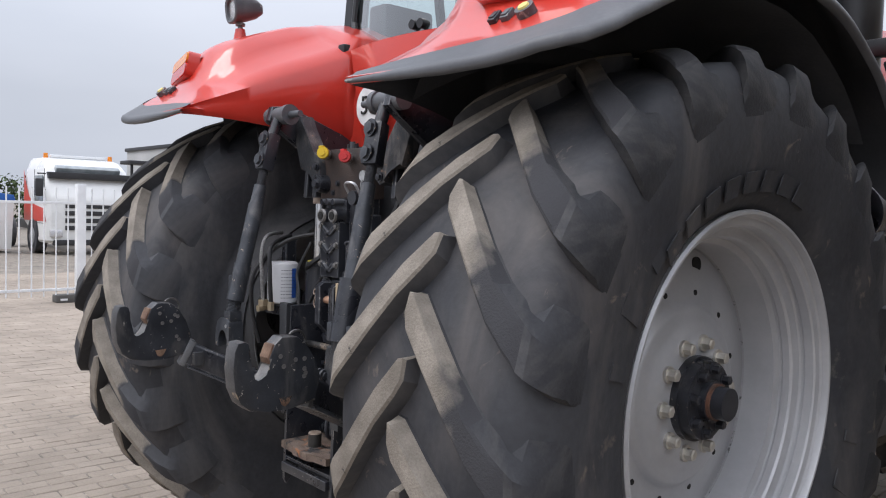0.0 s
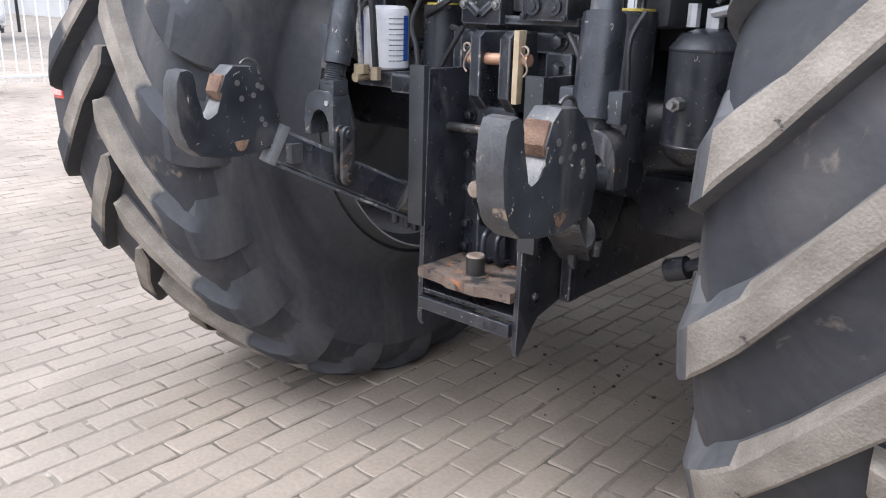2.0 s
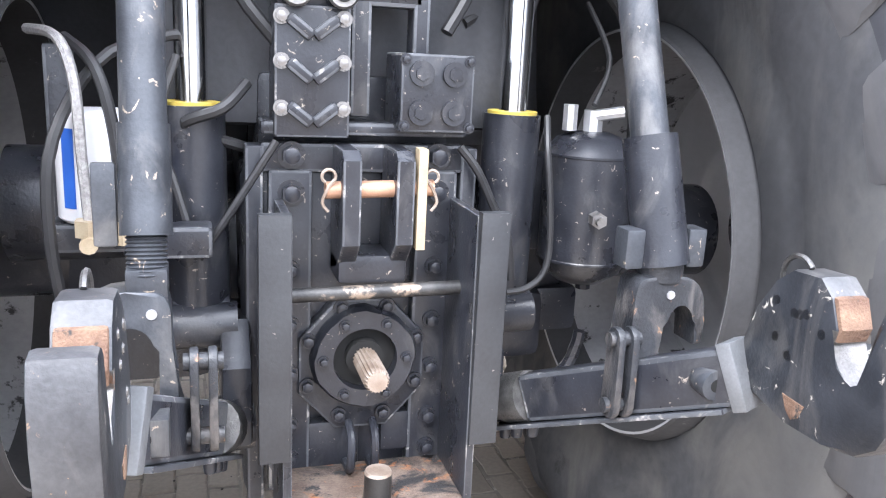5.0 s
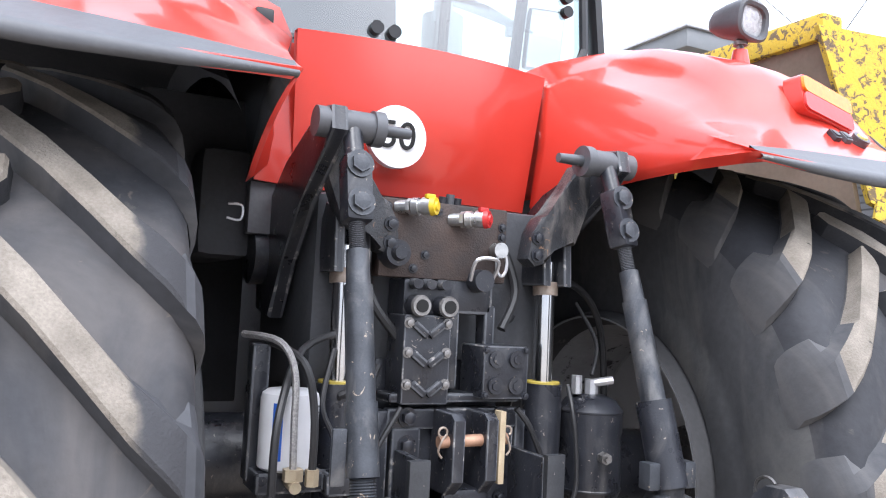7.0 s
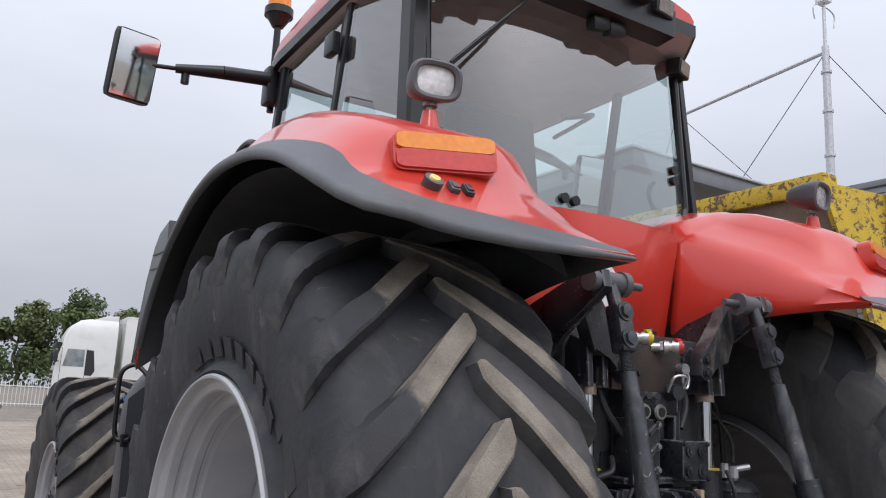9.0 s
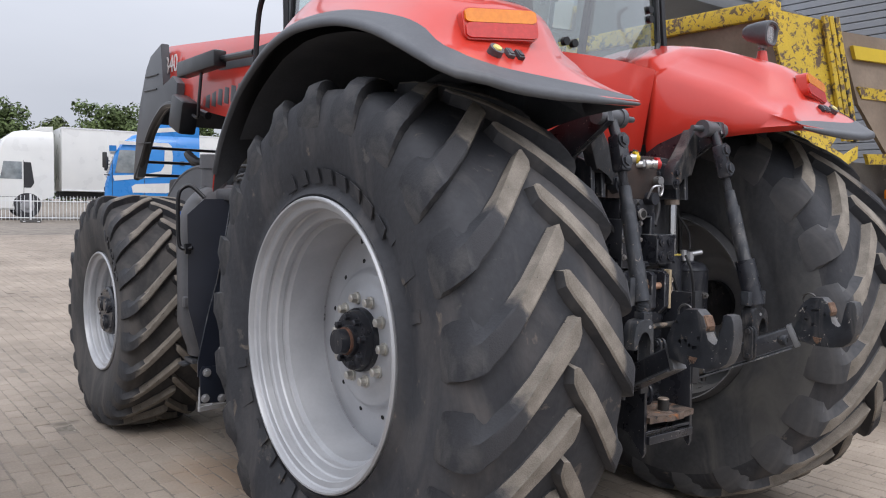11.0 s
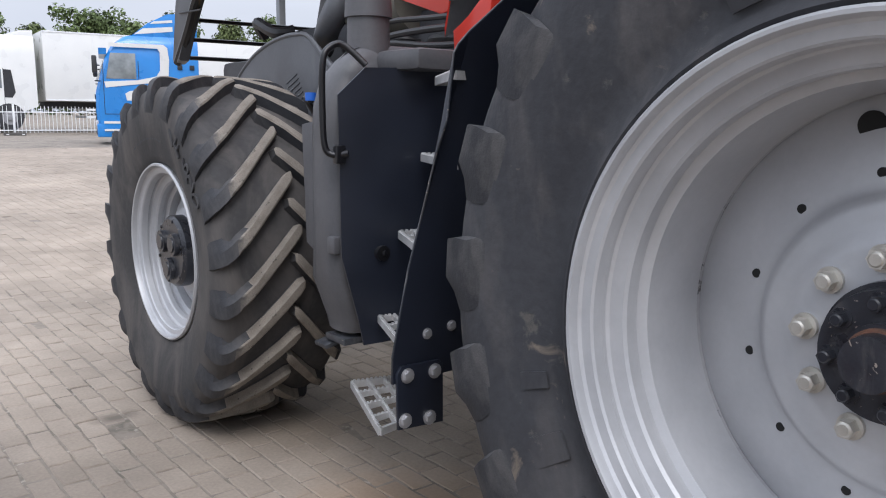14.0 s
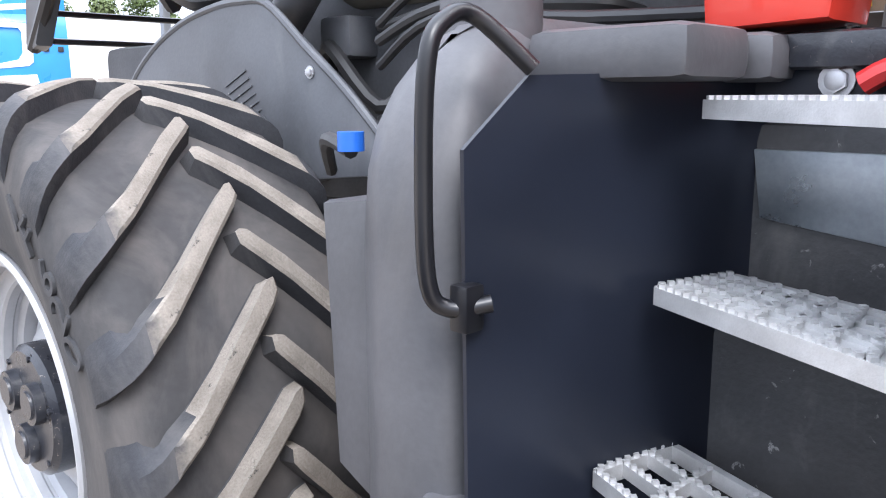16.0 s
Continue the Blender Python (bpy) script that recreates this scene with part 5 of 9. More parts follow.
for pts, r in (([(0.47, -0.33, 1.36), (0.52, -0.28, 1.45), (0.5, -0.2, 1.56)], 0.006),
               ([(0.2, -0.3, 1.5), (0.45, -0.2, 1.62), (0.62, -0.15, 1.52), (0.68, -0.12, 1.25), (0.66, -0.1, 1.0)], 0.011),
               ([(-0.2, -0.38, 1.38), (-0.24, -0.42, 1.34), (-0.3, -0.4, 1.31), (-0.2, -0.36, 1.27)], 0.01),
               ([(-0.15, -0.38, 1.45), (-0.22, -0.36, 1.55), (-0.2, -0.3, 1.68), (-0.1, -0.25, 1.72)], 0.012),
               ([(0.15, -0.36, 1.48), (0.2, -0.34, 1.58), (0.18, -0.3, 1.7)], 0.012)):
    hose(pts, r)
# dark frame behind the valves, under the cab
bm = bmesh.new()
box(bm, (0, -0.05, 1.55), (0.7, 0.5, 0.5), bevel=0.03)
box(bm, (0, 0.8, 1.25), (0.5, 1.6, 0.7), bevel=0.03)
box(bm, (0, 2.6, 0.95), (0.42, 2.2, 0.5), bevel=0.03)
part("chassis", bm, DARK_INSIDE, tractor, "black chassis and gearbox")


# ---- bodywork: rear fenders ----
TRIM_GREY = material("dull_grey_sheet", (0.16, 0.16, 0.17), (0.11, 0.11, 0.12), rough=0.6, scale=8, fine=0.2, bump=0.05, wear=(0.05, 0.05, 0.05), wear_at=0.62)
EDGE = [(-0.84, 1.924), (-0.81, 1.935), (-0.76, 1.955), (-0.7, 1.99), (-0.57, 2.067), (-0.4, 2.145), (-0.25, 2.193), (-0.1, 2.226), (0.1, 2.243), (0.25, 2.238), (0.43, 2.198), (0.6, 2.12), (0.72, 2.046), (0.84, 1.93), (0.92, 1.83), (0.98, 1.71), (1.0, 1.62)]
CREST = [(-0.84, 1.925), (-0.81, 1.937), (-0.76, 1.975), (-0.72, 2.008), (-0.68, 2.042), (-0.62, 2.08), (-0.58, 2.125), (-0.545, 2.205), (-0.45, 2.29), (-0.3, 2.352), (-0.1, 2.412), (0.1, 2.452), (0.3, 2.468), (0.5, 2.44), (0.65, 2.38), (0.78, 2.29), (0.9, 2.14), (0.97, 1.98), (1.0, 1.85)]
ACROSS = ((0.0, 1.0), (0.96, 1.0), (1.095, 0.99), (1.18, 0.9), (1.235, 0.66), (1.28, 0.42), (1.33, 0.2), (1.365, 0.085), (1.39, 0.02), (1.404, -0.02), (1.5, -0.1))
REAR = ((0.0, -0.825), (0.9, -0.822), (1.1, -0.815), (1.2, -0.808), (1.28, -0.792), (1.34, -0.75), (1.375, -0.692), (1.393, -0.63), (1.404, -0.55))


def set_back(x, y):
    """The rear face by the tail light runs further back towards the window."""
    return 0.05 * min(max((1.17 - x) / 0.25, 0.0), 1.0) * min(max((y + 0.7) / 0.06, 0.0), 1.0) * min(max((-0.38 - y) / 0.15, 0.0), 1.0)


def outer_z(x, y):
    """Height of the fender's outer part over the plan."""
    e, c, f = flow(EDGE, y), flow(CREST, y + set_back(x, y)), interp(ACROSS, x)
    return e + (c - e) * f + 0.012 * math.sin(math.pi * min(max(f, 0.0), 1.0))


def wide_of(s, x):
    """The right fender is a little wider."""
    return 0.03 * (s > 0) * max(0.0, (x - 0.84) / 0.56)


def fender_rows(s):
    """Rows across the fender, from the outer edge to the inner flank, from the rear lip to the front end."""
    rows = []
    n = 60
    for i in range(n + 1):
        row = []
        for x in (1.402, 1.397, 1.388, 1.375, 1.355, 1.33, 1.305, 1.28, 1.255, 1.235, 1.21, 1.18, 1.14, 1.095, 0.96, 0.84):
            y0 = interp(REAR, x)
            y = y0 + (1.0 - y0) * i / n
            row.append((s * (x + wide_of(s, x)), y, outer_z(x, y)))
        # inner part: falls towards the seam and the lower edge of the flank
        y = -0.825 + 1.825 * i / n
        c = flow(CREST, y)
        k = min(1.0, max(0.0, (y + 0.825) / 0.725))
        ax, az = 0.555 - 0.175 * k ** 1.4, 1.937 + 0.29 * k
        bx, bz = 0.552 - (0.19 if s > 0 else 0.09) * k, 1.936 - 0.1 * k ** 2.2
        if y > -0.1:
            ax, az, bx, bz = 0.42, min(2.3, c - 0.05), 0.4, min(1.9, c - 0.1)
        # the crest runs on a little and drops in a soft step to the shelf
        step = max(0.0, min(1.0, (y + 0.6) / 0.1)) * max(0.0, min(1.0, (-0.05 - y) / 0.2))
        for f in (0.2, 0.32, 0.42, 0.52, 0.75, 1.0):
            c = flow(CREST, y + set_back(1.0, y) * max(0.0, 1 - f / 0.5))
            z = c + (az - c) * (f ** 1.5)
            z += step * (0.022 if f == 0.2 else 0.03 if f == 0.32 else -0.01 if f == 0.42 else -0.028 if f == 0.52 else -0.012 if f == 0.75 else 0.0)
            row.append((s * (0.84 + (ax - 0.84) * f), y, z))
        row.append((s * (ax + (bx - ax) * 0.5 + 0.012), y, az + (bz - az) * 0.5))
        row.append((s * bx, y, bz))
        rows.append(row)
    return rows


for s in (-1, 1):
    bm = bmesh.new()
    sheet_rows = fender_rows(s)
    made = grid_faces(bm, sheet_rows)
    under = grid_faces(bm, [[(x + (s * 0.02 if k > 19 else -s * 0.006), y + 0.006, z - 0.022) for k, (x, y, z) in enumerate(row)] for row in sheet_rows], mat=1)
    for ra, rb in ((made[0], under[0]), (made[-1], under[-1])):
        for a, b, c, d in zip(ra, ra[1:], rb[1:], rb):
            bm.faces.new((a, b, c, d))
    for k in (0, -1):
        for a, b, c, d in zip([r[k] for r in made], [r[k] for r in made[1:]], [r[k] for r in under[1:]], [r[k] for r in under]):
            bm.faces.new((a, b, c, d))
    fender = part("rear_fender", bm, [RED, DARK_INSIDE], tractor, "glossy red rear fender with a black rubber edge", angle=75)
    # rubber edge: follows the rim of the sheet, broad at the rear corner, and folds down over it
    plan = [(0.56 + 0.54 * i / 14, interp(REAR, 0.56 + 0.54 * i / 14)) for i in range(15)]
    plan += [(1.15, -0.812), (1.2, -0.808), (1.245, -0.801), (1.28, -0.79), (1.31, -0.774), (1.337, -0.75), (1.358, -0.722), (1.375, -0.69), (1.387, -0.655), (1.395, -0.61), (1.4, -0.56)] + [(1.402, -0.52 + 1.5 * i / 40) for i in range(41)]
    bm = bmesh.new()
    rows = []
    for i, (x, y) in enumerate(plan):
        a, b = Vector(plan[max(i - 1, 0)]), Vector(plan[min(i + 1, len(plan) - 1)])
        t = (b - a).normalized()
        nx, ny = -t.y, t.x
        skirt = interp(((0.0, 0.3), (0.56, 0.35), (0.75, 0.75), (0.95, 1.0), (2.0, 1.0)), x)
        w = interp(((0.0, 0.03), (0.56, 0.034), (0.75, 0.056), (0.9, 0.066), (1.15, 0.074), (1.3, 0.09), (1.36, 0.1), (1.5, 0.1)), x)
        if y > -0.69:
            w = interp(((-0.7, 0.1), (-0.6, 0.1), (-0.5, 0.088), (-0.35, 0.066), (-0.1, 0.045), (0.2, 0.036), (1.2, 0.034)), y)
        row = []
        for d, dz in ((0.012, -0.03), (-0.004, -0.03), (-0.009, -0.022), (-0.009, -0.01), (-0.003, 0.001), (0.006, 0.006)):
            px, py = x + nx * d, y + ny * d
            row.append((s * (px + wide_of(s, px)), py, outer_z(x, max(y, interp(REAR, x))) + dz * skirt))
        for f in (0.25, 0.5, 0.75, 0.97, 1.0):
            px, py = x + nx * w * f, y + ny * w * f
            row.append((s * (px + wide_of(s, px)), py, outer_z(px, max(py, interp(REAR, px))) + (0.006 if f < 1 else -0.004)))
        rows.append(row)
    grid_faces(bm, rows)
    part("rubber_edge", bm, BLACK_PLASTIC, fender, "dusty grey-black rubber edge", angle=60)
    # dark liner under the fender, close to the tyre
    bm = bmesh.new()
    rows = []
    for i in range(25):
        y = -0.62 + 1.5 * i / 24
        e = interp(EDGE, y) - 0.03
        rows.append([(s * 1.32, y, e - 0.01), (s * 1.2, y, e + 0.0), (s * 0.9, y, e + 0.0), (s * 0.64, y, e - 0.06), (s * 0.61, y, e - 0.12)])
    grid_faces(bm, rows)
    part("fender_liner", bm, DARK_INSIDE, fender, "dusty black liner")
    # tail light: orange over red, in a rim
    across = Vector((s * -0.275, -0.055, 0.022))
    down = Vector((0, -0.018, -0.1))
    nrm = Vector((s * 0.2, -0.96, 0.17)).normalized()
    o = Vector((s * 1.175, -0.562, 2.2)) + nrm * 0.022

    def plate(bm, a0, a1, d0, d1, h0, h1, mat=0, round_=0.25):
        pts = []
        w, hgt = a1 - a0, d1 - d0
        for cx, cy, st in ((a1 - round_ * 0.35 * w, d0 + round_ * hgt, 270), (a1 - round_ * 0.35 * w, d1 - round_ * hgt, 0), (a0 + round_ * 0.35 * w, d1 - round_ * hgt, 90), (a0 + round_ * 0.35 * w, d0 + round_ * hgt, 180)):
            for j in range(5):
                t = radians(st + j * 22.5)
                pts.append((cx + round_ * 0.35 * w * math.cos(t), cy + round_ * hgt * math.sin(t)))
        lo, hi = [bm.verts.new(o + across * a + down * d + nrm * h0) for a, d in pts], [bm.verts.new(o + across * (0.5 + (a - 0.5) * 0.985) + down * (0.5 + (d - 0.5) * 0.97) + nrm * h1) for a, d in pts]
        bm.faces.new(hi).material_index = mat
        for i in range(len(pts)):
            bm.faces.new((lo[i], lo[(i + 1) % len(pts)], hi[(i + 1) % len(pts)], hi[i])).material_index = mat

    bm = bmesh.new()
    plate(bm, -0.025, 1.025, -0.06, 1.06, -0.045, 0.004)
    lamp = part("tail_light", bm, RED, tractor, "orange and red tail light")
    ORANGE_LENS = bpy.data.materials.get("orange_lens") or material("orange_lens", (0.85, 0.27, 0.02), (0.75, 0.22, 0.015), rough=0.22, scale=60, fine=0.1, coat=0.3)
    RED_LENS = bpy.data.materials.get("red_lens") or material("red_lens", (0.6, 0.035, 0.03), (0.5, 0.03, 0.025), rough=0.22, scale=60, fine=0.1, coat=0.3)
    bm = bmesh.new()
    plate(bm, 0, 1, 0.0, 0.47, -0.01, 0.012)
    part("orange_lens", bm, ORANGE_LENS, lamp)
    bm = bmesh.new()
    plate(bm, 0, 1, 0.48, 1.0, -0.01, 0.011)
    part("red_lens", bm, RED_LENS, lamp)
    # round button and two rocker switches below it
    bn = Vector((0, -0.7, 0.71)).normalized()
    b0 = Vector((s * 1.112, -0.67, 2.054)) + bn * 0.008
    bm = bmesh.new()
    rod(bm, b0 - bn * 0.02, b0 + bn * 0.014, 0.026, sides=24)
    button = part("button", bm, BLACK_PLASTIC, tractor, "black round button with a yellow centre")
    bm = bmesh.new()
    rod(bm, b0 + bn * 0.012, b0 + bn * 0.019, 0.017, 0.014, sides=20)
    part("button_face", bm, bpy.data.materials.get("yellow_button") or material("yellow_button", (0.75, 0.62, 0.2), rough=0.4, scale=20), button)
    for k, w in ((0.062, 0.026), (0.106, 0.026)):
        bm = bmesh.new()
        box(bm, b0 + Vector((-s * k, 0, 0)) + bn * 0.001, (w, 0.04, 0.018), rot=(48, 0, 0), bevel=0.004)
        box(bm, b0 + Vector((-s * k, 0, 0)) + bn * 0.009, (w * 0.7, 0.028, 0.008), rot=(42, 0, 0), bevel=0.002)
        part("switch", bm, BLACK_PLASTIC if k < 0.1 else GREY_STEEL, button)
    # work lamp on its stalk
    lb = Vector((s * 0.953, -0.379, 2.335))
    bm = bmesh.new()
    rod(bm, lb - Vector((0, 0, 0.03)), lb + Vector((0, 0, 0.035)), 0.034, 0.022, sides=20)
    stalk = part("work_lamp", bm, RED, tractor, "black oval work lamp on a red stalk")
    bm = bmesh.new()
    rod(bm, lb + Vector((0, 0, 0.03)), lb + Vector((0, 0, 0.085)), 0.012, sides=12)
    rod(bm, lb + Vector((0, 0, 0.05)), lb + Vector((0, 0, 0.062)), 0.022, sides=12)
    part("bracket", bm, STEEL, stalk)
    lc = lb + Vector((0, 0.0, 0.125))
    face = Vector((s * 0.18, -0.97, -0.12)).normalized()
    q = face.to_track_quat("Z", "Y").to_matrix().to_4x4()
    bm = bmesh.new()
    prof = [(0.0, -0.1), (0.03, -0.095), (0.05, -0.07), (0.066, -0.02), (0.076, 0.03), (0.076, 0.045), (0.068, 0.05), (0.056, 0.046), (0.054, 0.034)]
    def squarish(i):
        """Outline of a rounded rectangle as a factor on the circle."""
        a = 2 * math.pi * i / 32
        return (abs(math.cos(a)) ** 3.2 + abs(math.sin(a)) ** 3.2) ** (-1 / 3.2)

    rows = [[(1.08 * r * squarish(i) * math.cos(2 * math.pi * i / 32), 0.8 * r * squarish(i) * math.sin(2 * math.pi * i / 32), z) for r, z in prof] for i in range(32)]
    grid_faces(bm, rows + [rows[0]])
    bmesh.ops.remove_doubles(bm, verts=bm.verts[:], dist=0.0005)
    bmesh.ops.transform(bm, matrix=Matrix.Translation(lc) @ q, verts=bm.verts[:])
    part("lamp_body", bm, BLACK_PLASTIC, stalk)
    LENS = bpy.data.materials.get("clear_lens") or material("clear_lens", (0.7, 0.7, 0.7), (0.5, 0.5, 0.52), rough=0.12, metal=0.5, scale=60, fine=0.3, bump=0.4, coat=1.0)
    bm = bmesh.new()
    ring = [bm.verts.new((1.08 * 0.0555 * squarish(i) * math.cos(2 * math.pi * i / 32), 0.8 * 0.0555 * squarish(i) * math.sin(2 * math.pi * i / 32), 0.035)) for i in range(32)]
    mid = bm.verts.new((0, 0, 0.043))
    for i in range(32):
        bm.faces.new((ring[i], ring[(i + 1) % 32], mid))
    bmesh.ops.transform(bm, matrix=Matrix.Translation(lc) @ q, verts=bm.verts[:])
    part("lamp_lens", bm, LENS, stalk, "clear ribbed lens")

# centre panel below the rear window, with its round sign
bm = bmesh.new()
rows = []
for j in range(9):
    z = 2.235 - 0.41 * j / 8
    row = []
    for i in range(13):
        x = -0.385 + 0.77 * i / 12
        w = 0.385 - 0.025 * j / 8
        xx = x * w / 0.385
        bulge = 0.05 * (1 - (abs(xx) / w) ** 2) + (0.03 if abs(xx) < 0.2 else 0.0) * math.sin(math.pi * j / 8)
        row.append((xx, -0.155 + 0.055 * j / 8 - bulge, z))
    rows.append(row)
made = grid_faces(bm, rows)
back = grid_faces(bm, [[(x, y + 0.03, z) for x, y, z in row] for row in rows])
for a, b in ((made[0], back[0]), (made[-1], back[-1])):
    for k in range(len(a) - 1):
        bm.faces.new((a[k], a[k + 1], b[k + 1], b[k]))
panel = part("rear_panel", bm, RED, tractor, "red rear panel with a round speed sign", angle=60)
bm = bmesh.new()
prism(bm, [(-0.462, 1.834), (-0.35, 1.826), (-0.35, 2.2), (-0.385, 2.21)], -0.108, -0.098, "y", bevel=0.002)
part("side_fill", bm, RED, panel)
bm = bmesh.new()
box(bm, (-0.385, -0.06, 1.765), (0.16, 0.05, 0.14), bevel=0.01)
part("grey_cover", bm, TRIM_GREY, tractor, "dull grey sheet cover")
bm = bmesh.new()
pipe(bm, [(-0.52, -0.1, 1.765), (-0.485, -0.1, 1.763), (-0.487, -0.1, 1.727), (-0.522, -0.1, 1.729)], 0.0035, sides=6, closed=True)
part("wire_buckle", bm, ZINC, tractor, "small square wire buckle")
bm = bmesh.new()
sx, sy, sz = -0.124, -0.245, 1.97
SIGN_WHITE = material("white_sign", (0.78, 0.78, 0.78), rough=0.4, scale=20, fine=0.03, wear=(0.6, 0.1, 0.08), wear_at=0.75)
rod(bm, (sx, -0.22, sz), (sx, sy, sz), 0.083, sides=40)
sign = part("speed_sign", bm, SIGN_WHITE, panel, "round white sign with a black number")
flat_text("sign_number", "50", 0.105, HOLE, sign, Matrix.Translation((sx, sy - 0.003, sz)) @ pose(0, 0, 0, 90, 0, 0), 0.002)

# ---- cab ----
CAB_BLACK = material("cab_black_frame", (0.012, 0.0125, 0.014), (0.008, 0.008, 0.01), rough=0.35, scale=8, fine=0.1)
ROOF_RED = RED
bm = bmesh.new()
def post(bm, a, b, w, d):
    a, b = Vector(a), Vector(b)
    rows = []
    for p in (a, b):
        rows.append([p + Vector((i * w / 2, j * d / 2, 0)) for i, j in ((-1, -0.7), (-0.7, -1), (0.7, -1), (1, -0.7), (1, 0.7), (0.7, 1), (-0.7, 1), (-1, 0.7))])
    made = grid_faces(bm, rows, closed=True)
    bm.faces.new(made[0])
    bm.faces.new(made[1][::-1])
box(bm, (0, 0.9, 1.95), (1.46, 1.5, 0.3), bevel=0.03)
cab = part("cab", bm, DARK_INSIDE, tractor, "black framed driver's cab with tinted windows")
for s in (-1, 1):
    for a, b, w, d in (((0.74, 0.1, 2.2), (0.72, 0.17, 3.28), 0.075, 0.1), ((0.79, 0.82, 1.9), (0.78, 0.58, 3.22), 0.04, 0.045), ((0.78, 1.5, 2.0), (0.76, 1.36, 3.2), 0.05, 0.05)):
        bm = bmesh.new()
        post(bm, (s * (a[0] + (0.05 if s > 0 and a[1] < 0.5 else 0)), *a[1:]), (s * b[0], *b[1:]), w if s < 0 else min(w, 0.04), d if s < 0 else min(d, 0.06))
        part("cab_post", bm, CAB_BLACK, cab)
bm = bmesh.new()
box(bm, (0, 0.02, 2.2), (1.3, 0.12, 0.1), bevel=0.02)
part("rear_sill", bm, DARK_INSIDE, cab)
# roof: red shell over a black lower edge, bent up at the rear
bm = bmesh.new()
rows = []
for i in range(15):
    y = -0.06 + 1.62 * i / 14
    k = i / 14
    w = interp(((0, 0.6), (0.06, 0.68), (0.14, 0.78), (0.24, 0.83), (0.9, 0.81), (1.0, 0.77)), k)
    top = 3.47 - 0.13 * (2 * k - 1) ** 2 - (0.06 if k > 0.9 else 0)
    edge = 3.24 - 0.05 * k
    row = []
    for x, z in ((-1, 0.0), (-1.005, 0.35), (-0.96, 0.62), (-0.8, 0.85), (-0.4, 0.97), (0, 1.0), (0.4, 0.97), (0.8, 0.85), (0.96, 0.62), (1.005, 0.35), (1, 0.0)):
        row.append((x * w, y, edge + (top - edge) * z))
    rows.append(row)
made = grid_faces(bm, rows)
bm.faces.new(made[0])
bm.faces.new(made[-1][::-1])
for k in range(14):
    bm.faces.new((made[k][0], made[k + 1][0], made[k + 1][-1], made[k][-1])).material_index = 1
HEADLINER = material("grey_headliner", (0.42, 0.42, 0.43), (0.36, 0.36, 0.37), rough=0.9, scale=10, fine=0.05)
roof = part("roof", bm, [ROOF_RED, CAB_BLACK], cab, "red cab roof with a black lower edge", angle=40)
bm = bmesh.new()
rows = []
for i in range(15):
    y = -0.065 + 1.63 * i / 14
    k = i / 14
    w = interp(((0, 0.61), (0.06, 0.69), (0.14, 0.792), (0.24, 0.842), (0.9, 0.822), (1.0, 0.78)), k)
    e = 3.24 - 0.05 * k
    rows.append([(-w * 0.97, y, e - 0.05), (-w, y, e - 0.04), (-w, y, e + 0.012), (w, y, e + 0.012), (w, y, e - 0.04), (w * 0.97, y, e - 0.05)])
made = grid_faces(bm, rows, closed=True)
bm.faces.ensure_lookup_table()
for fc in bm.faces:
    if all(v.co.z < 3.2 for v in fc.verts) and max(v.co.x for v in fc.verts) - min(v.co.x for v in fc.verts) > 1.0:
        fc.material_index = 1
bm.faces.new(made[0])
bm.faces.new(made[-1][::-1])
part("roof_edge", bm, [CAB_BLACK, HEADLINER], roof)
bm = bmesh.new()
prism(bm, [(-0.1, 3.13), (-0.105, 3.25), (-0.05, 3.33), (0.0, 3.31), (0.0, 3.12)], -0.66, 0.44, "x", bevel=0.015)
part("rear_visor", bm, CAB_BLACK, roof, "black rear visor with work lamps")


def square_lamp(c, face, parent, w=0.13, h=0.085, label="square work lamp"):
    q = Vector(face).normalized().to_track_quat("Z", "Y").to_matrix().to_4x4()
    bm = bmesh.new()
    vs = box(bm, (0, 0, -0.03), (w, h, 0.07), bevel=0.012)
    bmesh.ops.transform(bm, matrix=Matrix.Translation(c) @ q, verts=bm.verts[:])
    ob = part("roof_lamp", bm, CAB_BLACK, parent, label)
    bm = bmesh.new()
    ribs = [[(x * w * 0.4, -h * 0.38 + h * 0.76 * i / 24, 0.006 + 0.003 * (i % 2)) for x in (-1, -0.5, 0, 0.5, 1)] for i in range(25)]
    grid_faces(bm, ribs)
    bmesh.ops.transform(bm, matrix=Matrix.Translation(c) @ q, verts=bm.verts[:])
    part("lamp_lens", bm, LENS, parent, "clear ribbed lens")
    return ob


square_lamp((-0.86, 0.34, 3.27), (-0.75, -0.65, -0.1), cab)
square_lamp((-0.63, -0.12, 3.26), (-0.15, -0.98, -0.1), cab)
square_lamp((0.35, -0.12, 3.24), (0.15, -0.98, -0.1), cab)
square_lamp((0.7, 0.08, 3.12), (0.3, -0.95, -0.1), cab, 0.12, 0.08)
for x in (-0.44, 0.2):
    bm = bmesh.new()
    box(bm, (x, -0.12, 3.25), (0.09, 0.07, 0.07), bevel=0.01)
    part("visor_box", bm, CAB_BLACK, cab)
for x in (-0.66, -0.5, 0.05, 0.14):
    bm = bmesh.new()
    box(bm, (x, -0.03, 3.1), (0.1, 0.06, 0.065), rot=(10, 20 if x < 0 else -12, 0), bevel=0.02)
    part("hinge_cover", bm, CAB_BLACK, cab)
# cap on the rear post
bm = bmesh.new()
box(bm, (-0.745, 0.1, 3.2), (0.1, 0.08, 0.07), rot=(0, 0, 12), bevel=0.012)
rod(bm, (-0.745, 0.055, 3.2), (-0.745, 0.05, 3.2), 0.008, sides=10)
part("post_cap", bm, CAB_BLACK, cab)
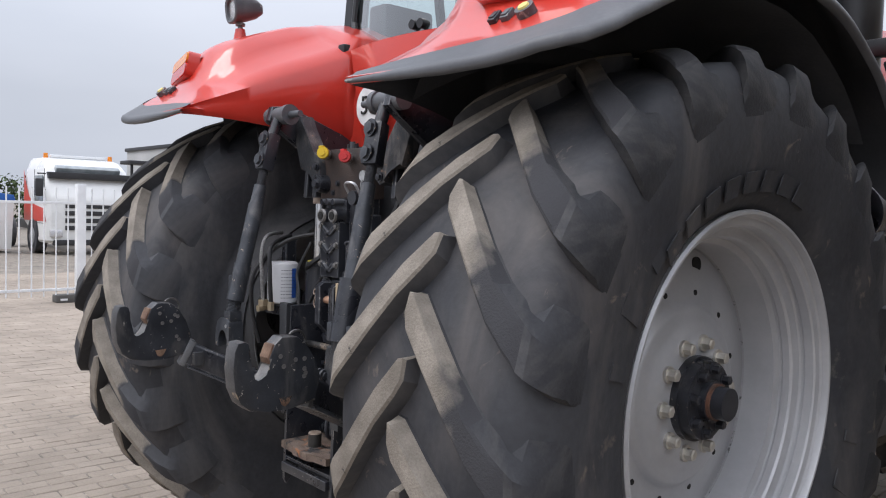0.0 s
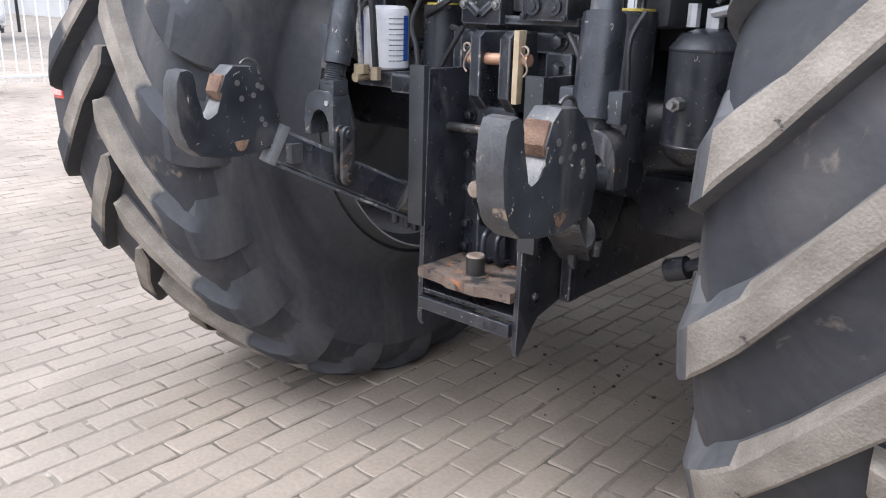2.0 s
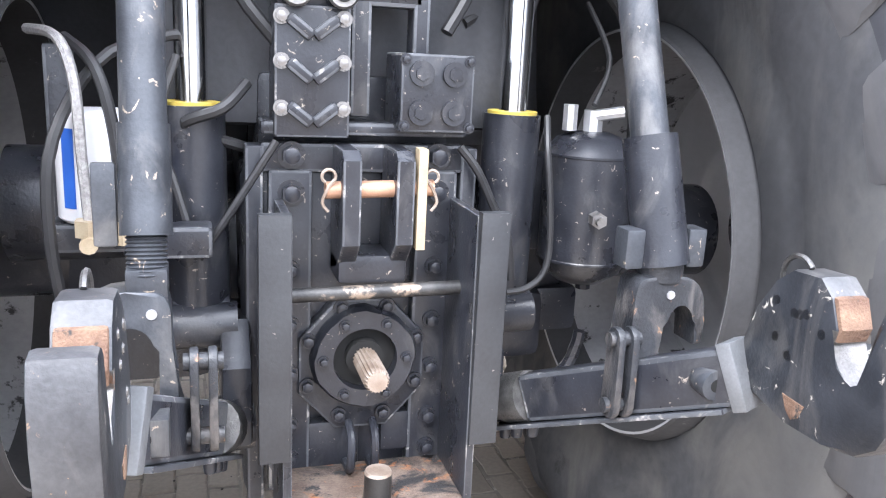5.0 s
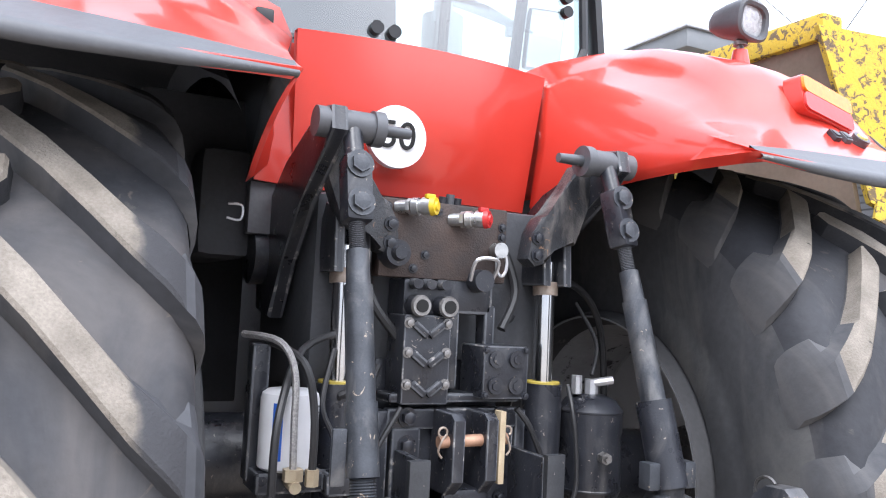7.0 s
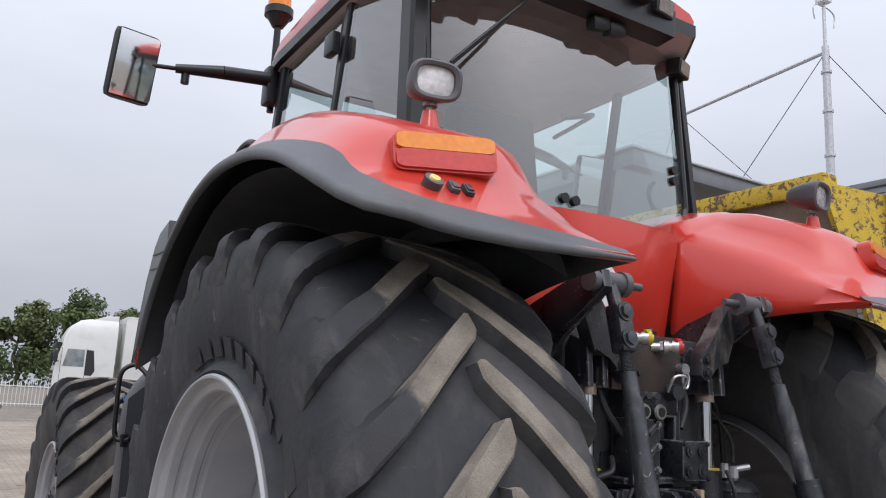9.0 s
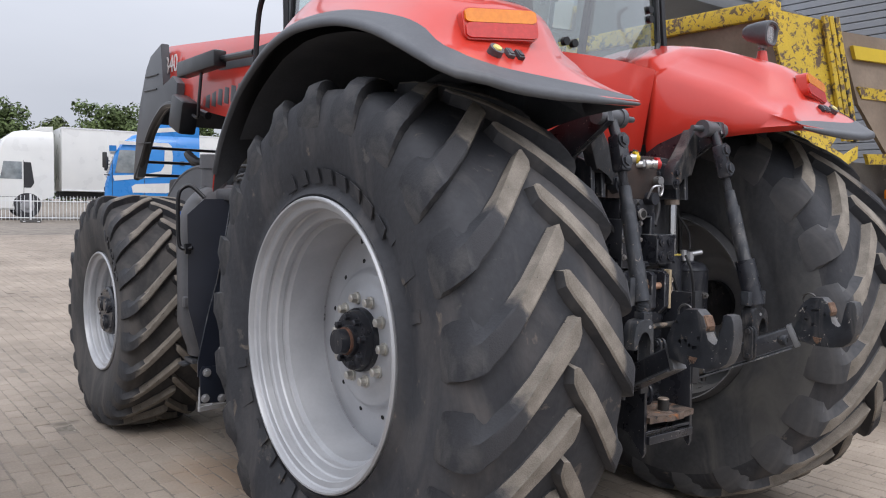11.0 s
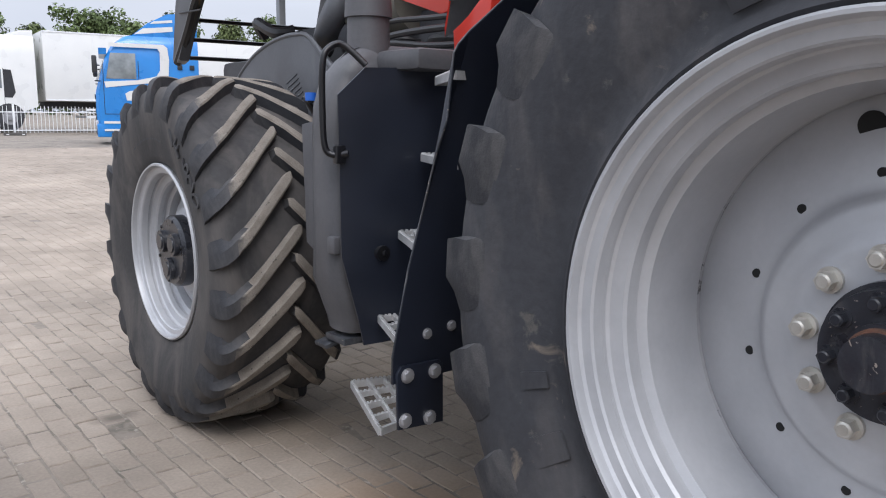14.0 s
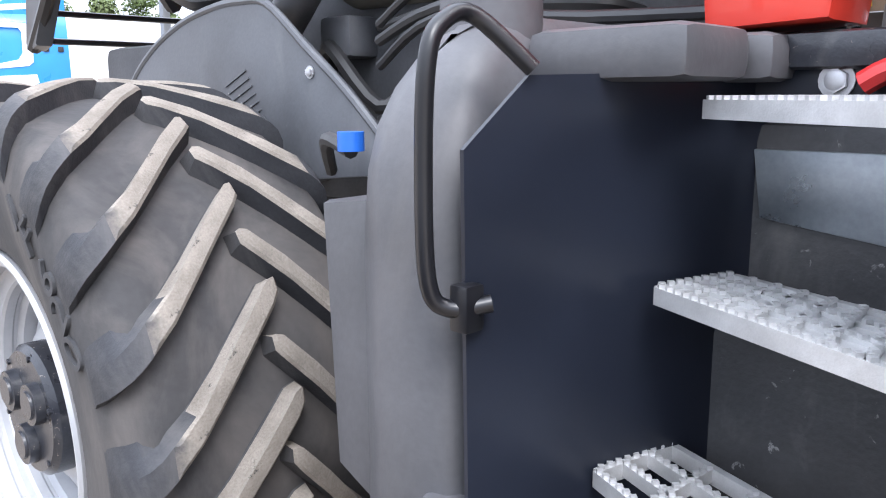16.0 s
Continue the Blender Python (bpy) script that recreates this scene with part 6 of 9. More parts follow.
# latch on the door post
bm = bmesh.new()
box(bm, (-0.83, 0.66, 3.0), (0.04, 0.09, 0.1), bevel=0.012)
part("door_latch", bm, CAB_BLACK, cab)
# glass: a bowed rear window with a black printed border, side windows, door
def pane(name, pts, thick, parent, label="tinted cab window"):
    bm = bmesh.new()
    vs = [bm.verts.new(p) for p in pts]
    bm.faces.new(vs)
    ob = part(name, bm, GLASS, parent, label, smooth=False)
    ob.visible_shadow = False
    return ob


def rear_y(x, z):
    return 0.02 + 0.1 * (abs(x) / 0.7) ** 2.5 - 0.04 + 0.09 * (z - 2.25) - 0.01


def rear_low(x):
    return 2.245 + 0.05 * max(0.0, abs(x) - 0.35) / 0.3 + (0.12 * max(0, (abs(x) - 0.58) / 0.1) ** 2 if abs(x) > 0.58 else 0)


bm = bmesh.new()
rows = []
xs = [-0.685 + 1.37 * i / 22 for i in range(23)]
for j in range(9):
    rows.append([(x, rear_y(x, rear_low(x) + (3.2 - rear_low(x)) * j / 8), rear_low(x) + (3.2 - rear_low(x)) * j / 8) for x in xs])
grid_faces(bm, rows)
rw = part("rear_window", bm, GLASS, cab, "bowed tinted rear window", angle=80)
rw.visible_shadow = False
bm = bmesh.new()
line = [(-0.69, 3.2)] + [(x, rear_low(x)) for x in xs] + [(0.69, 3.2)]
for (x0, z0), (x1, z1) in zip(line, line[1:]):
    m = Vector((x0, rear_y(x0, z0) - 0.012, z0)), Vector((x1, rear_y(x1, z1) - 0.012, z1))
    rod(bm, m[0], m[1], 0.016, sides=8)
part("window_seal", bm, CAB_BLACK, cab)
for x, z in ((-0.12, 2.325), (-0.065, 2.322), (0.6, 2.55), (0.6, 2.6)):
    bm = bmesh.new()
    rod(bm, (x, rear_y(x, z) - 0.02, z), (x, rear_y(x, z) + 0.004, z), 0.02, sides=16)
    part("window_stud", bm, CAB_BLACK, cab)
bm = bmesh.new()
rod(bm, (-0.6, -0.005, 2.19), (-0.6, -0.05, 2.24), 0.025, sides=12)
part("window_hinge", bm, CAB_BLACK, cab)
bm = bmesh.new()
box(bm, (-0.47, -0.13, 2.25), (0.05, 0.04, 0.05), bevel=0.01)
part("window_catch", bm, CAB_BLACK, cab)
# wiper
bm = bmesh.new()
rod(bm, (-0.22, -0.04, 3.2), (-0.68, -0.05, 2.72), 0.006, sides=8)
rod(bm, (-0.42, -0.035, 2.98), (-0.7, -0.045, 2.69), 0.008, sides=8)
part("wiper", bm, CAB_BLACK, cab, "black rear wiper")
for s in (-1, 1):
    pane("side_window", [(s * 0.77, 0.16, 2.3), (s * 0.73, 0.22, 3.18), (s * 0.79, 0.6, 3.18), (s * 0.8, 0.74, 2.3)], 0, cab)
    pane("door_window", [(s * 0.8, 0.78, 2.0), (s * 0.79, 0.66, 3.16), (s * 0.77, 1.34, 3.14), (s * 0.79, 1.48, 2.1)], 0, cab)
pane("windscreen", [(-0.77, 1.5, 2.2), (0.77, 1.5, 2.2), (0.75, 1.37, 3.15), (-0.75, 1.37, 3.15)], 0, cab)
# driver's seat and console seen through the glass
SEAT = material("dark_seat_cloth", (0.06, 0.061, 0.066), (0.045, 0.045, 0.05), rough=0.85, scale=6, fine=0.05, bump=0.02)
bm = bmesh.new()
box(bm, (-0.08, 0.5, 2.52), (0.46, 0.13, 0.66), rot=(-8, 0, 0), bevel=0.06)
box(bm, (-0.08, 0.75, 2.25), (0.5, 0.5, 0.14), bevel=0.05)
part("driver_seat", bm, SEAT, cab, "dark upholstered driver's seat")
bm = bmesh.new()
box(bm, (-0.62, 0.3, 2.38), (0.14, 0.3, 0.3), bevel=0.03)
box(bm, (0.45, 0.6, 2.25), (0.2, 0.5, 0.2), bevel=0.04)
box(bm, (0, 1.38, 2.3), (0.6, 0.14, 0.36), bevel=0.05)
rod(bm, (0, 1.25, 2.5), (0, 1.05, 2.75), 0.025, sides=10)
part("console", bm, CAB_BLACK, cab)
bm = bmesh.new()
pipe(bm, [(0.2 * math.cos(radians(a)), 1.03 + 0.07 * math.sin(radians(a)), 2.78 + 0.16 * math.sin(radians(a))) for a in range(0, 361, 30)], 0.014, steps=3)
part("steering_wheel", bm, CAB_BLACK, cab)
bm = bmesh.new()
pipe(bm, [(0.05, 0.18, 2.75), (0.2, 0.2, 2.8), (0.5, 0.5, 2.95), (0.7, 1.0, 3.02)], 0.012)
part("inner_rail", bm, CAB_BLACK, cab)

# mirrors on long arms
MIRROR = material("mirror_glass", (0.85, 0.86, 0.88), (0.8, 0.81, 0.83), rough=0.03, metal=1.0, scale=2)
for s in (-1, 1):
    bm = bmesh.new()
    rod(bm, (s * 0.82, 1.44, 3.1), (s * 1.05, 1.46, 3.08), 0.036, 0.034, sides=12)
    rod(bm, (s * 1.05, 1.46, 3.08), (s * 1.27, 1.5, 3.055), 0.034, 0.022, sides=12)
    rod(bm, (s * 1.27, 1.5, 3.055), (s * 1.44, 1.52, 3.04), 0.011, sides=10)
    box(bm, (s * 0.8, 1.46, 3.07), (0.07, 0.09, 0.2), bevel=0.015)
    rod(bm, (s * 1.22, 1.5, 3.05), (s * 1.22, 1.5, 2.99), 0.02, sides=10)
    arm = part("mirror", bm, CAB_BLACK, tractor, "black mirror on a long arm")
    q = Vector((-s * 0.2, -1, -0.2)).to_track_quat("Z", "Y").to_matrix().to_4x4()
    bm = bmesh.new()
    box(bm, (0, 0, -0.03), (0.22, 0.34, 0.07), bevel=0.035)
    bmesh.ops.transform(bm, matrix=Matrix.Translation((s * 1.455, 1.5, 3.015)) @ q, verts=bm.verts[:])
    part("mirror_case", bm, CAB_BLACK, arm)
    bm = bmesh.new()
    box(bm, (0, 0, 0.004), (0.19, 0.31, 0.006), bevel=0.002)
    bmesh.ops.transform(bm, matrix=Matrix.Translation((s * 1.455, 1.5, 3.015)) @ q, verts=bm.verts[:])
    part("mirror_glass", bm, MIRROR, arm, "silvered mirror glass")
# beacon on its pole
bm = bmesh.new()
rod(bm, (-0.78, 1.5, 2.95), (-0.78, 1.5, 3.46), 0.018, sides=12)
rod(bm, (-0.78, 1.5, 3.42), (-0.78, 1.5, 3.49), 0.03, 0.072, sides=24)
rod(bm, (-0.78, 1.5, 3.48), (-0.78, 1.5, 3.52), 0.075, sides=24)
beacon = part("beacon", bm, CAB_BLACK, tractor, "orange beacon on a black pole")
bm = bmesh.new()
rod(bm, (-0.78, 1.5, 3.52), (-0.78, 1.5, 3.65), 0.062, 0.055, sides=28)
rod(bm, (-0.78, 1.5, 3.65), (-0.78, 1.5, 3.668), 0.055, 0.04, sides=28)
part("beacon_dome", bm, ORANGE_LENS, beacon, "translucent orange dome")
# grab rail by the door
bm = bmesh.new()
pipe(bm, [(-0.95, 1.53, 2.2), (-0.95, 1.5, 2.5), (-0.95, 1.45, 2.64), (-0.95, 1.36, 2.685), (-0.95, 1.22, 2.68), (-0.95, 1.16, 2.6), (-0.95, 1.15, 2.2)], 0.016)
part("grab_rail", bm, CAB_BLACK, tractor, "black tubular grab rail")

# ---- hood ----
HOOD_GREY = material("dark_grey_nose", (0.085, 0.09, 0.1), (0.06, 0.064, 0.07), rough=0.4, scale=6, fine=0.08)
bm = bmesh.new()
rows = []
for i in range(13):
    k = i / 12
    y = 1.65 + 2.95 * k
    w = 0.47 + 0.03 * k
    top = 2.66 + 0.28 * k - (0.03 if i == 12 else 0)
    low = interp(((1.6, 2.1), (2.6, 2.1), (3.3, 2.22), (3.9, 2.36), (4.3, 2.45), (5.0, 2.5)), y)
    rows.append([(-w, y, low), (-w - 0.01, y, top - 0.35), (-w, y, top - 0.12), (-w * 0.9, y, top - 0.035), (-w * 0.6, y, top), (0, y, top + 0.02), (w * 0.6, y, top), (w * 0.9, y, top - 0.035), (w, y, top - 0.12), (w + 0.01, y, top - 0.35), (w, y, low)])
made = grid_faces(bm, rows)
bm.faces.new(made[0])
bm.faces.new(made[-1][::-1])
hood = part("hood", bm, RED, tractor, "red engine hood with a grey nose", angle=45)
# the nose: two arched cheeks and the sloping front between them
nose_out = [(4.22, 2.87), (4.5, 2.8), (4.62, 2.7), (4.78, 2.42), (4.9, 2.1), (4.99, 1.77), (4.94, 1.74), (4.86, 1.76), (4.74, 1.96), (4.58, 2.14), (4.36, 2.28), (4.1, 2.36), (3.86, 2.38), (3.84, 2.5), (3.95, 2.57), (4.18, 2.5)]
bm = bmesh.new()
prism(bm, nose_out, -0.57, -0.5, "x", bevel=0.012)
nose = part("nose", bm, HOOD_GREY, hood, "dark grey arched nose cheek", angle=30)
bm = bmesh.new()
prism(bm, nose_out, 0.5, 0.57, "x", bevel=0.012)
part("nose", bm, HOOD_GREY, hood, "dark grey arched nose cheek", angle=30)
bm = bmesh.new()
grid_faces(bm, [[(x, y + 0.03 * (1 - (x / 0.55) ** 2), z) for x in (-0.51, -0.3, 0, 0.3, 0.51)] for y, z in ((4.5, 2.82), (4.64, 2.7), (4.78, 2.42), (4.84, 2.25))])
part("front_grille", bm, HOOD_GREY, hood, "dark grey front grille")
for z in (2.05, 2.5, 2.62):
    bm = bmesh.new()
    rod(bm, (-0.576, 4.2 + (2.9 - z) * 0.3, z), (-0.576, 4.55 + (2.8 - z) * 0.35, z + 0.01), 0.006, sides=6)
    part("cheek_groove", bm, CAB_BLACK, nose)
bm = bmesh.new()
pipe(bm, [(-0.55, 4.95, 1.75), (-0.55, 4.74, 1.95), (-0.55, 4.58, 2.13), (-0.55, 4.36, 2.27), (-0.55, 4.1, 2.35), (-0.55, 3.7, 2.3), (-0.52, 3.3, 2.2)], 0.03)
part("arch_seal", bm, CAB_BLACK, hood, "black seal along the arch")
# bars below the nose
for z in (1.78, 1.9, 2.03):
    bm = bmesh.new()
    rod(bm, (-0.5, 4.85, z), (0.5, 4.85, z), 0.014, sides=8)
    part("front_bar", bm, CAB_BLACK, hood)
# dark grille openings on the side and the model number
bm = bmesh.new()
for i in range(10):
    box(bm, (-0.487, 2.3 + i * 0.12, 2.33), (0.012, 0.08, 0.12), rot=(12, 0, 0), bevel=0.003)
part("side_grille", bm, HOOD_GREY, hood)
PALE = material("pale_lettering", (0.6, 0.58, 0.57), rough=0.4, scale=20)
flat_text("model_number", "340", 0.2, PALE, hood, Matrix.Translation((-0.525, 4.1, 2.68)) @ pose(0, 0, 0, 90, 0, -90), 0.002)
flat_text("model_letters", "CVX", 0.07, PALE, hood, Matrix.Translation((-0.525, 4.1, 2.52)) @ pose(0, 0, 0, 90, 0, -90), 0.002)
bm = bmesh.new()
prism(bm, [(1.75, 2.46), (3.9, 2.56), (3.9, 2.585), (1.75, 2.62)], -0.492, -0.478, "x")
part("side_stripe", bm, HOOD_GREY, hood, "dark stripe along the hood")
# folded work lights on a bracket by the hood
bm = bmesh.new()
box(bm, (-0.62, 3.2, 2.56), (0.1, 0.75, 0.12), bevel=0.02)
rod(bm, (-0.6, 2.85, 2.56), (-0.6, 2.3, 2.53), 0.025, sides=10)
arm = part("front_mirror_arm", bm, CAB_BLACK, tractor, "black folded lamp arm")
bm = bmesh.new()
box(bm, (-0.62, 3.55, 2.22), (0.14, 0.26, 0.26), rot=(20, 0, 0), bevel=0.03)
pipe(bm, [(-0.62, 3.35, 2.2), (-0.62, 3.25, 2.18), (-0.63, 3.2, 2.3), (-0.62, 3.18, 2.5)], 0.012)
part("lamp_head", bm, CAB_BLACK, arm)
bm = bmesh.new()
for s in (-1, 1):
    rod(bm, (s * 0.3, 3.11, 0.8), (s * 0.85, 3.11, FRONT_Z), 0.1, 0.13, sides=24)
box(bm, (0, 3.11, 0.8), (0.7, 0.3, 0.26), bevel=0.04)
part("front_axle", bm, BLACK_PAINT, tractor, "black front axle")
# engine block and its pipes
bm = bmesh.new()
box(bm, (0, 2.8, 1.55), (0.62, 2.0, 0.7), bevel=0.05)
box(bm, (0, 4.3, 1.4), (0.7, 0.8, 0.7), bevel=0.05)
engine = part("engine", bm, DARK_INSIDE, tractor, "dusty dark engine block with pipes")
rnd = random.Random(3)
for s in (-1, 1):
    for i in range(9):
        bm = bmesh.new()
        y0 = 1.8 + i * 0.24
        z0 = 1.75 + rnd.uniform(-0.3, 0.25)
        pipe(bm, [(s * 0.33, y0, z0), (s * 0.42, y0 + 0.05, z0 + rnd.uniform(-0.1, 0.1)), (s * 0.43, y0 + 0.25, z0 + rnd.uniform(-0.12, 0.12)), (s * 0.34, y0 + 0.35, z0)], rnd.choice((0.014, 0.022, 0.035)))
        part("engine_pipe", bm, HOSE, engine)
        bm = bmesh.new()
        box(bm, (s * 0.36, y0, z0 - 0.15), (0.12, 0.14, 0.12), bevel=0.02)
        part("engine_boss", bm, BLACK_PLASTIC, engine)
bm = bmesh.new()
pipe(bm, [(-0.4, 3.0, 2.1), (-0.5, 2.9, 2.0), (-0.55, 2.95, 1.85), (-0.45, 3.2, 1.75)], 0.06, sides=14)
part("air_pipe", bm, BLACK_PLASTIC, engine)
bm = bmesh.new()
rod(bm, (-0.3, 2.55, 1.95), (-0.3, 3.0, 1.95), 0.16, sides=24)
part("air_filter", bm, material("dull_beige_canister", (0.2, 0.19, 0.16), (0.14, 0.13, 0.11), rough=0.6, scale=10, fine=0.1), engine, "dull beige canister")

# front mudguards
for s in (-1, 1):
    bm = bmesh.new()
    outline = [(3.95, 1.5), (3.82, 1.62), (3.66, 1.71), (3.48, 1.77), (3.3, 1.8), (3.16, 1.805), (3.03, 1.787), (2.86, 1.665), (2.7, 1.55), (2.56, 1.43), (2.5, 1.35), (3.0, 1.3), (3.8, 1.4)]
    prism(bm, outline, s * 0.6, s * 0.63, "x", bevel=0.006)
    pipe(bm, [(s * 0.625, y, z) for y, z in outline[:10]], 0.012, sides=8)
    guard = part("front_mudguard", bm, BLACK_PLASTIC, tractor, "black front mudguard with moulded ribs")
    for k in range(7):
        for j in (1,):
            bm = bmesh.new()
            box(bm, (s * 0.632, 3.42 - j * 0.22 - k * 0.014, 1.62 - k * 0.022 - j * 0.03), (0.004, 0.12, 0.005), rot=(-22, 0, 0))
            part("rib", bm, BLACK_PLASTIC, guard)
    bolts("bolt", [(s * 0.632, 2.84, 1.6)], (s, 0, 0), 0.012, 0.01, ZINC, guard)

# ---- left side: tank, steps, plates ----
TANK = material("scuffed_tank_plastic", (0.095, 0.094, 0.1), (0.07, 0.07, 0.075), rough=0.5, smear=((0.15, 0.14, 0.135), 4, 0.55, 0.8, 0.5), scale=5, fine=0.15, bump=0.06, wear=(0.2, 0.2, 0.2), wear_at=0.7, wear_scale=18)
SATIN = material("satin_black_plate", (0.0155, 0.019, 0.03), (0.0115, 0.014, 0.022), rough=0.32, scale=4, fine=0.04, rough_var=0.08, wear=(0.12, 0.12, 0.12), wear_at=0.8, wear_scale=40)
for s in (-1, 1):
    bm = bmesh.new()
    # rounded shoulder on top, tapering to the foot
    sect = [(0.66, 1.78, 1.95), (0.7, 1.76, 1.97), (0.85, 1.757, 1.96), (1.0, 1.755, 1.95), (1.35, 1.755, 1.95), (1.44, 1.757, 1.945), (1.5, 1.762, 1.94), (1.55, 1.768, 1.928), (1.59, 1.777, 1.912), (1.62, 1.788, 1.895), (1.638, 1.8, 1.88), (1.648, 1.815, 1.865)]
    rows = []
    for z, y0, y1 in sect:
        # the shoulder is a quarter of an arch
        xo = 1.25 - (0.19 * (1 - math.sqrt(max(0.0, 1 - ((z - 1.38) / 0.27) ** 2))) if z > 1.38 else 0.0)
        if z < 0.72:
            xo = 1.19
        r = 0.06
        rows.append([(s * 0.7, y0, z), (s * (xo - r), y0, z), (s * (xo - 0.032), y0 + 0.006, z), (s * (xo - 0.012), y0 + 0.02, z), (s * xo, y0 + r, z), (s * xo, y1 - r, z), (s * (xo - 0.012), y1 - 0.02, z), (s * (xo - 0.032), y1 - 0.006, z), (s * (xo - r), y1, z), (s * 0.7, y1 + 0.05, z)])
    made = grid_faces(bm, rows, closed=True)
    bm.faces.new(made[0])
    bm.faces.new(made[-1][::-1])
    tk = part("fuel_tank", bm, TANK, tractor, "scuffed black plastic fuel tank", angle=60)
    for c, size in (((s * 0.985, 1.66, 1.59), (0.18, 0.24, 0.07)), ((s * 0.83, 1.63, 1.587), (0.115, 0.23, 0.066))):
        bm = bmesh.new()
        box(bm, c, size, bevel=0.022)
        part("top_block", bm, TANK, tk)
    bm = bmesh.new()
    rod(bm, (s * 1.05, 1.86, 1.6), (s * 1.05, 1.86, 1.76), 0.075, 0.072, sides=28)
    part("filler_neck", bm, TANK, tk)
    bm = bmesh.new()
    rod(bm, (s * 1.05, 1.86, 1.74), (s * 1.05, 1.86, 1.82), 0.082, 0.078, sides=28)
    part("filler_cap", bm, TANK, tk)
    bm = bmesh.new()
    prism(bm, [(1.93, 1.4), (2.08, 1.38), (2.06, 0.95), (1.95, 0.9)], s * 0.9, s * 1.2, "x", bevel=0.02)
    part("front_box", bm, TANK, tk)
    bm = bmesh.new()
    box(bm, (s * 1.22, 1.78, 0.98), (0.08, 0.05, 0.06), bevel=0.01)
    part("clip", bm, TANK, tk)
    bm = bmesh.new()
    rod(bm, (s * 1.2, 2.0, 1.46), (s * 1.2, 2.0, 1.488), 0.02, sides=18)
    part("blue_cap", bm, bpy.data.materials.get("blue_cap_plastic") or material("blue_cap_plastic", (0.02, 0.14, 0.6), rough=0.4, scale=10), tk, "bright blue filler cap")
    bm = bmesh.new()
    pipe(bm, [(s * 1.2, 2.0, 1.46), (s * 1.15, 2.12, 1.47), (s * 1.0, 2.3, 1.4)], 0.012)
    part("hose", bm, HOSE, tk)
    bm = bmesh.new()
    box(bm, (s * 1.19, 1.92, 0.605), (0.07, 0.08, 0.016), rot=(0, s * 12, 0), bevel=0.004)
    box(bm, (s * 1.1, 1.86, 0.63), (0.2, 0.13, 0.025), bevel=0.005)
    part("tank_foot", bm, GREY_STEEL, tk, "rusty tank bracket")

# handle in front of the tank
bm = bmesh.new()
pipe(bm, [(-1.235, 1.7, 1.29), (-1.275, 1.735, 1.285), (-1.295, 1.75, 1.32), (-1.3, 1.75, 1.46), (-1.3, 1.742, 1.58), (-1.275, 1.742, 1.622), (-1.228, 1.735, 1.632), (-1.172, 1.69, 1.57)], 0.0112, sides=12)
box(bm, (-1.256, 1.722, 1.285), (0.034, 0.03, 0.06), bevel=0.006)
part("tank_handle", bm, CAB_BLACK, tractor, "black tubular handle")

# front step plate: a folded satin sheet behind the steps
def on_front(x, z):
    """The sheet's y at a place: it runs inwards to the rear."""
    return 1.707 + (abs(x) - 1.2) * 0.35
bm = bmesh.new()
out = [(-1.256, 1.476), (-1.17, 1.563), (-0.6, 1.575), (-0.6, 0.72), (-0.98, 0.66), (-1.18, 0.64), (-1.2, 0.74), (-1.25, 0.95)]
lo = [bm.verts.new((x, on_front(x, z), z)) for x, z in out]
hi = [bm.verts.new((x, on_front(x, z) + 0.006, z)) for x, z in out]
bm.faces.new(lo)
bm.faces.new(hi[::-1])
for i in range(len(out)):
    bm.faces.new((lo[i], hi[i], hi[(i + 1) % len(out)], lo[(i + 1) % len(out)]))
ladder = part("step_ladder", bm, SATIN, tractor, "satin black step assembly with bright aluminium treads", smooth=False)
bm = bmesh.new()
side = [(-0.7, 1.98), (-0.9, 1.85), (-1.03, 1.755), (-1.123, 1.682), (-1.184, 1.636), (-1.222, 1.6), (-1.237, 1.577), (-1.247, 1.486), (-1.258, 1.4), (-1.263, 1.36), (-1.266, 1.313), (-1.268, 1.23), (-1.275, 1.14), (-1.315, 0.985), (-1.37, 0.735), (-1.372, 0.66), (-1.05, 0.66), (-0.98, 0.75), (-0.9, 1.0), (-0.86, 1.4), (-0.72, 1.7)]


def on_side(z):
    """The side plate's y: its upper half stands nearer to the wheel."""
    return interp(((0.0, 1.262), (1.1, 1.258), (1.2, 1.235), (1.313, 1.195), (1.4, 1.162), (3.0, 1.16)), z)


lo = [bm.verts.new((x, on_side(z), z)) for x, z in side]
hi = [bm.verts.new((x, on_side(z) + 0.008, z)) for x, z in side]
n = len(side)
bm.faces.new(lo[::-1])
bm.faces.new(hi)
for i in range(n):
    bm.faces.new((lo[i], lo[(i + 1) % n], hi[(i + 1) % n], hi[i]))
bmesh.ops.triangulate(bm, faces=[fc for fc in bm.faces if len(fc.verts) > 4])
part("side_plate", bm, SATIN, ladder, "satin black side plate with a bare edge")
bm = bmesh.new()
for (x0, z0), (x1, z1) in zip(side[:15], side[1:15]):
    rod(bm, (x0 - 0.001, on_side(z0) + 0.004, z0), (x1 - 0.001, on_side(z1) + 0.004, z1), 0.003, sides=6)
part("bare_edge", bm, GREY_STEEL, ladder, "bright bare edge")
ALU = material("ribbed_aluminium", (0.6, 0.6, 0.6), (0.48, 0.48, 0.48), rough=0.42, metal=0.45, scale=24, fine=0.1, bump=0.1)


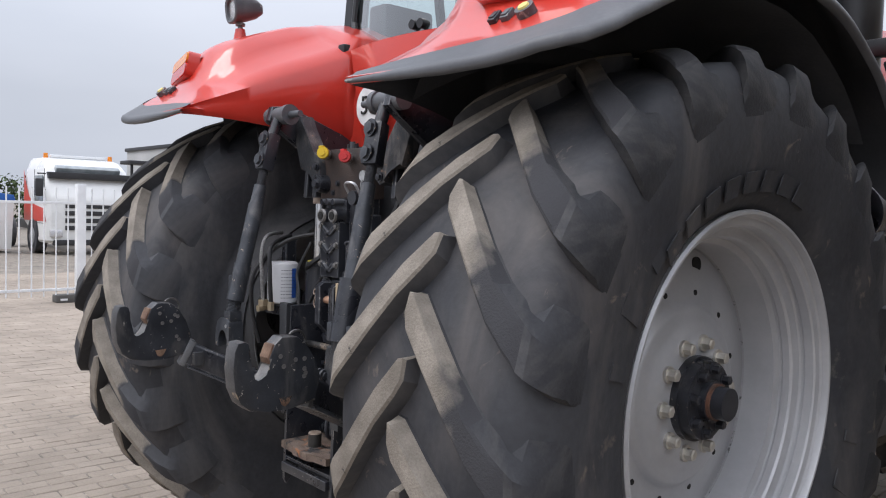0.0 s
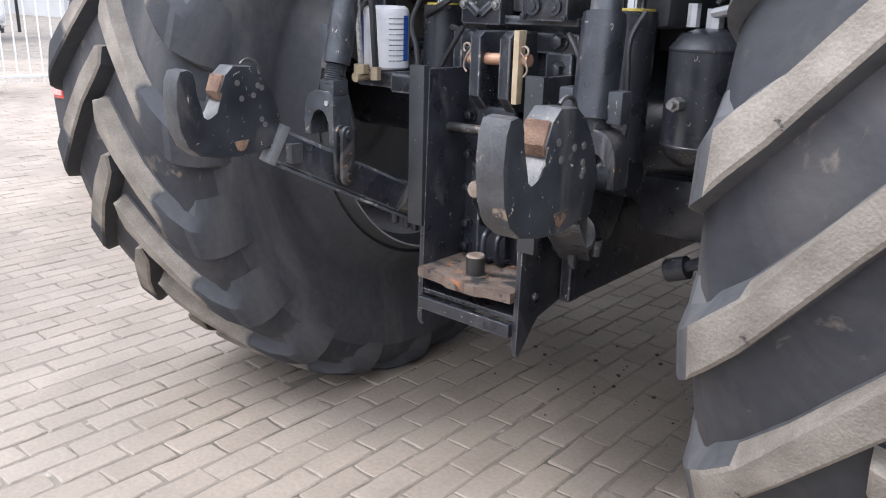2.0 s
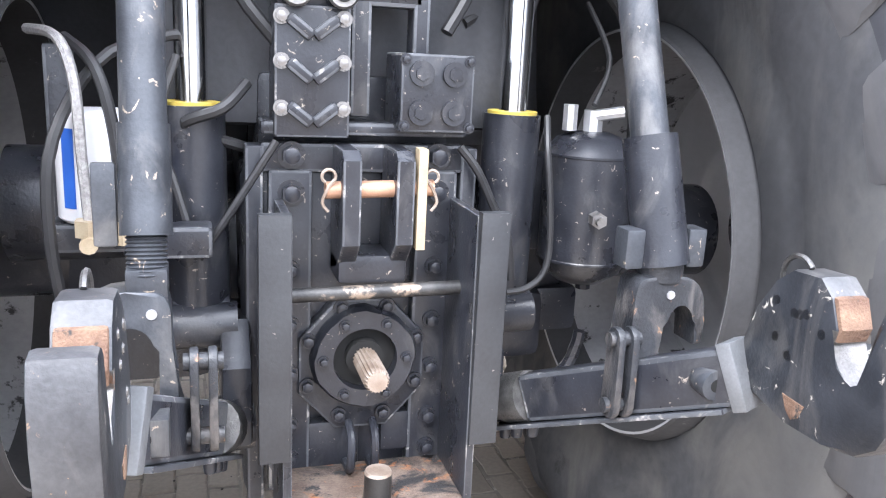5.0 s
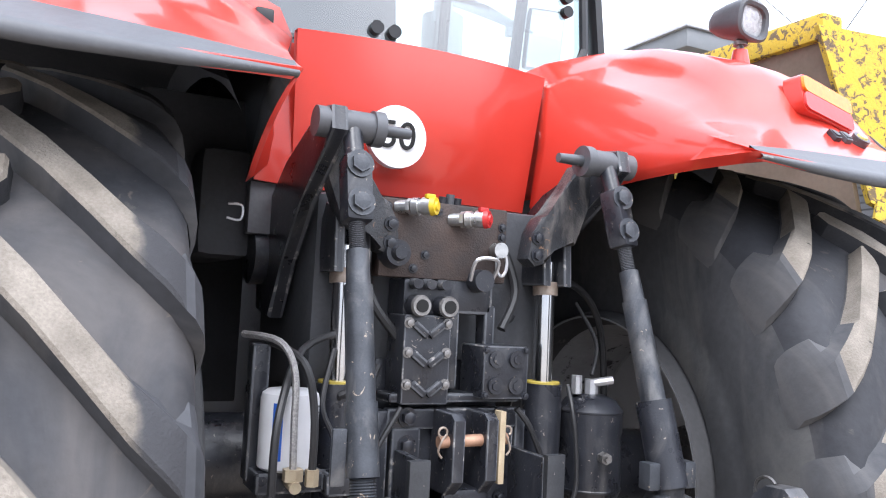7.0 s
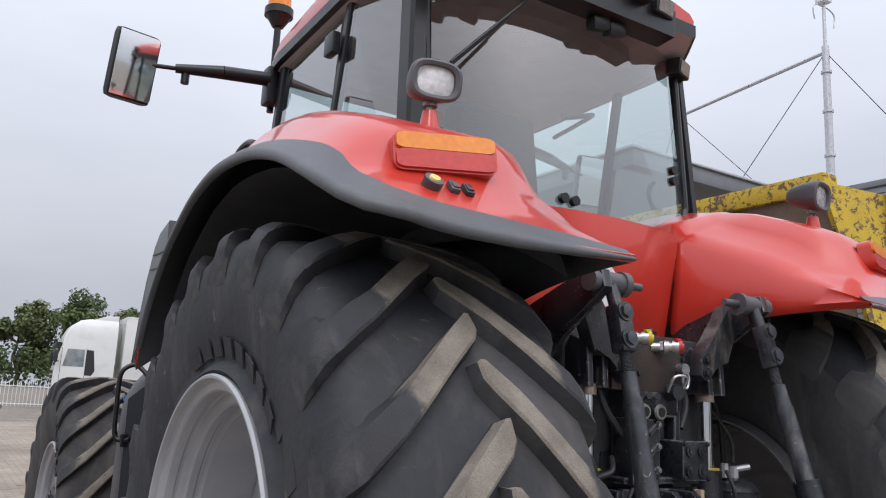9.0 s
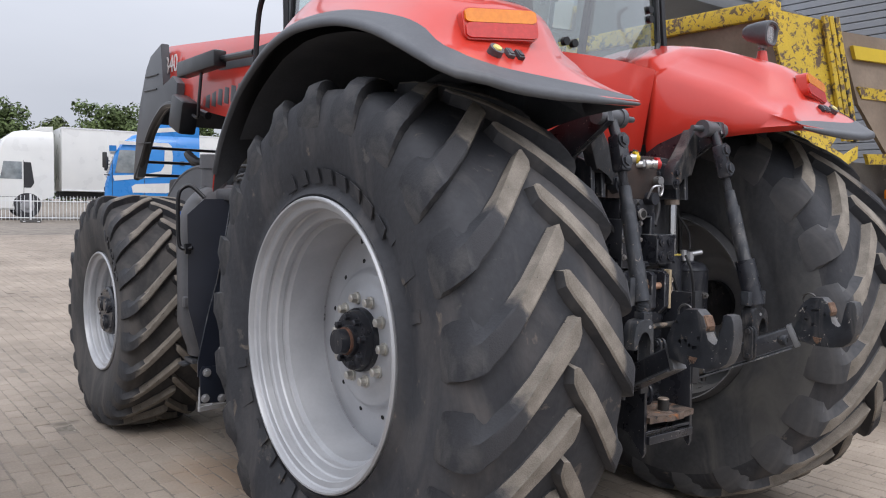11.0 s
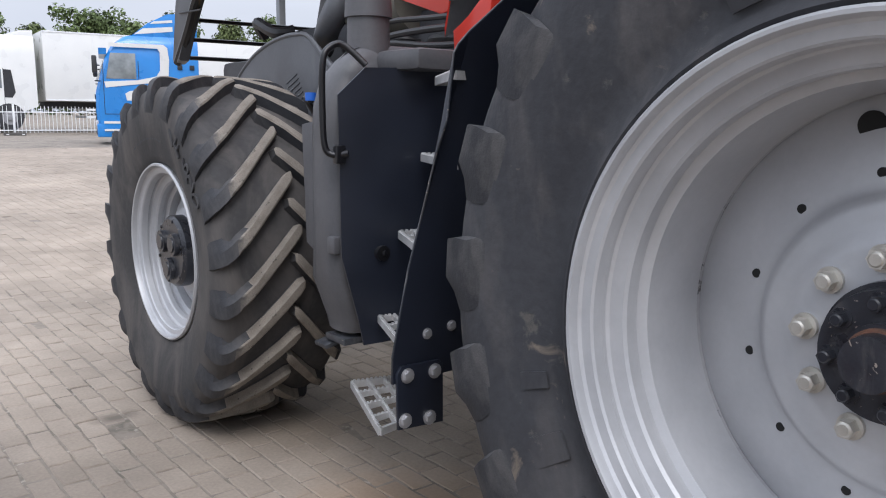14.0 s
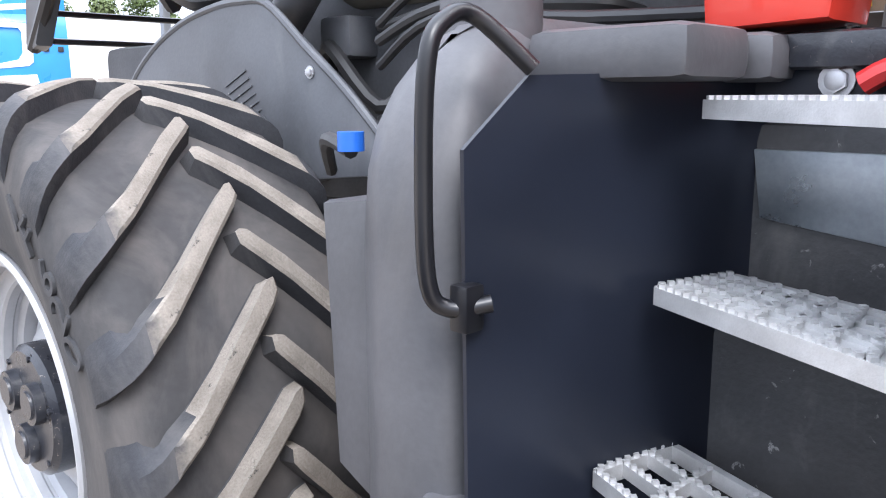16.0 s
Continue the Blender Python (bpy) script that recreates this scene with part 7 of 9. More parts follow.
def make_tread(z, tip, inner, outer, closed):
    """An open tread: a border, cross bars and toothed bars. tip and inner end the front edge, outer is the rear outer corner."""
    tip, inner, outer = Vector((*tip, z)), Vector((*inner, z)), Vector((*outer, z))
    rear = outer + (inner - tip) * 0.6 + Vector((0.12, 0.07, 0))

    def at(u, v):
        return tip.lerp(inner, u).lerp(outer.lerp(rear, u), v)
    bm = bmesh.new()

    def bar(p, q, w, h, teeth):
        d = q - p
        turn = pose(0, 0, 0, 0, 0, math.degrees(math.atan2(d.y, d.x)))
        vs = box(bm, (0, 0, 0), (d.length, w, h))
        bmesh.ops.transform(bm, matrix=Matrix.Translation((p + q) / 2 - Vector((0, 0, h / 2))) @ turn, verts=vs)
        n = int(d.length / 0.016) if teeth else 0
        for k in range(n):
            vs = box(bm, (0, 0, 0), (0.0085, 0.0085, 0.006), rot=(0, 0, 45))
            bmesh.ops.transform(bm, matrix=Matrix.Translation(p.lerp(q, (k + 0.5) / n) + Vector((0, 0, 0.002))), verts=vs)
    bar(at(0, 0), at(1, 0), 0.012, 0.024, True)
    bar(at(0, 0), at(0, 1), 0.012, 0.024, True)
    bar(at(1, 0), at(1, 1), 0.012, 0.024, False)
    bar(at(0, 1), at(1, 1), 0.012, 0.024, False)
    for v in (0.26, 0.52, 0.78):
        bar(at(0, v), at(1, v), 0.011, 0.02, True)
    for u in (0.33, 0.66):
        bar(at(u, 0), at(u, 1), 0.01, 0.02, True)
    if closed:
        lo, hi = [[bm.verts.new(at(u, v) - Vector((0, 0, dz))) for u, v in ((0.02, 0.02), (0.98, 0.02), (0.98, 0.98), (0.02, 0.98))] for dz in (0.014, 0.006)]
        bm.faces.new(hi)
        bm.faces.new(lo[::-1])
        for v in (0.13, 0.39, 0.65, 0.9):
            bar(at(0, v), at(1, v), 0.008, 0.012, True)
    return part("tread", bm, ALU, ladder, "bright toothed aluminium tread", smooth=False)


for z, tip, inner, outer, closed in ((1.532, (-0.99, 1.555), (-0.87, 1.51), (-1.225, 1.175), True), (1.287, (-1.012, 1.6), (-0.872, 1.558), (-1.185, 1.215), True), (1.028, (-1.068, 1.65), (-0.918, 1.615), (-1.245, 1.272), False),
                                     (0.74, (-1.093, 1.771), (-0.928, 1.77), (-1.265, 1.36), False), (0.46, (-1.13, 1.86), (-0.955, 1.81), (-1.3, 1.43), False)):
    make_tread(z, tip, inner, outer, closed)
bm = bmesh.new()
prism(bm, [(-1.365, 0.69), (-1.35, 0.712), (-1.215, 0.708), (-1.2, 0.695), (-1.198, 0.515), (-1.36, 0.525)], 1.246, 1.258, "y", bevel=0.003)
part("lower_bracket", bm, SATIN, ladder, "black bolted lower bracket")
bolts("bolt", [(-1.33, 1.246, 0.682), (-1.232, 1.246, 0.678), (-1.338, 1.246, 0.55), (-1.25, 1.246, 0.54)], (0, -1, 0), 0.016, 0.014, ZINC, ladder)
bolts("small_bolt", [(-1.17, 1.26, 1.04), (-1.25, 1.26, 0.79), (-1.16, 1.26, 0.8), (-1.06, 1.162, 1.5), (-1.09, 1.21, 1.28)], (0, -1, 0), 0.012, 0.012, ZINC, ladder)
bm = bmesh.new()
rod(bm, (-1.12, 1.69, 0.955), (-1.12, 1.668, 0.955), 0.026, sides=20)
rod(bm, (-1.12, 1.67, 0.955), (-1.115, 1.662, 0.957), 0.01, sides=6)
part("recess_bolt", bm, CAB_BLACK, ladder)
# behind the treads: battery box with a zinc cover
SCUFFED_BOX = material("scuffed_black_box", (0.062, 0.063, 0.067), (0.045, 0.046, 0.05), rough=0.5, smear=((0.15, 0.148, 0.145), 9, 0.56, 0.76, 0.6), speck=((0.4, 0.4, 0.4), 34, 0.66, 0.7, 0.7), scale=8, fine=0.2, bump=0.12)
bm = bmesh.new()
box(bm, (-0.73, 1.37, 1.33), (0.14, 0.47, 0.34), bevel=0.03)
battery = part("battery_box", bm, SCUFFED_BOX, tractor, "black box behind the steps with a zinc cover")
for c, d in (((-0.79, 1.41, 1.06), (0.14, 0.5, 0.3)), ((-0.85, 1.46, 0.74), (0.16, 0.56, 0.28))):
    bm = bmesh.new()
    box(bm, c, d, bevel=0.02)
    part("tool_box", bm, SCUFFED_BOX, tractor, "scuffed black box")
bm = bmesh.new()
prism(bm, [(1.28, 1.46), (1.57, 1.46), (1.555, 1.36), (1.28, 1.325)], -0.805, -0.795, "x", bevel=0.003)
part("zinc_cover", bm, material("blotchy_galvanised_sheet", (0.36, 0.39, 0.42), (0.25, 0.28, 0.31), rough=0.32, metal=0.85, scale=9, fine=0.15, bump=0.03), battery, "dull zinc cover sheet")
bm = bmesh.new()
prism(bm, [(1.25, 1.53), (1.6, 1.53), (1.57, 1.575), (1.45, 1.585), (1.25, 1.585)], -0.81, -0.8, "x", bevel=0.004)
part("bracket", bm, SATIN, battery)
bolts("bolt", [(-0.812, 1.46, 1.555)], (-1, 0, 0), 0.017, 0.014, ZINC, battery)
# red cab underside and a black beam below it
bm = bmesh.new()
prism(bm, [(1.42, 1.95), (1.66, 1.95), (1.63, 1.625), (1.46, 1.632)], -0.86, -0.7, "x", bevel=0.012)
prism(bm, [(1.7, 2.1), (2.6, 1.98), (2.0, 1.8), (1.7, 1.86)], -0.62, -0.58, "x", bevel=0.006)
part("lower_cab_panel", bm, RED, tractor, "red lower cab panel")
bm = bmesh.new()
box(bm, (-0.78, 1.42, 1.595), (0.12, 0.34, 0.05), bevel=0.015)
part("cab_beam", bm, BLACK_PAINT, tractor)
bm = bmesh.new()
box(bm, (-0.66, 1.9, 2.02), (0.05, 0.18, 0.07), bevel=0.008)
part("cab_mount", bm, BLACK_PLASTIC, tractor)
bm = bmesh.new()
pipe(bm, [(-0.84, 1.42, 1.55), (-0.84, 1.385, 1.567), (-0.84, 1.35, 1.55), (-0.84, 1.33, 1.52)], 0.016)
part("red_hose", bm, RED_CAP, tractor, "red rubber elbow hose")
# pipes along the hood's foot
for i, (z, r) in enumerate(((1.72, 0.014), (1.76, 0.011), (1.66, 0.012))):
    bm = bmesh.new()
    pipe(bm, [(-0.72, 1.5, z), (-0.74, 1.9, z + 0.01), (-0.7, 2.3, z + 0.02 * i), (-0.6, 2.6, z - 0.05)], r)
    part("fuel_pipe", bm, HOSE, tractor)

# ---- right side: exhaust, air cleaner, stacked boxes behind the wheel ----
bm = bmesh.new()
rod(bm, (0.93, 1.72, 1.7), (0.93, 1.72, 3.1), 0.115, sides=28)
exhaust = part("exhaust", bm, CAB_BLACK, tractor, "black upright exhaust stack")
bm = bmesh.new()
rod(bm, (0.93, 1.72, 3.1), (0.93, 1.6, 3.45), 0.06, sides=20)
part("exhaust_pipe", bm, STEEL, exhaust)
bm = bmesh.new()
box(bm, (1.1, 1.35, 2.27), (0.5, 0.06, 0.075), bevel=0.015)
part("side_bar", bm, CAB_BLACK, tractor, "black cross bar")
bm = bmesh.new()
rod(bm, (1.16, 1.2, 1.6), (1.16, 2.1, 1.6), 0.115, sides=32)
cleaner = part("air_cleaner", bm, BLACK_PAINT, tractor, "black lying air cleaner drum")
for y in (1.2, 1.32, 1.7):
    bm = bmesh.new()
    rod(bm, (1.16, y, 1.6), (1.16, y + 0.025, 1.6), 0.124, sides=32)
    part("clamp_ring", bm, ZINC if y == 1.32 else BLACK_PAINT, cleaner)
for z, h, x in ((1.32, 0.26, 1.02), (1.06, 0.2, 1.03), (0.78, 0.26, 1.02)):
    bm = bmesh.new()
    box(bm, (x, 1.48, z), (0.4, 0.5, h), bevel=0.03)
    box(bm, (x, 1.48, z + h / 2), (0.44, 0.54, 0.03), bevel=0.01)
    part("side_box", bm, BLACK_PLASTIC, tractor, "black plastic side box")
rnd = random.Random(12)
for i in range(7):
    bm = bmesh.new()
    x, y = 1.0 + 0.05 * i, 1.3 + 0.03 * i
    pipe(bm, [(x, y, 1.72), (x + rnd.uniform(-0.03, 0.03), y + 0.02, 1.9), (x + rnd.uniform(-0.05, 0.05), y + 0.05, 2.05), (x - 0.05, y + 0.1, 2.24)], rnd.choice((0.01, 0.014, 0.022)))
    part("side_hose", bm, HOSE, tractor)
bm = bmesh.new()
box(bm, (1.2, 1.45, 1.98), (0.14, 0.14, 0.18), bevel=0.03)
part("side_canister", bm, BLACK_PLASTIC, tractor)

# dark bulkheads between the chassis and the rear wheels, under the cab
for s in (-1, 1):
    bm = bmesh.new()
    box(bm, (s * 0.62, 0.62, 1.62), (0.62, 0.03, 0.9), bevel=0.01)
    part("bulkhead", bm, DARK_INSIDE, tractor, "dusty black bulkhead")
    bm = bmesh.new()
    box(bm, (s * 0.5, 0.3, 1.78), (0.16, 0.6, 0.3), bevel=0.04)
    part("cab_mount", bm, DARK_INSIDE, tractor, "black cab mount")


# ---- the yard round the tractor: flat near by, rising gently far ahead ----
RISE_Y, RISE_Z = (6, 23, 34, 43, 60), (0.0, 0.47, 0.53, 1.0, 1.25)


def ground_z(y):
    return float(np.interp(y, RISE_Y, RISE_Z))


WHITE_PAINT = material("white_painted_steel", (0.78, 0.79, 0.8), (0.68, 0.69, 0.7), rough=0.4, scale=4, fine=0.04, wear=(0.5, 0.48, 0.45), wear_at=0.74)
WHITE_BODY = material("white_truck_paint", (0.72, 0.72, 0.7), (0.68, 0.68, 0.665), rough=0.3, scale=1.5, fine=0.02, coat=0.3)
BLUE_BODY = material("blue_truck_paint", (0.012, 0.22, 0.62), (0.01, 0.19, 0.55), rough=0.3, scale=2, fine=0.03, coat=0.4)
TRUCK_RED = material("red_truck_paint", (0.62, 0.05, 0.03), (0.55, 0.045, 0.03), rough=0.35, scale=2, coat=0.3)
DARK_TRIM = material("dark_truck_trim", (0.03, 0.03, 0.033), (0.02, 0.02, 0.022), rough=0.5, scale=8, fine=0.1)
DARK_GLASS = material("dark_truck_glass", (0.03, 0.036, 0.04), (0.02, 0.024, 0.028), rough=0.08, scale=1, spec=0.8)
SIDE_GLASS = material("pale_truck_glass", (0.3, 0.33, 0.34), (0.16, 0.18, 0.19), rough=0.08, scale=3, spec=0.8)
WHEEL_GREY = material("grey_truck_wheel", (0.36, 0.36, 0.37), (0.25, 0.25, 0.26), rough=0.45, metal=0.4, scale=8)
CONCRETE_FOOT = material("grey_plastic_foot", (0.1, 0.095, 0.09), (0.07, 0.066, 0.062), rough=0.8, scale=8, fine=0.2, bump=0.1)


def fence_panel(place, turn, width, height, post=0.06, foot=True, gap=0.125):
    """A welded fence panel along local x, its post at the start, on a flat foot."""
    ob = thing("fence_panel", "white painted steel fence panel with thin upright bars", "fence", "yard fence panels", place, turn)
    bm = bmesh.new()
    box(bm, (0, 0, height / 2 + 0.04), (post, post, height), bevel=0.008)
    part("post", bm, WHITE_PAINT, ob)
    for z in (0.2, height - 0.26):
        bm = bmesh.new()
        box(bm, (width / 2, 0, z), (width - post, 0.03, 0.04), bevel=0.004)
        part("rail", bm, WHITE_PAINT, ob)
    bm = bmesh.new()
    rod(bm, (0, 0, 0.1), (0, 0, height - 0.03), 0.011, sides=8)
    me = None
    n = int((width - post) / gap)
    for i in range(n):
        if me is None:
            first = part("bar", bm, WHITE_PAINT, ob)
            me = first.data
            bar = first
        else:
            bar = new("bar", me)
            bar.parent = ob
        bar.matrix_basis = pose(post / 2 + gap * (i + 0.6), 0, 0)
    if foot:
        bm = bmesh.new()
        box(bm, (0, 0, 0.06), (0.75, 0.24, 0.12), bevel=0.02)
        for k in (-1, 1):
            box(bm, (k * 0.27, -0.121, 0.05), (0.1, 0.01, 0.03), mat=1)
        part("foot", bm, [CONCRETE_FOOT, WHITE_PAINT], ob, "grey plastic foot block")
    return ob


# nearest fence, beyond the paved stretch
near = fence_panel((-10.6, 1.95, 0), 90, 2.4, 1.78, 0.13, gap=0.172)
for k in (-4, -3, -2, -1, 1, 2, 3, 4):
    copy_thing(near, pose(-10.6 - 0.02 * k, 1.95 + 2.42 * k, 0, 0, 0, 90))
far = fence_panel((0.6, 34.0, ground_z(34.0)), 0, 3.4, 1.15, 0.07, gap=0.14)
for k in range(1, 7):
    copy_thing(far, pose(0.6 + 3.42 * k, 34.0, ground_z(34.0), 0, 0, 0))
for k in range(5):
    copy_thing(far, pose(-15.8 + 3.42 * k, 43.0, ground_z(43.0), 0, 0, 0))


def truck_wheel(ob, x, y, r=0.5, w=0.3):
    s = 1 if x > 0 else -1
    bm = bmesh.new()
    rod(bm, (x - w / 2, y, r), (x + w / 2, y, r), r, sides=36)
    wheel = part("wheel", bm, RUBBER, ob, "black truck tyre on a grey rim", angle=60)
    bm = bmesh.new()
    rod(bm, (x + s * (w / 2 - 0.02), y, r), (x + s * (w / 2 + 0.012), y, r), r * 0.58, r * 0.52, sides=28)
    rod(bm, (x + s * (w / 2), y, r), (x + s * (w / 2 + 0.06), y, r), r * 0.26, r * 0.2, sides=20)
    part("rim", bm, WHEEL_GREY, wheel)


def truck_cab(ob, mat, height, depth=2.3, wide=1.24, stripe=None, sill=1.66):
    """A flat-nosed lorry cab; nose at local y = 0, facing +y."""
    bm = bmesh.new()
    rows = []
    for z, front, back, w in ((0.35, -0.12, -0.9, 0.96), (0.42, -0.04, -0.95, 1.0), (0.95, 0.0, -depth, 1.0), (1.55, -0.02, -depth, 1.0), (1.7, -0.06, -depth, 0.995), (height - 0.75, -0.3, -depth, 0.98), (height - 0.35, -0.5, -depth, 0.94), (height - 0.08, -0.85, -depth, 0.86), (height, -1.2, -depth, 0.8)):
        x = wide * w
        rows.append([(-x * 0.9, front, z), (x * 0.9, front, z), (x * 0.985, front - 0.08, z), (x, front - 0.22, z), (x, back, z), (-x, back, z), (-x, front - 0.22, z), (-x * 0.985, front - 0.08, z)])
    made = grid_faces(bm, rows, closed=True)
    bm.faces.new(made[0])
    bm.faces.new(made[-1][::-1])
    cab_part = part("cab", bm, mat, ob, angle=32)
    bm = bmesh.new()
    z0, z1 = sill + 0.02, min(height - 0.6, sill + 0.84)
    k = (z1 - 1.7) / (height - 0.75 - 1.7)
    f0, f1 = -0.055, -0.06 - 0.24 * k
    grid_faces(bm, [[(x, f0 + 0.012 - 0.05 * (abs(x) / 1.05) ** 4, z0) for x in (-1.05, -0.7, 0, 0.7, 1.05)], [(x, f1 + 0.012 - 0.05 * (abs(x) / 1.05) ** 4, z1) for x in (-1.05, -0.7, 0, 0.7, 1.05)]])
    part("windscreen", bm, DARK_GLASS, cab_part, "dark windscreen")
    bm = bmesh.new()
    prism(bm, [(-1.12, z1 - 0.02), (1.12, z1 - 0.02), (1.15, z1 + 0.16), (-1.15, z1 + 0.16)], f1 - 0.02, f1 + 0.2, "y", bevel=0.02)
    part("sun_visor", bm, DARK_TRIM if stripe is None else mat, cab_part, "dark sun visor")
    for s in (-1, 1):
        x = s * wide
        bm = bmesh.new()
        prism(bm, [(-0.32, sill), (-1.15, sill), (-1.15, sill + 0.74), (-0.46, sill + 0.74)], x * 0.975, x * 1.004, "x", bevel=0.004)
        part("side_window", bm, SIDE_GLASS, cab_part, "dark side window")
        bm = bmesh.new()
        for (y0, za), (y1, zb) in (((-0.24, 0.9), (-0.24, 2.45)), ((-1.22, 0.9), (-1.22, 2.45)), ((-0.24, 0.9), (-1.22, 0.9))):
            rod(bm, (x * 1.001, y0, za), (x * 1.001, y1, zb), 0.008, sides=6)
        part("door_seam", bm, DARK_TRIM, cab_part)
        bm = bmesh.new()
        box(bm, (x + s * 0.2, -0.02, sill + 0.39), (0.2, 0.14, 0.5), bevel=0.04)
        rod(bm, (x, -0.15, 2.3), (x + s * 0.24, -0.02, 2.3), 0.02, sides=8)
        rod(bm, (x, -0.15, 1.85), (x + s * 0.24, -0.02, 1.85), 0.02, sides=8)
        part("mirror", bm, DARK_TRIM, cab_part, "black truck mirror")
        bm = bmesh.new()
        box(bm, (s * wide * 0.8, -0.005, 0.62), (0.34, 0.09, 0.2), bevel=0.03)
        part("headlight", bm, LENS, cab_part, "clear headlight")
        # wheel arch
        bm = bmesh.new()
        outline = [(-1.35 + 0.57 * math.cos(radians(a)), 0.5 + 0.57 * math.sin(radians(a))) for a in range(0, 181, 15)]
        prism(bm, outline, x * 0.995, x * 1.006, "x")
        part("wheel_arch", bm, DARK_TRIM, cab_part)
        truck_wheel(ob, s * (wide - 0.12), -1.35)
    for i in range(4):
        bm = bmesh.new()
        box(bm, (0, 0.005, 0.78 + i * 0.21), (1.5, 0.03, 0.13), bevel=0.01)
        part("grille_slot", bm, DARK_TRIM, cab_part, "dark grille slot")
    bm = bmesh.new()
    box(bm, (0, -0.08, 0.36), (2.1, 0.2, 0.16), bevel=0.03)
    part("bumper", bm, DARK_TRIM, cab_part)
    return cab_part


def truck_trailer(ob, y0, y1, z0, z1, mat, wide=1.26):
    bm = bmesh.new()
    box(bm, (0, (y0 + y1) / 2, (z0 + z1) / 2), (2 * wide, y0 - y1, z1 - z0), bevel=0.02)
    b = part("cargo_box", bm, mat, ob, "plain white cargo box")
    bm = bmesh.new()
    for s in (-1, 1):
        for z in (z0 + 0.03, z1 - 0.03):
            box(bm, (s * (wide + 0.006), (y0 + y1) / 2, z), (0.02, y0 - y1, 0.06), bevel=0.004)
    for k in range(1, int((y0 - y1) / 1.9)):
        for s in (-1, 1):
            box(bm, (s * (wide + 0.002), y0 - k * 1.9, (z0 + z1) / 2), (0.008, 0.02, z1 - z0 - 0.1))
    part("edge_rail", bm, WHITE_PAINT, b)
    bm = bmesh.new()
    box(bm, (0, (y0 + y1) / 2, z0 - 0.16), (0.9, y0 - y1, 0.28), bevel=0.02)
    part("chassis", bm, DARK_TRIM, ob)
    for s in (-1, 1):
        bm = bmesh.new()
        for k in range(2):
            box(bm, (s * (wide - 0.05), y0 - 3.8, 0.55 + 0.3 * k), (0.03, 4.6, 0.1), bevel=0.005)
        part("side_guard", bm, WHITE_PAINT, ob)
        for k in range(3):
            truck_wheel(ob, s * (wide - 0.2), y1 + 2.2 + 1.3 * k)


# white and red lorry behind the near fence
truck = thing("truck", "white lorry with red flank and orange roof beacons", "truck", "parked lorries", (-21.8, 5.8, 0), -90)
tc = truck_cab(truck, WHITE_BODY, 2.8, sill=1.52)
for s in (-1, 1):
    bm = bmesh.new()
    prism(bm, [(-0.1, 0.95), (-2.3, 0.95), (-2.3, 2.45), (-2.1, 2.05), (-1.75, 1.65), (-1.2, 1.42), (-0.3, 1.32)], s * 1.243, s * 1.25, "x", bevel=0.002)
    part("red_flank", bm, TRUCK_RED, tc, "red painted flank")
    bm = bmesh.new()
    rod(bm, (s * 0.92, -1.3, 2.72), (s * 0.92, -1.3, 2.94), 0.07, 0.06, sides=16)
    part("beacon", bm, ORANGE_LENS, tc, "orange roof beacon")
bm = bmesh.new()
box(bm, (0, -1.3, 2.86), (1.6, 0.18, 0.08), bevel=0.02)
part("roof_bar", bm, WHITE_PAINT, tc)
bm = bmesh.new()
box(bm, (0, -0.46, 2.44), (1.8, 0.2, 0.2), rot=(-28, 0, 0), bevel=0.02)
part("roof_window", bm, SIDE_GLASS, tc, "dark roof sign panel")
bm = bmesh.new()
box(bm, (0, -4.4, 0.75), (0.9, 4.0, 0.3), bevel=0.02)
part("chassis", bm, DARK_TRIM, truck)
for s in (-1, 1):
    truck_wheel(truck, s * 1.0, -5.2)

# long white lorry beyond the far fence
truck = thing("truck", "long white lorry with a plain white cargo box", "truck", "parked lorries", (2.95, 37.0, ground_z(37.0)), 86)
tc = truck_cab(truck, WHITE_BODY, 3.75, 2.4)
bm = bmesh.new()
prism(bm, [(-1.0, 3.6), (-2.4, 3.6), (-2.4, 3.98), (-1.9, 3.94)], -1.0, 1.0, "x", bevel=0.03)
part("roof_deflector", bm, WHITE_BODY, tc)
for s in (-1, 1):
    bm = bmesh.new()
    prism(bm, [(-1.22, 1.3), (-1.5, 1.3), (-1.62, 1.5), (-1.5, 2.38), (-1.22, 2.4)], s * 1.24, s * 1.248, "x")
    part("dark_flank", bm, DARK_TRIM, tc, "black panel behind the door")
truck_trailer(truck, -2.7, -16.3, 1.2, 3.98, WHITE_BODY)

# blue lorry with white stripes
truck = thing("truck", "bright blue lorry with white stripes round its window", "truck", "parked lorries", (4.75, 25.8, ground_z(25.8)), 74)
tc = truck_cab(truck, BLUE_BODY, 3.25, 2.95, stripe=True, sill=1.93)
STRIPES = (
    [(-0.3, 1.67), (-0.26, 1.84), (-1.2, 1.9), (-1.72, 2.02), (-1.83, 2.2), (-1.84, 2.72), (-1.78, 2.83), (-0.42, 2.85), (-0.44, 2.96), (-1.95, 2.95), (-2.06, 2.86), (-2.1, 2.5), (-2.06, 1.95), (-1.95, 1.86), (-1.2, 1.78)],
    [(-0.86, 1.3), (-0.82, 1.5), (-0.95, 1.58), (-2.12, 1.64), (-2.16, 1.42), (-1.9, 1.3)],
    [(-0.2, 0.62), (-0.2, 0.69), (-0.72, 0.69), (-0.72, 0.62)],
    [(-0.2, 0.4), (-0.2, 0.46), (-0.72, 0.46), (-0.72, 0.4)])
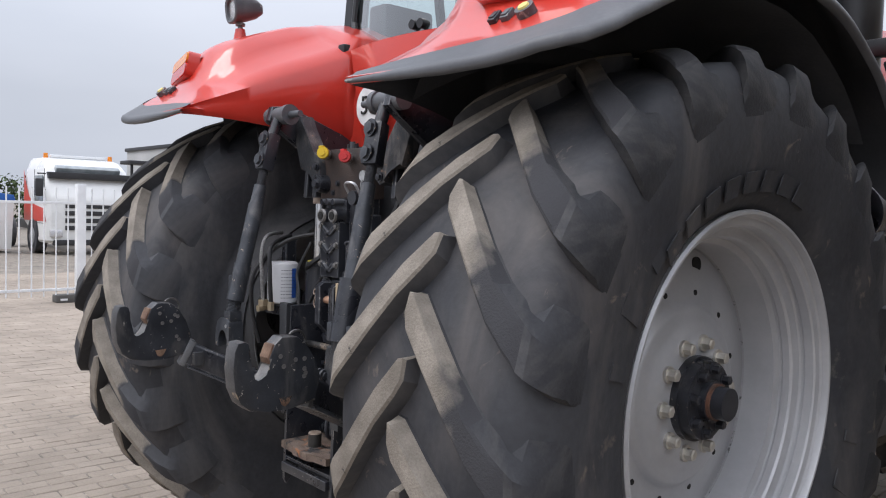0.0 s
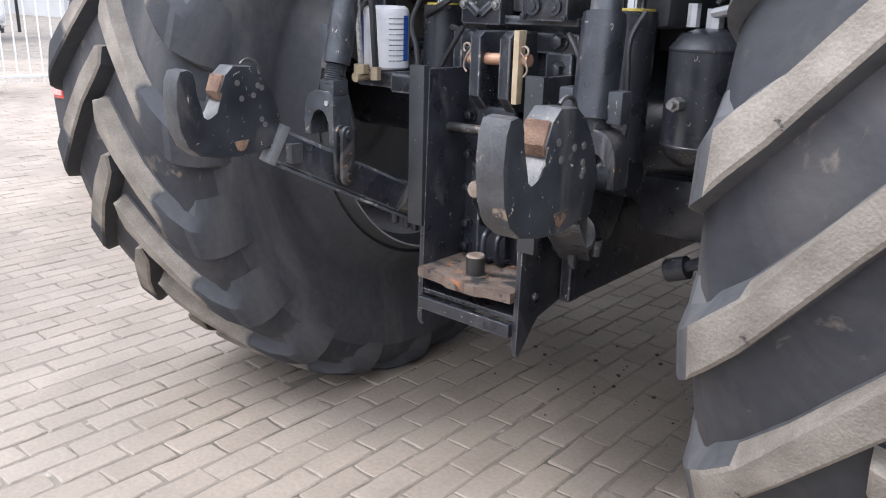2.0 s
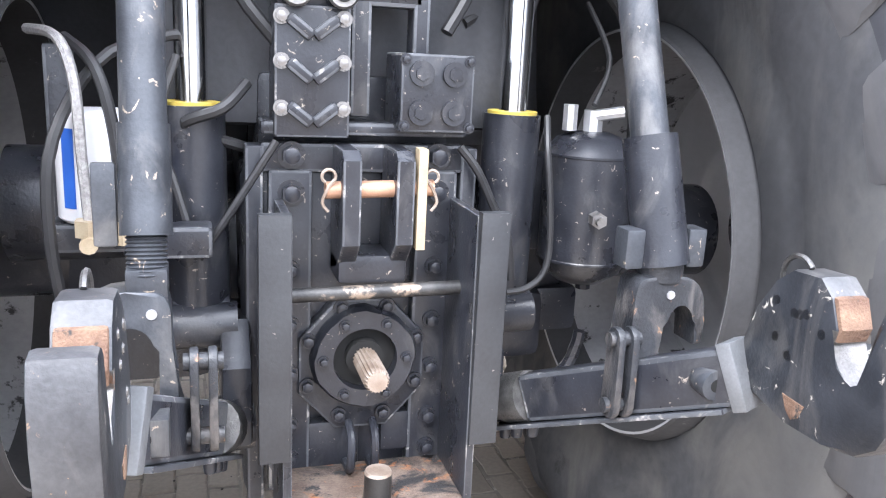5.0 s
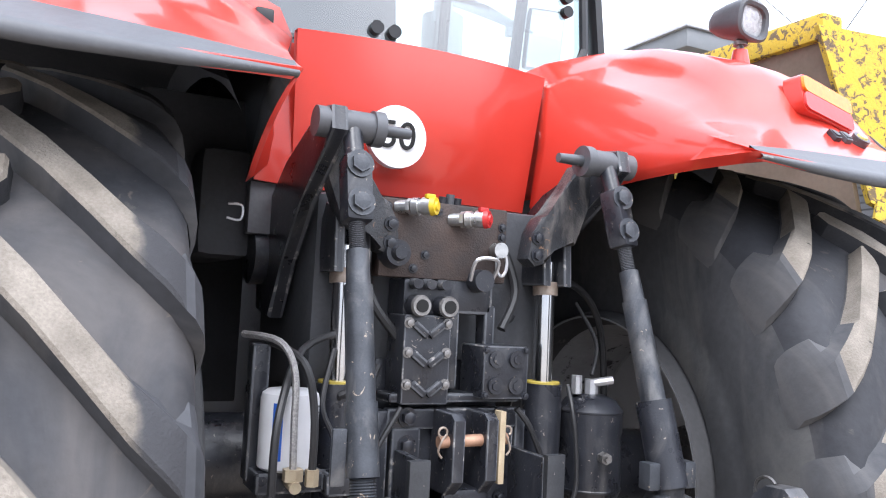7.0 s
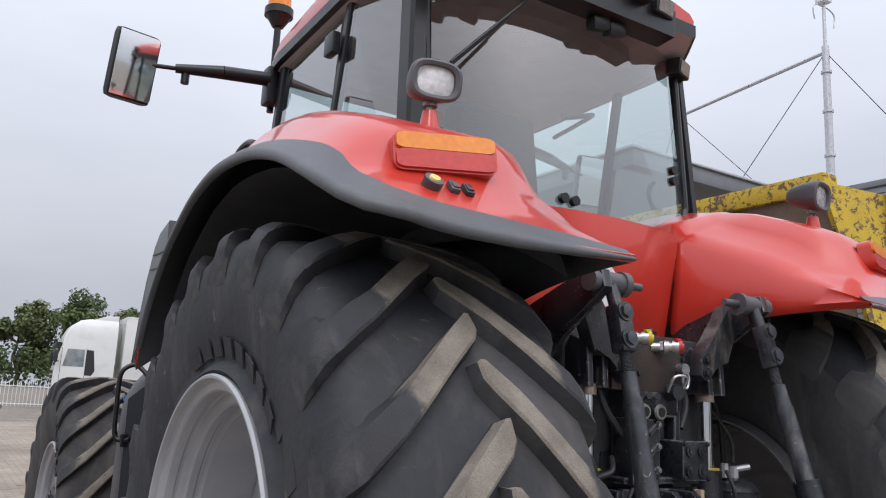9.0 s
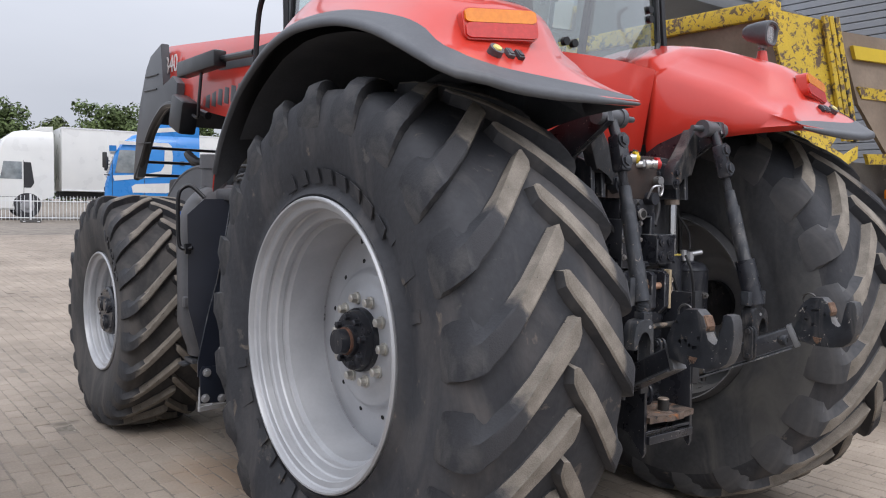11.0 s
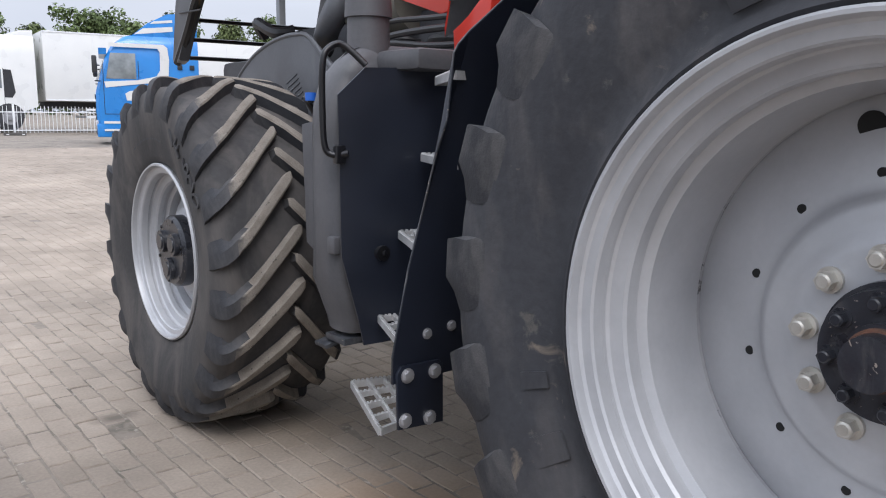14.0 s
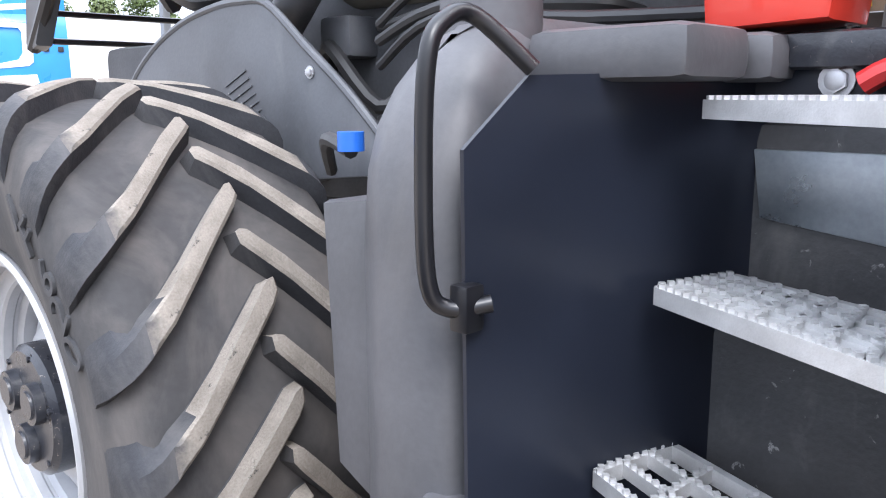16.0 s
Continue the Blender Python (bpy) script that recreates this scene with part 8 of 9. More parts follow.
for s in (-1, 1):
    for outline in STRIPES:
        bm = bmesh.new()
        prism(bm, outline, s * 1.215, s * 1.25, "x")
        part("white_stripe", bm, WHITE_BODY, tc, "white painted stripe")
    bm = bmesh.new()
    ring = [(-1.35 + r * math.cos(radians(a)), 0.5 + r * math.sin(radians(a))) for r, aa in ((0.7, range(0, 181, 15)), (0.64, range(180, -1, -15))) for a in aa]
    prism(bm, ring, s * 1.24, s * 1.256, "x")
    part("arch_trim", bm, WHITE_BODY, tc)
    bm = bmesh.new()
    prism(bm, [(-0.95, 3.1), (-2.95, 3.1), (-2.95, 3.7), (-2.35, 3.88), (-2.1, 3.86), (-1.55, 3.58)], s * 0.99, s * 1.05, "x", bevel=0.008)
    side = part("deflector_side", bm, BLUE_BODY, tc)
    for outline in ([(-1.15, 3.24), (-1.4, 3.42), (-2.25, 3.5), (-2.25, 3.36)], [(-1.6, 3.56), (-1.72, 3.64), (-2.25, 3.7), (-2.25, 3.62)]):
        bm = bmesh.new()
        prism(bm, outline, s * 1.045, s * 1.056, "x")
        part("white_stripe", bm, WHITE_BODY, tc, "white painted stripe")
    for k in range(2):
        bm = bmesh.new()
        box(bm, (s * 1.245, -2.4 - 0.35 * k, 2.3), (0.02, 0.14, 0.14), bevel=0.02)
        part("side_vent", bm, DARK_TRIM, tc)
    bm = bmesh.new()
    rod(bm, (s * 1.2, -0.75, 2.12), (s * 1.215, -0.9, 2.28), 0.012, sides=8)
    part("seam", bm, DARK_TRIM, tc)
bm = bmesh.new()
grid_faces(bm, [[(x, y, z) for x in (-1.02, 1.02)] for y, z in ((-0.95, 3.15), (-1.55, 3.56), (-2.1, 3.84), (-2.35, 3.86), (-2.95, 3.68), (-2.95, 3.1))])
part("roof_deflector", bm, BLUE_BODY, tc)
bm = bmesh.new()
box(bm, (0, -0.2, 0.42), (2.46, 0.4, 0.4), bevel=0.05)
part("blue_bumper", bm, BLUE_BODY, tc)
bm = bmesh.new()
box(bm, (0, -4.2, 0.75), (0.9, 3.6, 0.3), bevel=0.02)
part("chassis", bm, DARK_TRIM, truck)
for s in (-1, 1):
    truck_wheel(truck, s * 1.05, -5.0)

# bins by the fence
BIN_BLUE = material("blue_bin_plastic", (0.02, 0.12, 0.42), (0.015, 0.09, 0.34), rough=0.5, scale=6)
for i, (y, m) in enumerate(((3.5, BIN_BLUE), (2.2, WHITE_BODY), (0.6, DARK_TRIM))):
    b = thing("skip" if i else "bin", ("blue plastic bin lid above a pale container", "white steel waste container", "dark steel waste container")[i], "container", place=(-24.0, y, 0))
    bm = bmesh.new()
    prism(bm, [(-0.55, 0.1), (0.55, 0.1), (0.62, 1.5), (-0.62, 1.5)], -0.6, 0.6, "x", bevel=0.03)
    part("body", bm, WHITE_BODY if i == 0 else m, b)
    bm = bmesh.new()
    prism(bm, [(-0.65, 1.5), (0.65, 1.5), (0.6, 1.68 + 0.1 * i), (-0.6, 1.85)], -0.64, 0.64, "x", bevel=0.03)
    part("lid", bm, m, b)

# pale hall, gate canopy
HALL = material("pale_grey_hall_cladding", (0.5, 0.5, 0.5), (0.42, 0.42, 0.42), rough=0.6, scale=0.6, fine=0.03)
hall = thing("hall", "low pale grey hall with a flat roof", "building", place=(-38, 18.7, 0))
bm = bmesh.new()
box(bm, (0, 0, 2.15), (8, 9, 4.3))
part("wall", bm, HALL, hall)
bm = bmesh.new()
box(bm, (0, 0, 4.38), (8.2, 9.2, 0.18), bevel=0.02)
part("roof", bm, DARK_TRIM, hall)
for k in range(3):
    bm = bmesh.new()
    box(bm, (4.01, -2.8 + 2.8 * k, 1.9), (0.06, 1.6, 1.1), bevel=0.01)
    part("window", bm, DARK_GLASS, hall)
gate = thing("gate_canopy", "small dark flat canopy on two posts", "canopy", place=(-25.5, 8.55, 0))
for k in (-0.25, 0.25):
    bm = bmesh.new()
    rod(bm, (0, k, 0), (0, k, 2.85), 0.05, sides=10)
    part("post", bm, DARK_TRIM, gate)
bm = bmesh.new()
box(bm, (0, 0, 2.92), (0.9, 1.0, 0.13), bevel=0.03)
part("roof", bm, DARK_TRIM, gate)

# containers at the far side
for z, tint in ((0, (0.42, 0.11, 0.045)), (2.3, (0.46, 0.13, 0.05))):
    c = thing("container", "rust-orange corrugated shipping container", "container", "stacked containers", (-6.9, 67, ground_z(67) + z))
    m = material("orange_container_paint", tint, tuple(v * 0.8 for v in tint), rough=0.55, scale=1.5, fine=0.1, wear=(0.2, 0.1, 0.06), wear_at=0.7)
    bm = bmesh.new()
    rows = []
    for i in range(97):
        x = -5.9 + 11.8 * i / 96
        y = -1.2 - (0.04 if i % 4 in (0, 1) else 0.0)
        rows.append([(x, y, 0.05), (x, y, 2.25), (x, 1.2, 2.25), (x, 1.2, 0.05)])
    made = grid_faces(bm, rows, closed=True)
    bm.faces.new(made[0])
    bm.faces.new(made[-1][::-1])
    part("corrugated_wall", bm, m, c, smooth=False)
    for x in (-5.95, 5.95):
        bm = bmesh.new()
        box(bm, (x, 0, 1.15), (0.12, 2.5, 2.3), bevel=0.02)
        part("end_frame", bm, m, c)

# lamp post
lp = thing("street_lamp", "tall grey steel lamp post with a flat head", "lamp", place=(-1.8, 37.8, ground_z(37.8)))
bm = bmesh.new()
rod(bm, (0, 0, 0), (0, 0, 9.7), 0.09, 0.05, sides=12)
part("pole", bm, ZINC, lp)
bm = bmesh.new()
box(bm, (0.35, 0, 9.72), (0.9, 0.25, 0.1), bevel=0.03)
part("lamp_head", bm, DARK_TRIM, lp)

# ---- trees ----
BARK = material("grey_brown_bark", (0.12, 0.095, 0.07), (0.07, 0.055, 0.04), rough=0.9, scale=6, fine=0.3, bump=0.5)


def leaf_material(name, a, b):
    m = material(name, a, b, rough=0.6, scale=0.35, island=0.45, spec=0.2)
    return m


LEAF = [leaf_material("oak_leaf", (0.12, 0.16, 0.06), (0.075, 0.105, 0.04)), leaf_material("birch_leaf", (0.14, 0.17, 0.07), (0.09, 0.115, 0.045)), leaf_material("dark_hedge_leaf", (0.075, 0.105, 0.04), (0.045, 0.066, 0.026))]


def leaves(rnd, clumps, per, size):
    """Small tilted leaves scattered through clumps of (centre, radius)."""
    verts, faces = [], []
    for c, r in clumps:
        for _ in range(per):
            d = Vector((rnd.gauss(0, 1), rnd.gauss(0, 1), rnd.gauss(0, 0.85))).normalized() * r * rnd.uniform(0.55, 1.05)
            p = c + d
            n = (d.normalized() + Vector((rnd.uniform(-0.8, 0.8), rnd.uniform(-0.8, 0.8), rnd.uniform(-0.2, 0.9)))).normalized()
            u = n.orthogonal().normalized()
            v = n.cross(u)
            a = rnd.uniform(0, 6.28)
            u, v = u * math.cos(a) + v * math.sin(a), v * math.cos(a) - u * math.sin(a)
            s = size * rnd.uniform(0.6, 1.3)
            k = len(verts)
            verts += [p - u * s, p + v * s * 0.55 + n * s * 0.15, p + u * s, p - v * s * 0.55 + n * s * 0.1]
            faces.append((k, k + 1, k + 2, k + 3))
    me = bpy.data.meshes.new("crown")
    me.from_pydata([tuple(q) for q in verts], [], faces)
    return me


def tree(place, height, spread, seed, leaf, per=150, size=0.17):
    rnd = random.Random(seed)
    ob = thing("tree", "green broadleaf tree with a full uneven crown", "tree", "trees behind the yard", place)
    bm = bmesh.new()
    top = height * 0.8
    line = [Vector((rnd.uniform(-0.2, 0.2) * k, rnd.uniform(-0.2, 0.2) * k, top * k / 5)) for k in range(6)]
    for k in range(5):
        rod(bm, line[k], line[k + 1], 0.03 * height * (1 - k / 5.5), 0.03 * height * (1 - (k + 1) / 5.5), sides=9)
    clumps = []
    for i in range(13):
        z = rnd.uniform(0.22, 0.75)
        start = line[min(4, int(z * 5 / 0.8))]
        a = rnd.uniform(0, 6.28)
        reach = spread * (1 - abs(z - 0.42) * 1.15) * rnd.uniform(0.6, 1.0)
        end = Vector((math.cos(a) * reach, math.sin(a) * reach, start.z + height * rnd.uniform(0.08, 0.22)))
        rod(bm, start, start.lerp(end, 0.6), 0.011 * height, 0.005 * height, sides=6)
        rod(bm, start.lerp(end, 0.58), end, 0.005 * height, 0.002 * height, sides=6)
        for j in range(3):
            clumps.append((start.lerp(end, 0.55 + 0.22 * j) + Vector((rnd.uniform(-0.4, 0.4), rnd.uniform(-0.4, 0.4), rnd.uniform(-0.2, 0.5))), height * rnd.uniform(0.07, 0.13)))
    for j in range(7):
        clumps.append((line[5] + Vector((rnd.uniform(-0.25, 0.25) * spread, rnd.uniform(-0.25, 0.25) * spread, rnd.uniform(-0.1, 0.12) * height)), height * rnd.uniform(0.07, 0.12)))
    part("trunk", bm, BARK, ob)
    me = leaves(rnd, clumps, per, size)
    me.materials.append(leaf)
    crown = new("crown", me)
    crown.parent = ob
    crown["kind"] = "stuff"
    return ob


TREES = [((8.8, 66), 7.2, 3.0), ((12.6, 65.6), 6.2, 2.6), ((15.8, 64.8), 7.9, 3.2), ((19.5, 66), 7.4, 3.2), ((23.5, 68), 8.2, 3.4), ((28, 67), 7.6, 3.2), ((0.6, 72.7), 6.0, 2.8), ((4.6, 69), 6.4, 3.0), ((33, 70), 8.4, 3.4), ((-15.5, 74), 6.6, 3.0), ((-21, 72), 7.4, 3.2), ((-27, 73), 6.8, 3.0)]
for i, ((x, y), h, w) in enumerate(TREES):
    tree((x, y, ground_z(y)), h * 1.1, w * 1.1, 20 + i, LEAF[i % 2])
# a cut hedge far off, and shrubs behind the fence
rnd = random.Random(8)
hedge = thing("hedge", "long clipped dark green hedge far behind the yard", "hedge", place=(-42, 8, 0))
me = leaves(rnd, [(Vector((rnd.uniform(-0.6, 0.6), y * 0.5 - 8 * 1.5, 0.7 + 0.75 * k + rnd.uniform(-0.2, 0.2))), 0.62) for y in range(0, 60) for k in range(3)], 60, 0.13)
me.materials.append(LEAF[2])
ob = new("hedge_foliage", me)
ob.parent = hedge
ob["kind"] = "stuff"
hedge = thing("hedge", "dark green shrubs under the far trees", "hedge", place=(14, 63, ground_z(63)))
me = leaves(rnd, [(Vector((x * 0.6 - 30, rnd.uniform(-0.8, 0.8), 0.6 + 0.9 * k + rnd.uniform(-0.3, 0.3))), 0.8) for x in range(0, 100) for k in range(3)], 40, 0.17)
me.materials.append(LEAF[2])
ob = new("hedge_foliage", me)
ob.parent = hedge
ob["kind"] = "stuff"

# ---- dark trailer beside the path ----
TRAILER = material("dark_grey_trailer_plastic", (0.035, 0.038, 0.046), (0.025, 0.027, 0.033), rough=0.42, scale=5, fine=0.1, bump=0.04, wear=(0.1, 0.1, 0.1), wear_at=0.72)
LENS_REFLECTION = material("pale_lens_reflection", (0.8, 0.45, 0.42), (0.7, 0.36, 0.33), rough=0.25, scale=60, fine=0.1, coat=0.3)
tr = thing("trailer", "dark grey low trailer with red and orange tail lights", "trailer", place=(-3.575, 0.46, 0))


def across(points, y0, y1, name, mat, label="", bevel=0.012, parent=tr):
    """A body section: half an outline (x, z), mirrored, drawn out from y0 to y1."""
    bm = bmesh.new()
    prism(bm, list(points) + [(-x, z) for x, z in reversed(points)], y0, y1, "y", bevel=bevel)
    return part(name, bm, mat, parent, label)


across([(0.9, 0.24), (0.99, 0.26), (1.03, 0.62), (1.035, 0.785)], 0.0, 2.3, "body", TRAILER)
across([(1.01, 0.786), (1.0, 0.87)], 0.03, 2.27, "upper_body", TRAILER)
across([(0.97, 0.872), (0.97, 0.905)], 0.06, 2.24, "groove", DARK_TRIM, bevel=0.004)
across([(1.015, 0.907), (0.99, 1.0), (0.93, 1.03)], 0.04, 2.26, "lid", TRAILER, bevel=0.02)
across([(1.012, 0.405), (1.013, 0.412)], -0.004, 2.304, "seam", ZINC, bevel=0.0)
for s in (-1, 1):
    bm = bmesh.new()
    prism(bm, [(s * x, y) for x, y in ((0.86, -0.012), (0.98, -0.018), (1.035, 0.0), (1.05, 0.05), (1.045, 0.13), (1.0, 0.13), (0.86, 0.02))], 0.632, 0.778, "z", bevel=0.012)
    tl = part("tail_light", bm, RED_LENS, tr, "red tail light with an orange lens")
    bm = bmesh.new()
    prism(bm, [(s * x, y) for x, y in ((0.875, -0.018), (0.978, -0.024), (1.02, -0.014), (1.02, 0.0), (0.875, 0.0))], 0.655, 0.755, "z", bevel=0.006)
    # on the left lamp a whitish reflection is painted over the red
    part("orange_lens" if s > 0 else "pale_lens", bm, ORANGE_LENS if s > 0 else LENS_REFLECTION, tl)
    bm = bmesh.new()
    prism(bm, [(0.9 + 0.3 * math.cos(radians(t)), 0.3 + 0.3 * math.sin(radians(t))) for t in range(0, 360, 15)], s * 0.62, s * 0.82, "x", bevel=0.03)
    part("wheel", bm, RUBBER, tr, "small black tyre", angle=40)

# ---- rusty yellow dumper ----
YELLOW_RUST = material("chipped_yellow_paint", (0.62, 0.42, 0.03), (0.52, 0.36, 0.035), rough=0.6, scale=5, fine=0.12, bump=0.25, wear=(0.13, 0.085, 0.055), wear_at=0.56, wear_scale=9, speck=((0.09, 0.06, 0.045), 26, 0.54, 0.58, 0.9))
BROWN_STEEL = material("bare_brown_steel", (0.26, 0.2, 0.15), (0.17, 0.125, 0.09), rough=0.65, scale=3, fine=0.15, bump=0.15, wear=(0.55, 0.38, 0.04), wear_at=0.66, wear_scale=5)
CLEAN_YELLOW = material("scuffed_yellow_paint", (0.66, 0.47, 0.03), (0.58, 0.4, 0.03), rough=0.5, scale=4, fine=0.05, wear=(0.26, 0.19, 0.13), wear_at=0.64, wear_scale=9)
DIRTY = material("dirty_dark_steel", (0.1, 0.09, 0.08), (0.06, 0.054, 0.048), rough=0.75, scale=4, fine=0.2, bump=0.2, wear=(0.2, 0.16, 0.12), wear_at=0.62, wear_scale=7)
dump = thing("dumper", "dump truck with a chipped yellow and rusty brown body", "dump truck")


def sheet(bm, pts, thick, mat=0):
    """A steel sheet through four or more corners, with thickness."""
    P = [Vector(p) for p in pts]
    n = (P[1] - P[0]).cross(P[2] - P[0]).normalized() * thick
    lo, hi = [bm.verts.new(p) for p in P], [bm.verts.new(p + n) for p in P]
    bm.faces.new(lo).material_index = mat
    bm.faces.new(hi[::-1]).material_index = mat
    for i in range(len(P)):
        j = (i + 1) % len(P)
        bm.faces.new((lo[i], hi[i], hi[j], lo[j])).material_index = mat


def dump_part(name, pts, thick, mat, label="", parent=None):
    bm = bmesh.new()
    sheet(bm, pts, thick, 0)
    return part(name, bm, mat, parent or dump, label, smooth=False)


dump_part("side_wall", [(2.3, 0.36, 2.9), (2.3, 6.5, 2.95), (2.55, 6.5, 1.9), (2.5, 0.3, 1.95)], 0.03, BROWN_STEEL, "brown side wall with yellow patches")
bm = bmesh.new()
box(bm, (2.31, 3.4, 2.93), (0.14, 6.1, 0.13), bevel=0.02)
part("top_rail", bm, YELLOW_RUST, dump, "chipped yellow top rail")
for k in range(5):
    dump_part("side_rib", [(2.25, 1.3 + k * 1.1, 2.88), (2.25, 1.5 + k * 1.1, 2.88), (2.46, 1.5 + k * 1.1, 1.95), (2.46, 1.3 + k * 1.1, 1.95)], 0.08, YELLOW_RUST, "chipped yellow rib")
# corner post: a ribbed strip leaning inwards, and the yellow gusset beside it
dump_part("gusset", [(2.22, 0.36, 2.93), (2.62, 0.19, 2.88), (2.72, 0.08, 2.12), (2.62, 0.1, 1.98), (2.42, 0.22, 2.1)], 0.04, YELLOW_RUST, "chipped yellow corner gusset")
for k in range(3):
    bm = bmesh.new()
    a, b = Vector((2.6 + 0.055 * k, 0.165 - 0.012 * k, 2.9)), Vector((2.73 + 0.055 * k, 0.05 - 0.012 * k, 2.05))
    rod(bm, a, b, 0.024, sides=6)
    part("post_rib", bm, YELLOW_RUST, dump, "rib of the yellow corner post")
for k in range(11):
    bm = bmesh.new()
    c = Vector((2.685, 0.14, 2.88)).lerp(Vector((2.815, 0.022, 2.06)), k / 10)
    rod(bm, c + Vector((0, 0.03, 0)), c + Vector((0.0, -0.012, 0.0)), 0.014, sides=8)
    part("post_hole", bm, DARK_TRIM, dump)
tail = dump_part("tail_panel", [(2.77, 0.14, 2.82), (4.9, -0.33, 2.78), (4.9, -0.3, 2.02), (3.3, -0.02, 1.92), (2.92, 0.06, 2.32)], 0.03, BROWN_STEEL, "scuffed brown tail panel")
dump_part("tail_lip", [(2.84, 0.075, 2.72), (4.9, -0.38, 2.7), (4.9, -0.38, 2.62), (2.88, 0.07, 2.63)], 0.03, CLEAN_YELLOW, "chipped yellow lip", tail)
dump_part("tail_fold", [(2.9, 0.055, 2.44), (4.9, -0.4, 2.42), (4.9, -0.4, 2.36), (2.95, 0.05, 2.36)], 0.02, YELLOW_RUST, "", tail)
dump_part("tail_edge", [(2.95, -0.0, 1.97), (4.9, -0.42, 2.03), (4.9, -0.42, 1.97), (3.0, -0.0, 1.9)], 0.03, YELLOW_RUST, "yellow lower edge", tail)
dump_part("corner_strip", [(2.42, 0.2, 2.1), (2.72, 0.06, 1.95), (2.85, 0.03, 2.02), (2.85, 0.03, 1.93), (2.68, 0.05, 1.85), (2.4, 0.2, 2.02)], 0.02, YELLOW_RUST, "yellow bracket strip")
# the sloped underside and the arch over the wheel
bm = bmesh.new()
prism(bm, [(0.12, 1.92), (6.4, 1.95), (6.4, 1.2), (1.6, 1.2), (1.35, 1.42), (1.0, 1.6), (0.5, 1.62), (0.15, 1.55)], 2.55, 5.2, "x", bevel=0.02)
part("underbody", bm, DIRTY, dump, "dirty dark underbody with a wheel arch")
for y in (0.55, 3.9):
    bm = bmesh.new()
    prof = [(0.0, 0.4), (0.3, 0.42), (0.36, 0.5), (0.36, 0.66), (0.3, 0.75), (0.1, 0.77), (-0.1, 0.77), (-0.3, 0.75), (-0.36, 0.66), (-0.36, 0.5), (-0.3, 0.42)]
    rows = [[(3.4 + u, y - r * math.cos(2 * math.pi * i / 56), 0.77 + r * math.sin(2 * math.pi * i / 56)) for u, r in prof] for i in range(56)]
    grid_faces(bm, rows + [rows[0]])
    bmesh.ops.remove_doubles(bm, verts=bm.verts[:], dist=0.001)
    w = part("wheel", bm, RUBBER, dump, "heavy black block-tread tyre", angle=50)
    bm = bmesh.new()
    box(bm, (0, 0, 0), (0.3, 0.1, 0.05), bevel=0.01)
    first = part("tread_block", bm, LUG_SIDE, w)
    for i in range(36):
        for s in (-1, 1):
            ob = first if (i, s) == (0, -1) else new("tread_block", first.data)
            ob.parent = w
            a = 2 * math.pi * (i + 0.25 * s) / 36
            ob.matrix_basis = Matrix.Translation((3.4 + s * 0.19, y - 0.78 * math.cos(a), 0.77 + 0.78 * math.sin(a))) @ pose(0, 0, 0, -math.degrees(a) + 90, 0, 0)
    bm = bmesh.new()
    rod(bm, (3.1, y, 0.77), (3.7, y, 0.77), 0.42, sides=32)
    part("rim", bm, YELLOW_RUST, w)
bm = bmesh.new()
box(bm, (3.55, 0.04, 1.7), (0.22, 0.1, 0.08), bevel=0.02)
part("marker_light", bm, ORANGE_LENS, dump, "orange marker light")
bm = bmesh.new()
box(bm, (3.9, 7.6, 1.7), (2.3, 2.0, 2.2), bevel=0.12)
part("dumper_cab", bm, YELLOW_RUST, dump, "chipped yellow driver's cab")

# ---- grey clad hall with its loading canopy and masts ----
CLAD = material("grey_wall_cladding", (0.3, 0.31, 0.33), (0.26, 0.27, 0.29), rough=0.5, metal=0.2, scale=0.8, fine=0.04)
CANOPY = material("grey_canopy_sheet", (0.22, 0.23, 0.24), (0.18, 0.19, 0.2), rough=0.5, metal=0.2, scale=1.5, fine=0.05)
hall = thing("warehouse", "grey warehouse with horizontal metal cladding and a canopy", "building")
bm = bmesh.new()
box(bm, (24.6, -5, 3.4), (18, 30, 6.8))
part("wall", bm, CLAD, hall, "dull grey wall")
bm = bmesh.new()
prism(bm, [(-0.03, -0.075), (0.03, -0.075), (0.03, 0.08), (-0.005, 0.08), (-0.03, 0.05)], -15, 15, "y")
first = part("cladding_board", bm, CLAD, hall)
for k in range(40):
    ob = first if k == 0 else new("cladding_board", first.data)
    ob.parent = hall
    ob.matrix_basis = pose(15.575, -5, 0.2 + 0.168 * k)
bm = bmesh.new()
box(bm, (15.56, -5, 6.9), (0.16, 30.1, 0.14), bevel=0.02)
part("roof_edge", bm, CANOPY, hall)
bm = bmesh.new()
box(bm, (11.8, 14.5, 6.02), (7.5, 14.0, 0.32), bevel=0.03)
canopy = part("canopy", bm, CANOPY, hall, "grey flat canopy")
bm = bmesh.new()
box(bm, (11.8, 14.5, 6.2), (7.62, 14.1, 0.06), bevel=0.015)
part("canopy_edge", bm, ZINC, canopy)
for x in (8.6, 15.0):
    for y in (14.0, 21.0):
        bm = bmesh.new()
        box(bm, (x, y, 2.9), (0.2, 0.2, 5.8), bevel=0.02)
        part("canopy_post", bm, CANOPY, canopy)
mast = thing("mast", "tall grey steel mast with wire stays and antenna", "mast", place=(15.3, 8.2, 6.2))
bm = bmesh.new()
rod(bm, (0, 0, 0.0), (0, 0, 4.3), 0.1, 0.085, sides=12)
part("pole", bm, ZINC, mast)
bm = bmesh.new()
rod(bm, (0, 0, 4.2), (0, 0, 5.5), 0.045, 0.04, sides=10)
part("antenna", bm, ZINC, mast)
bm = bmesh.new()
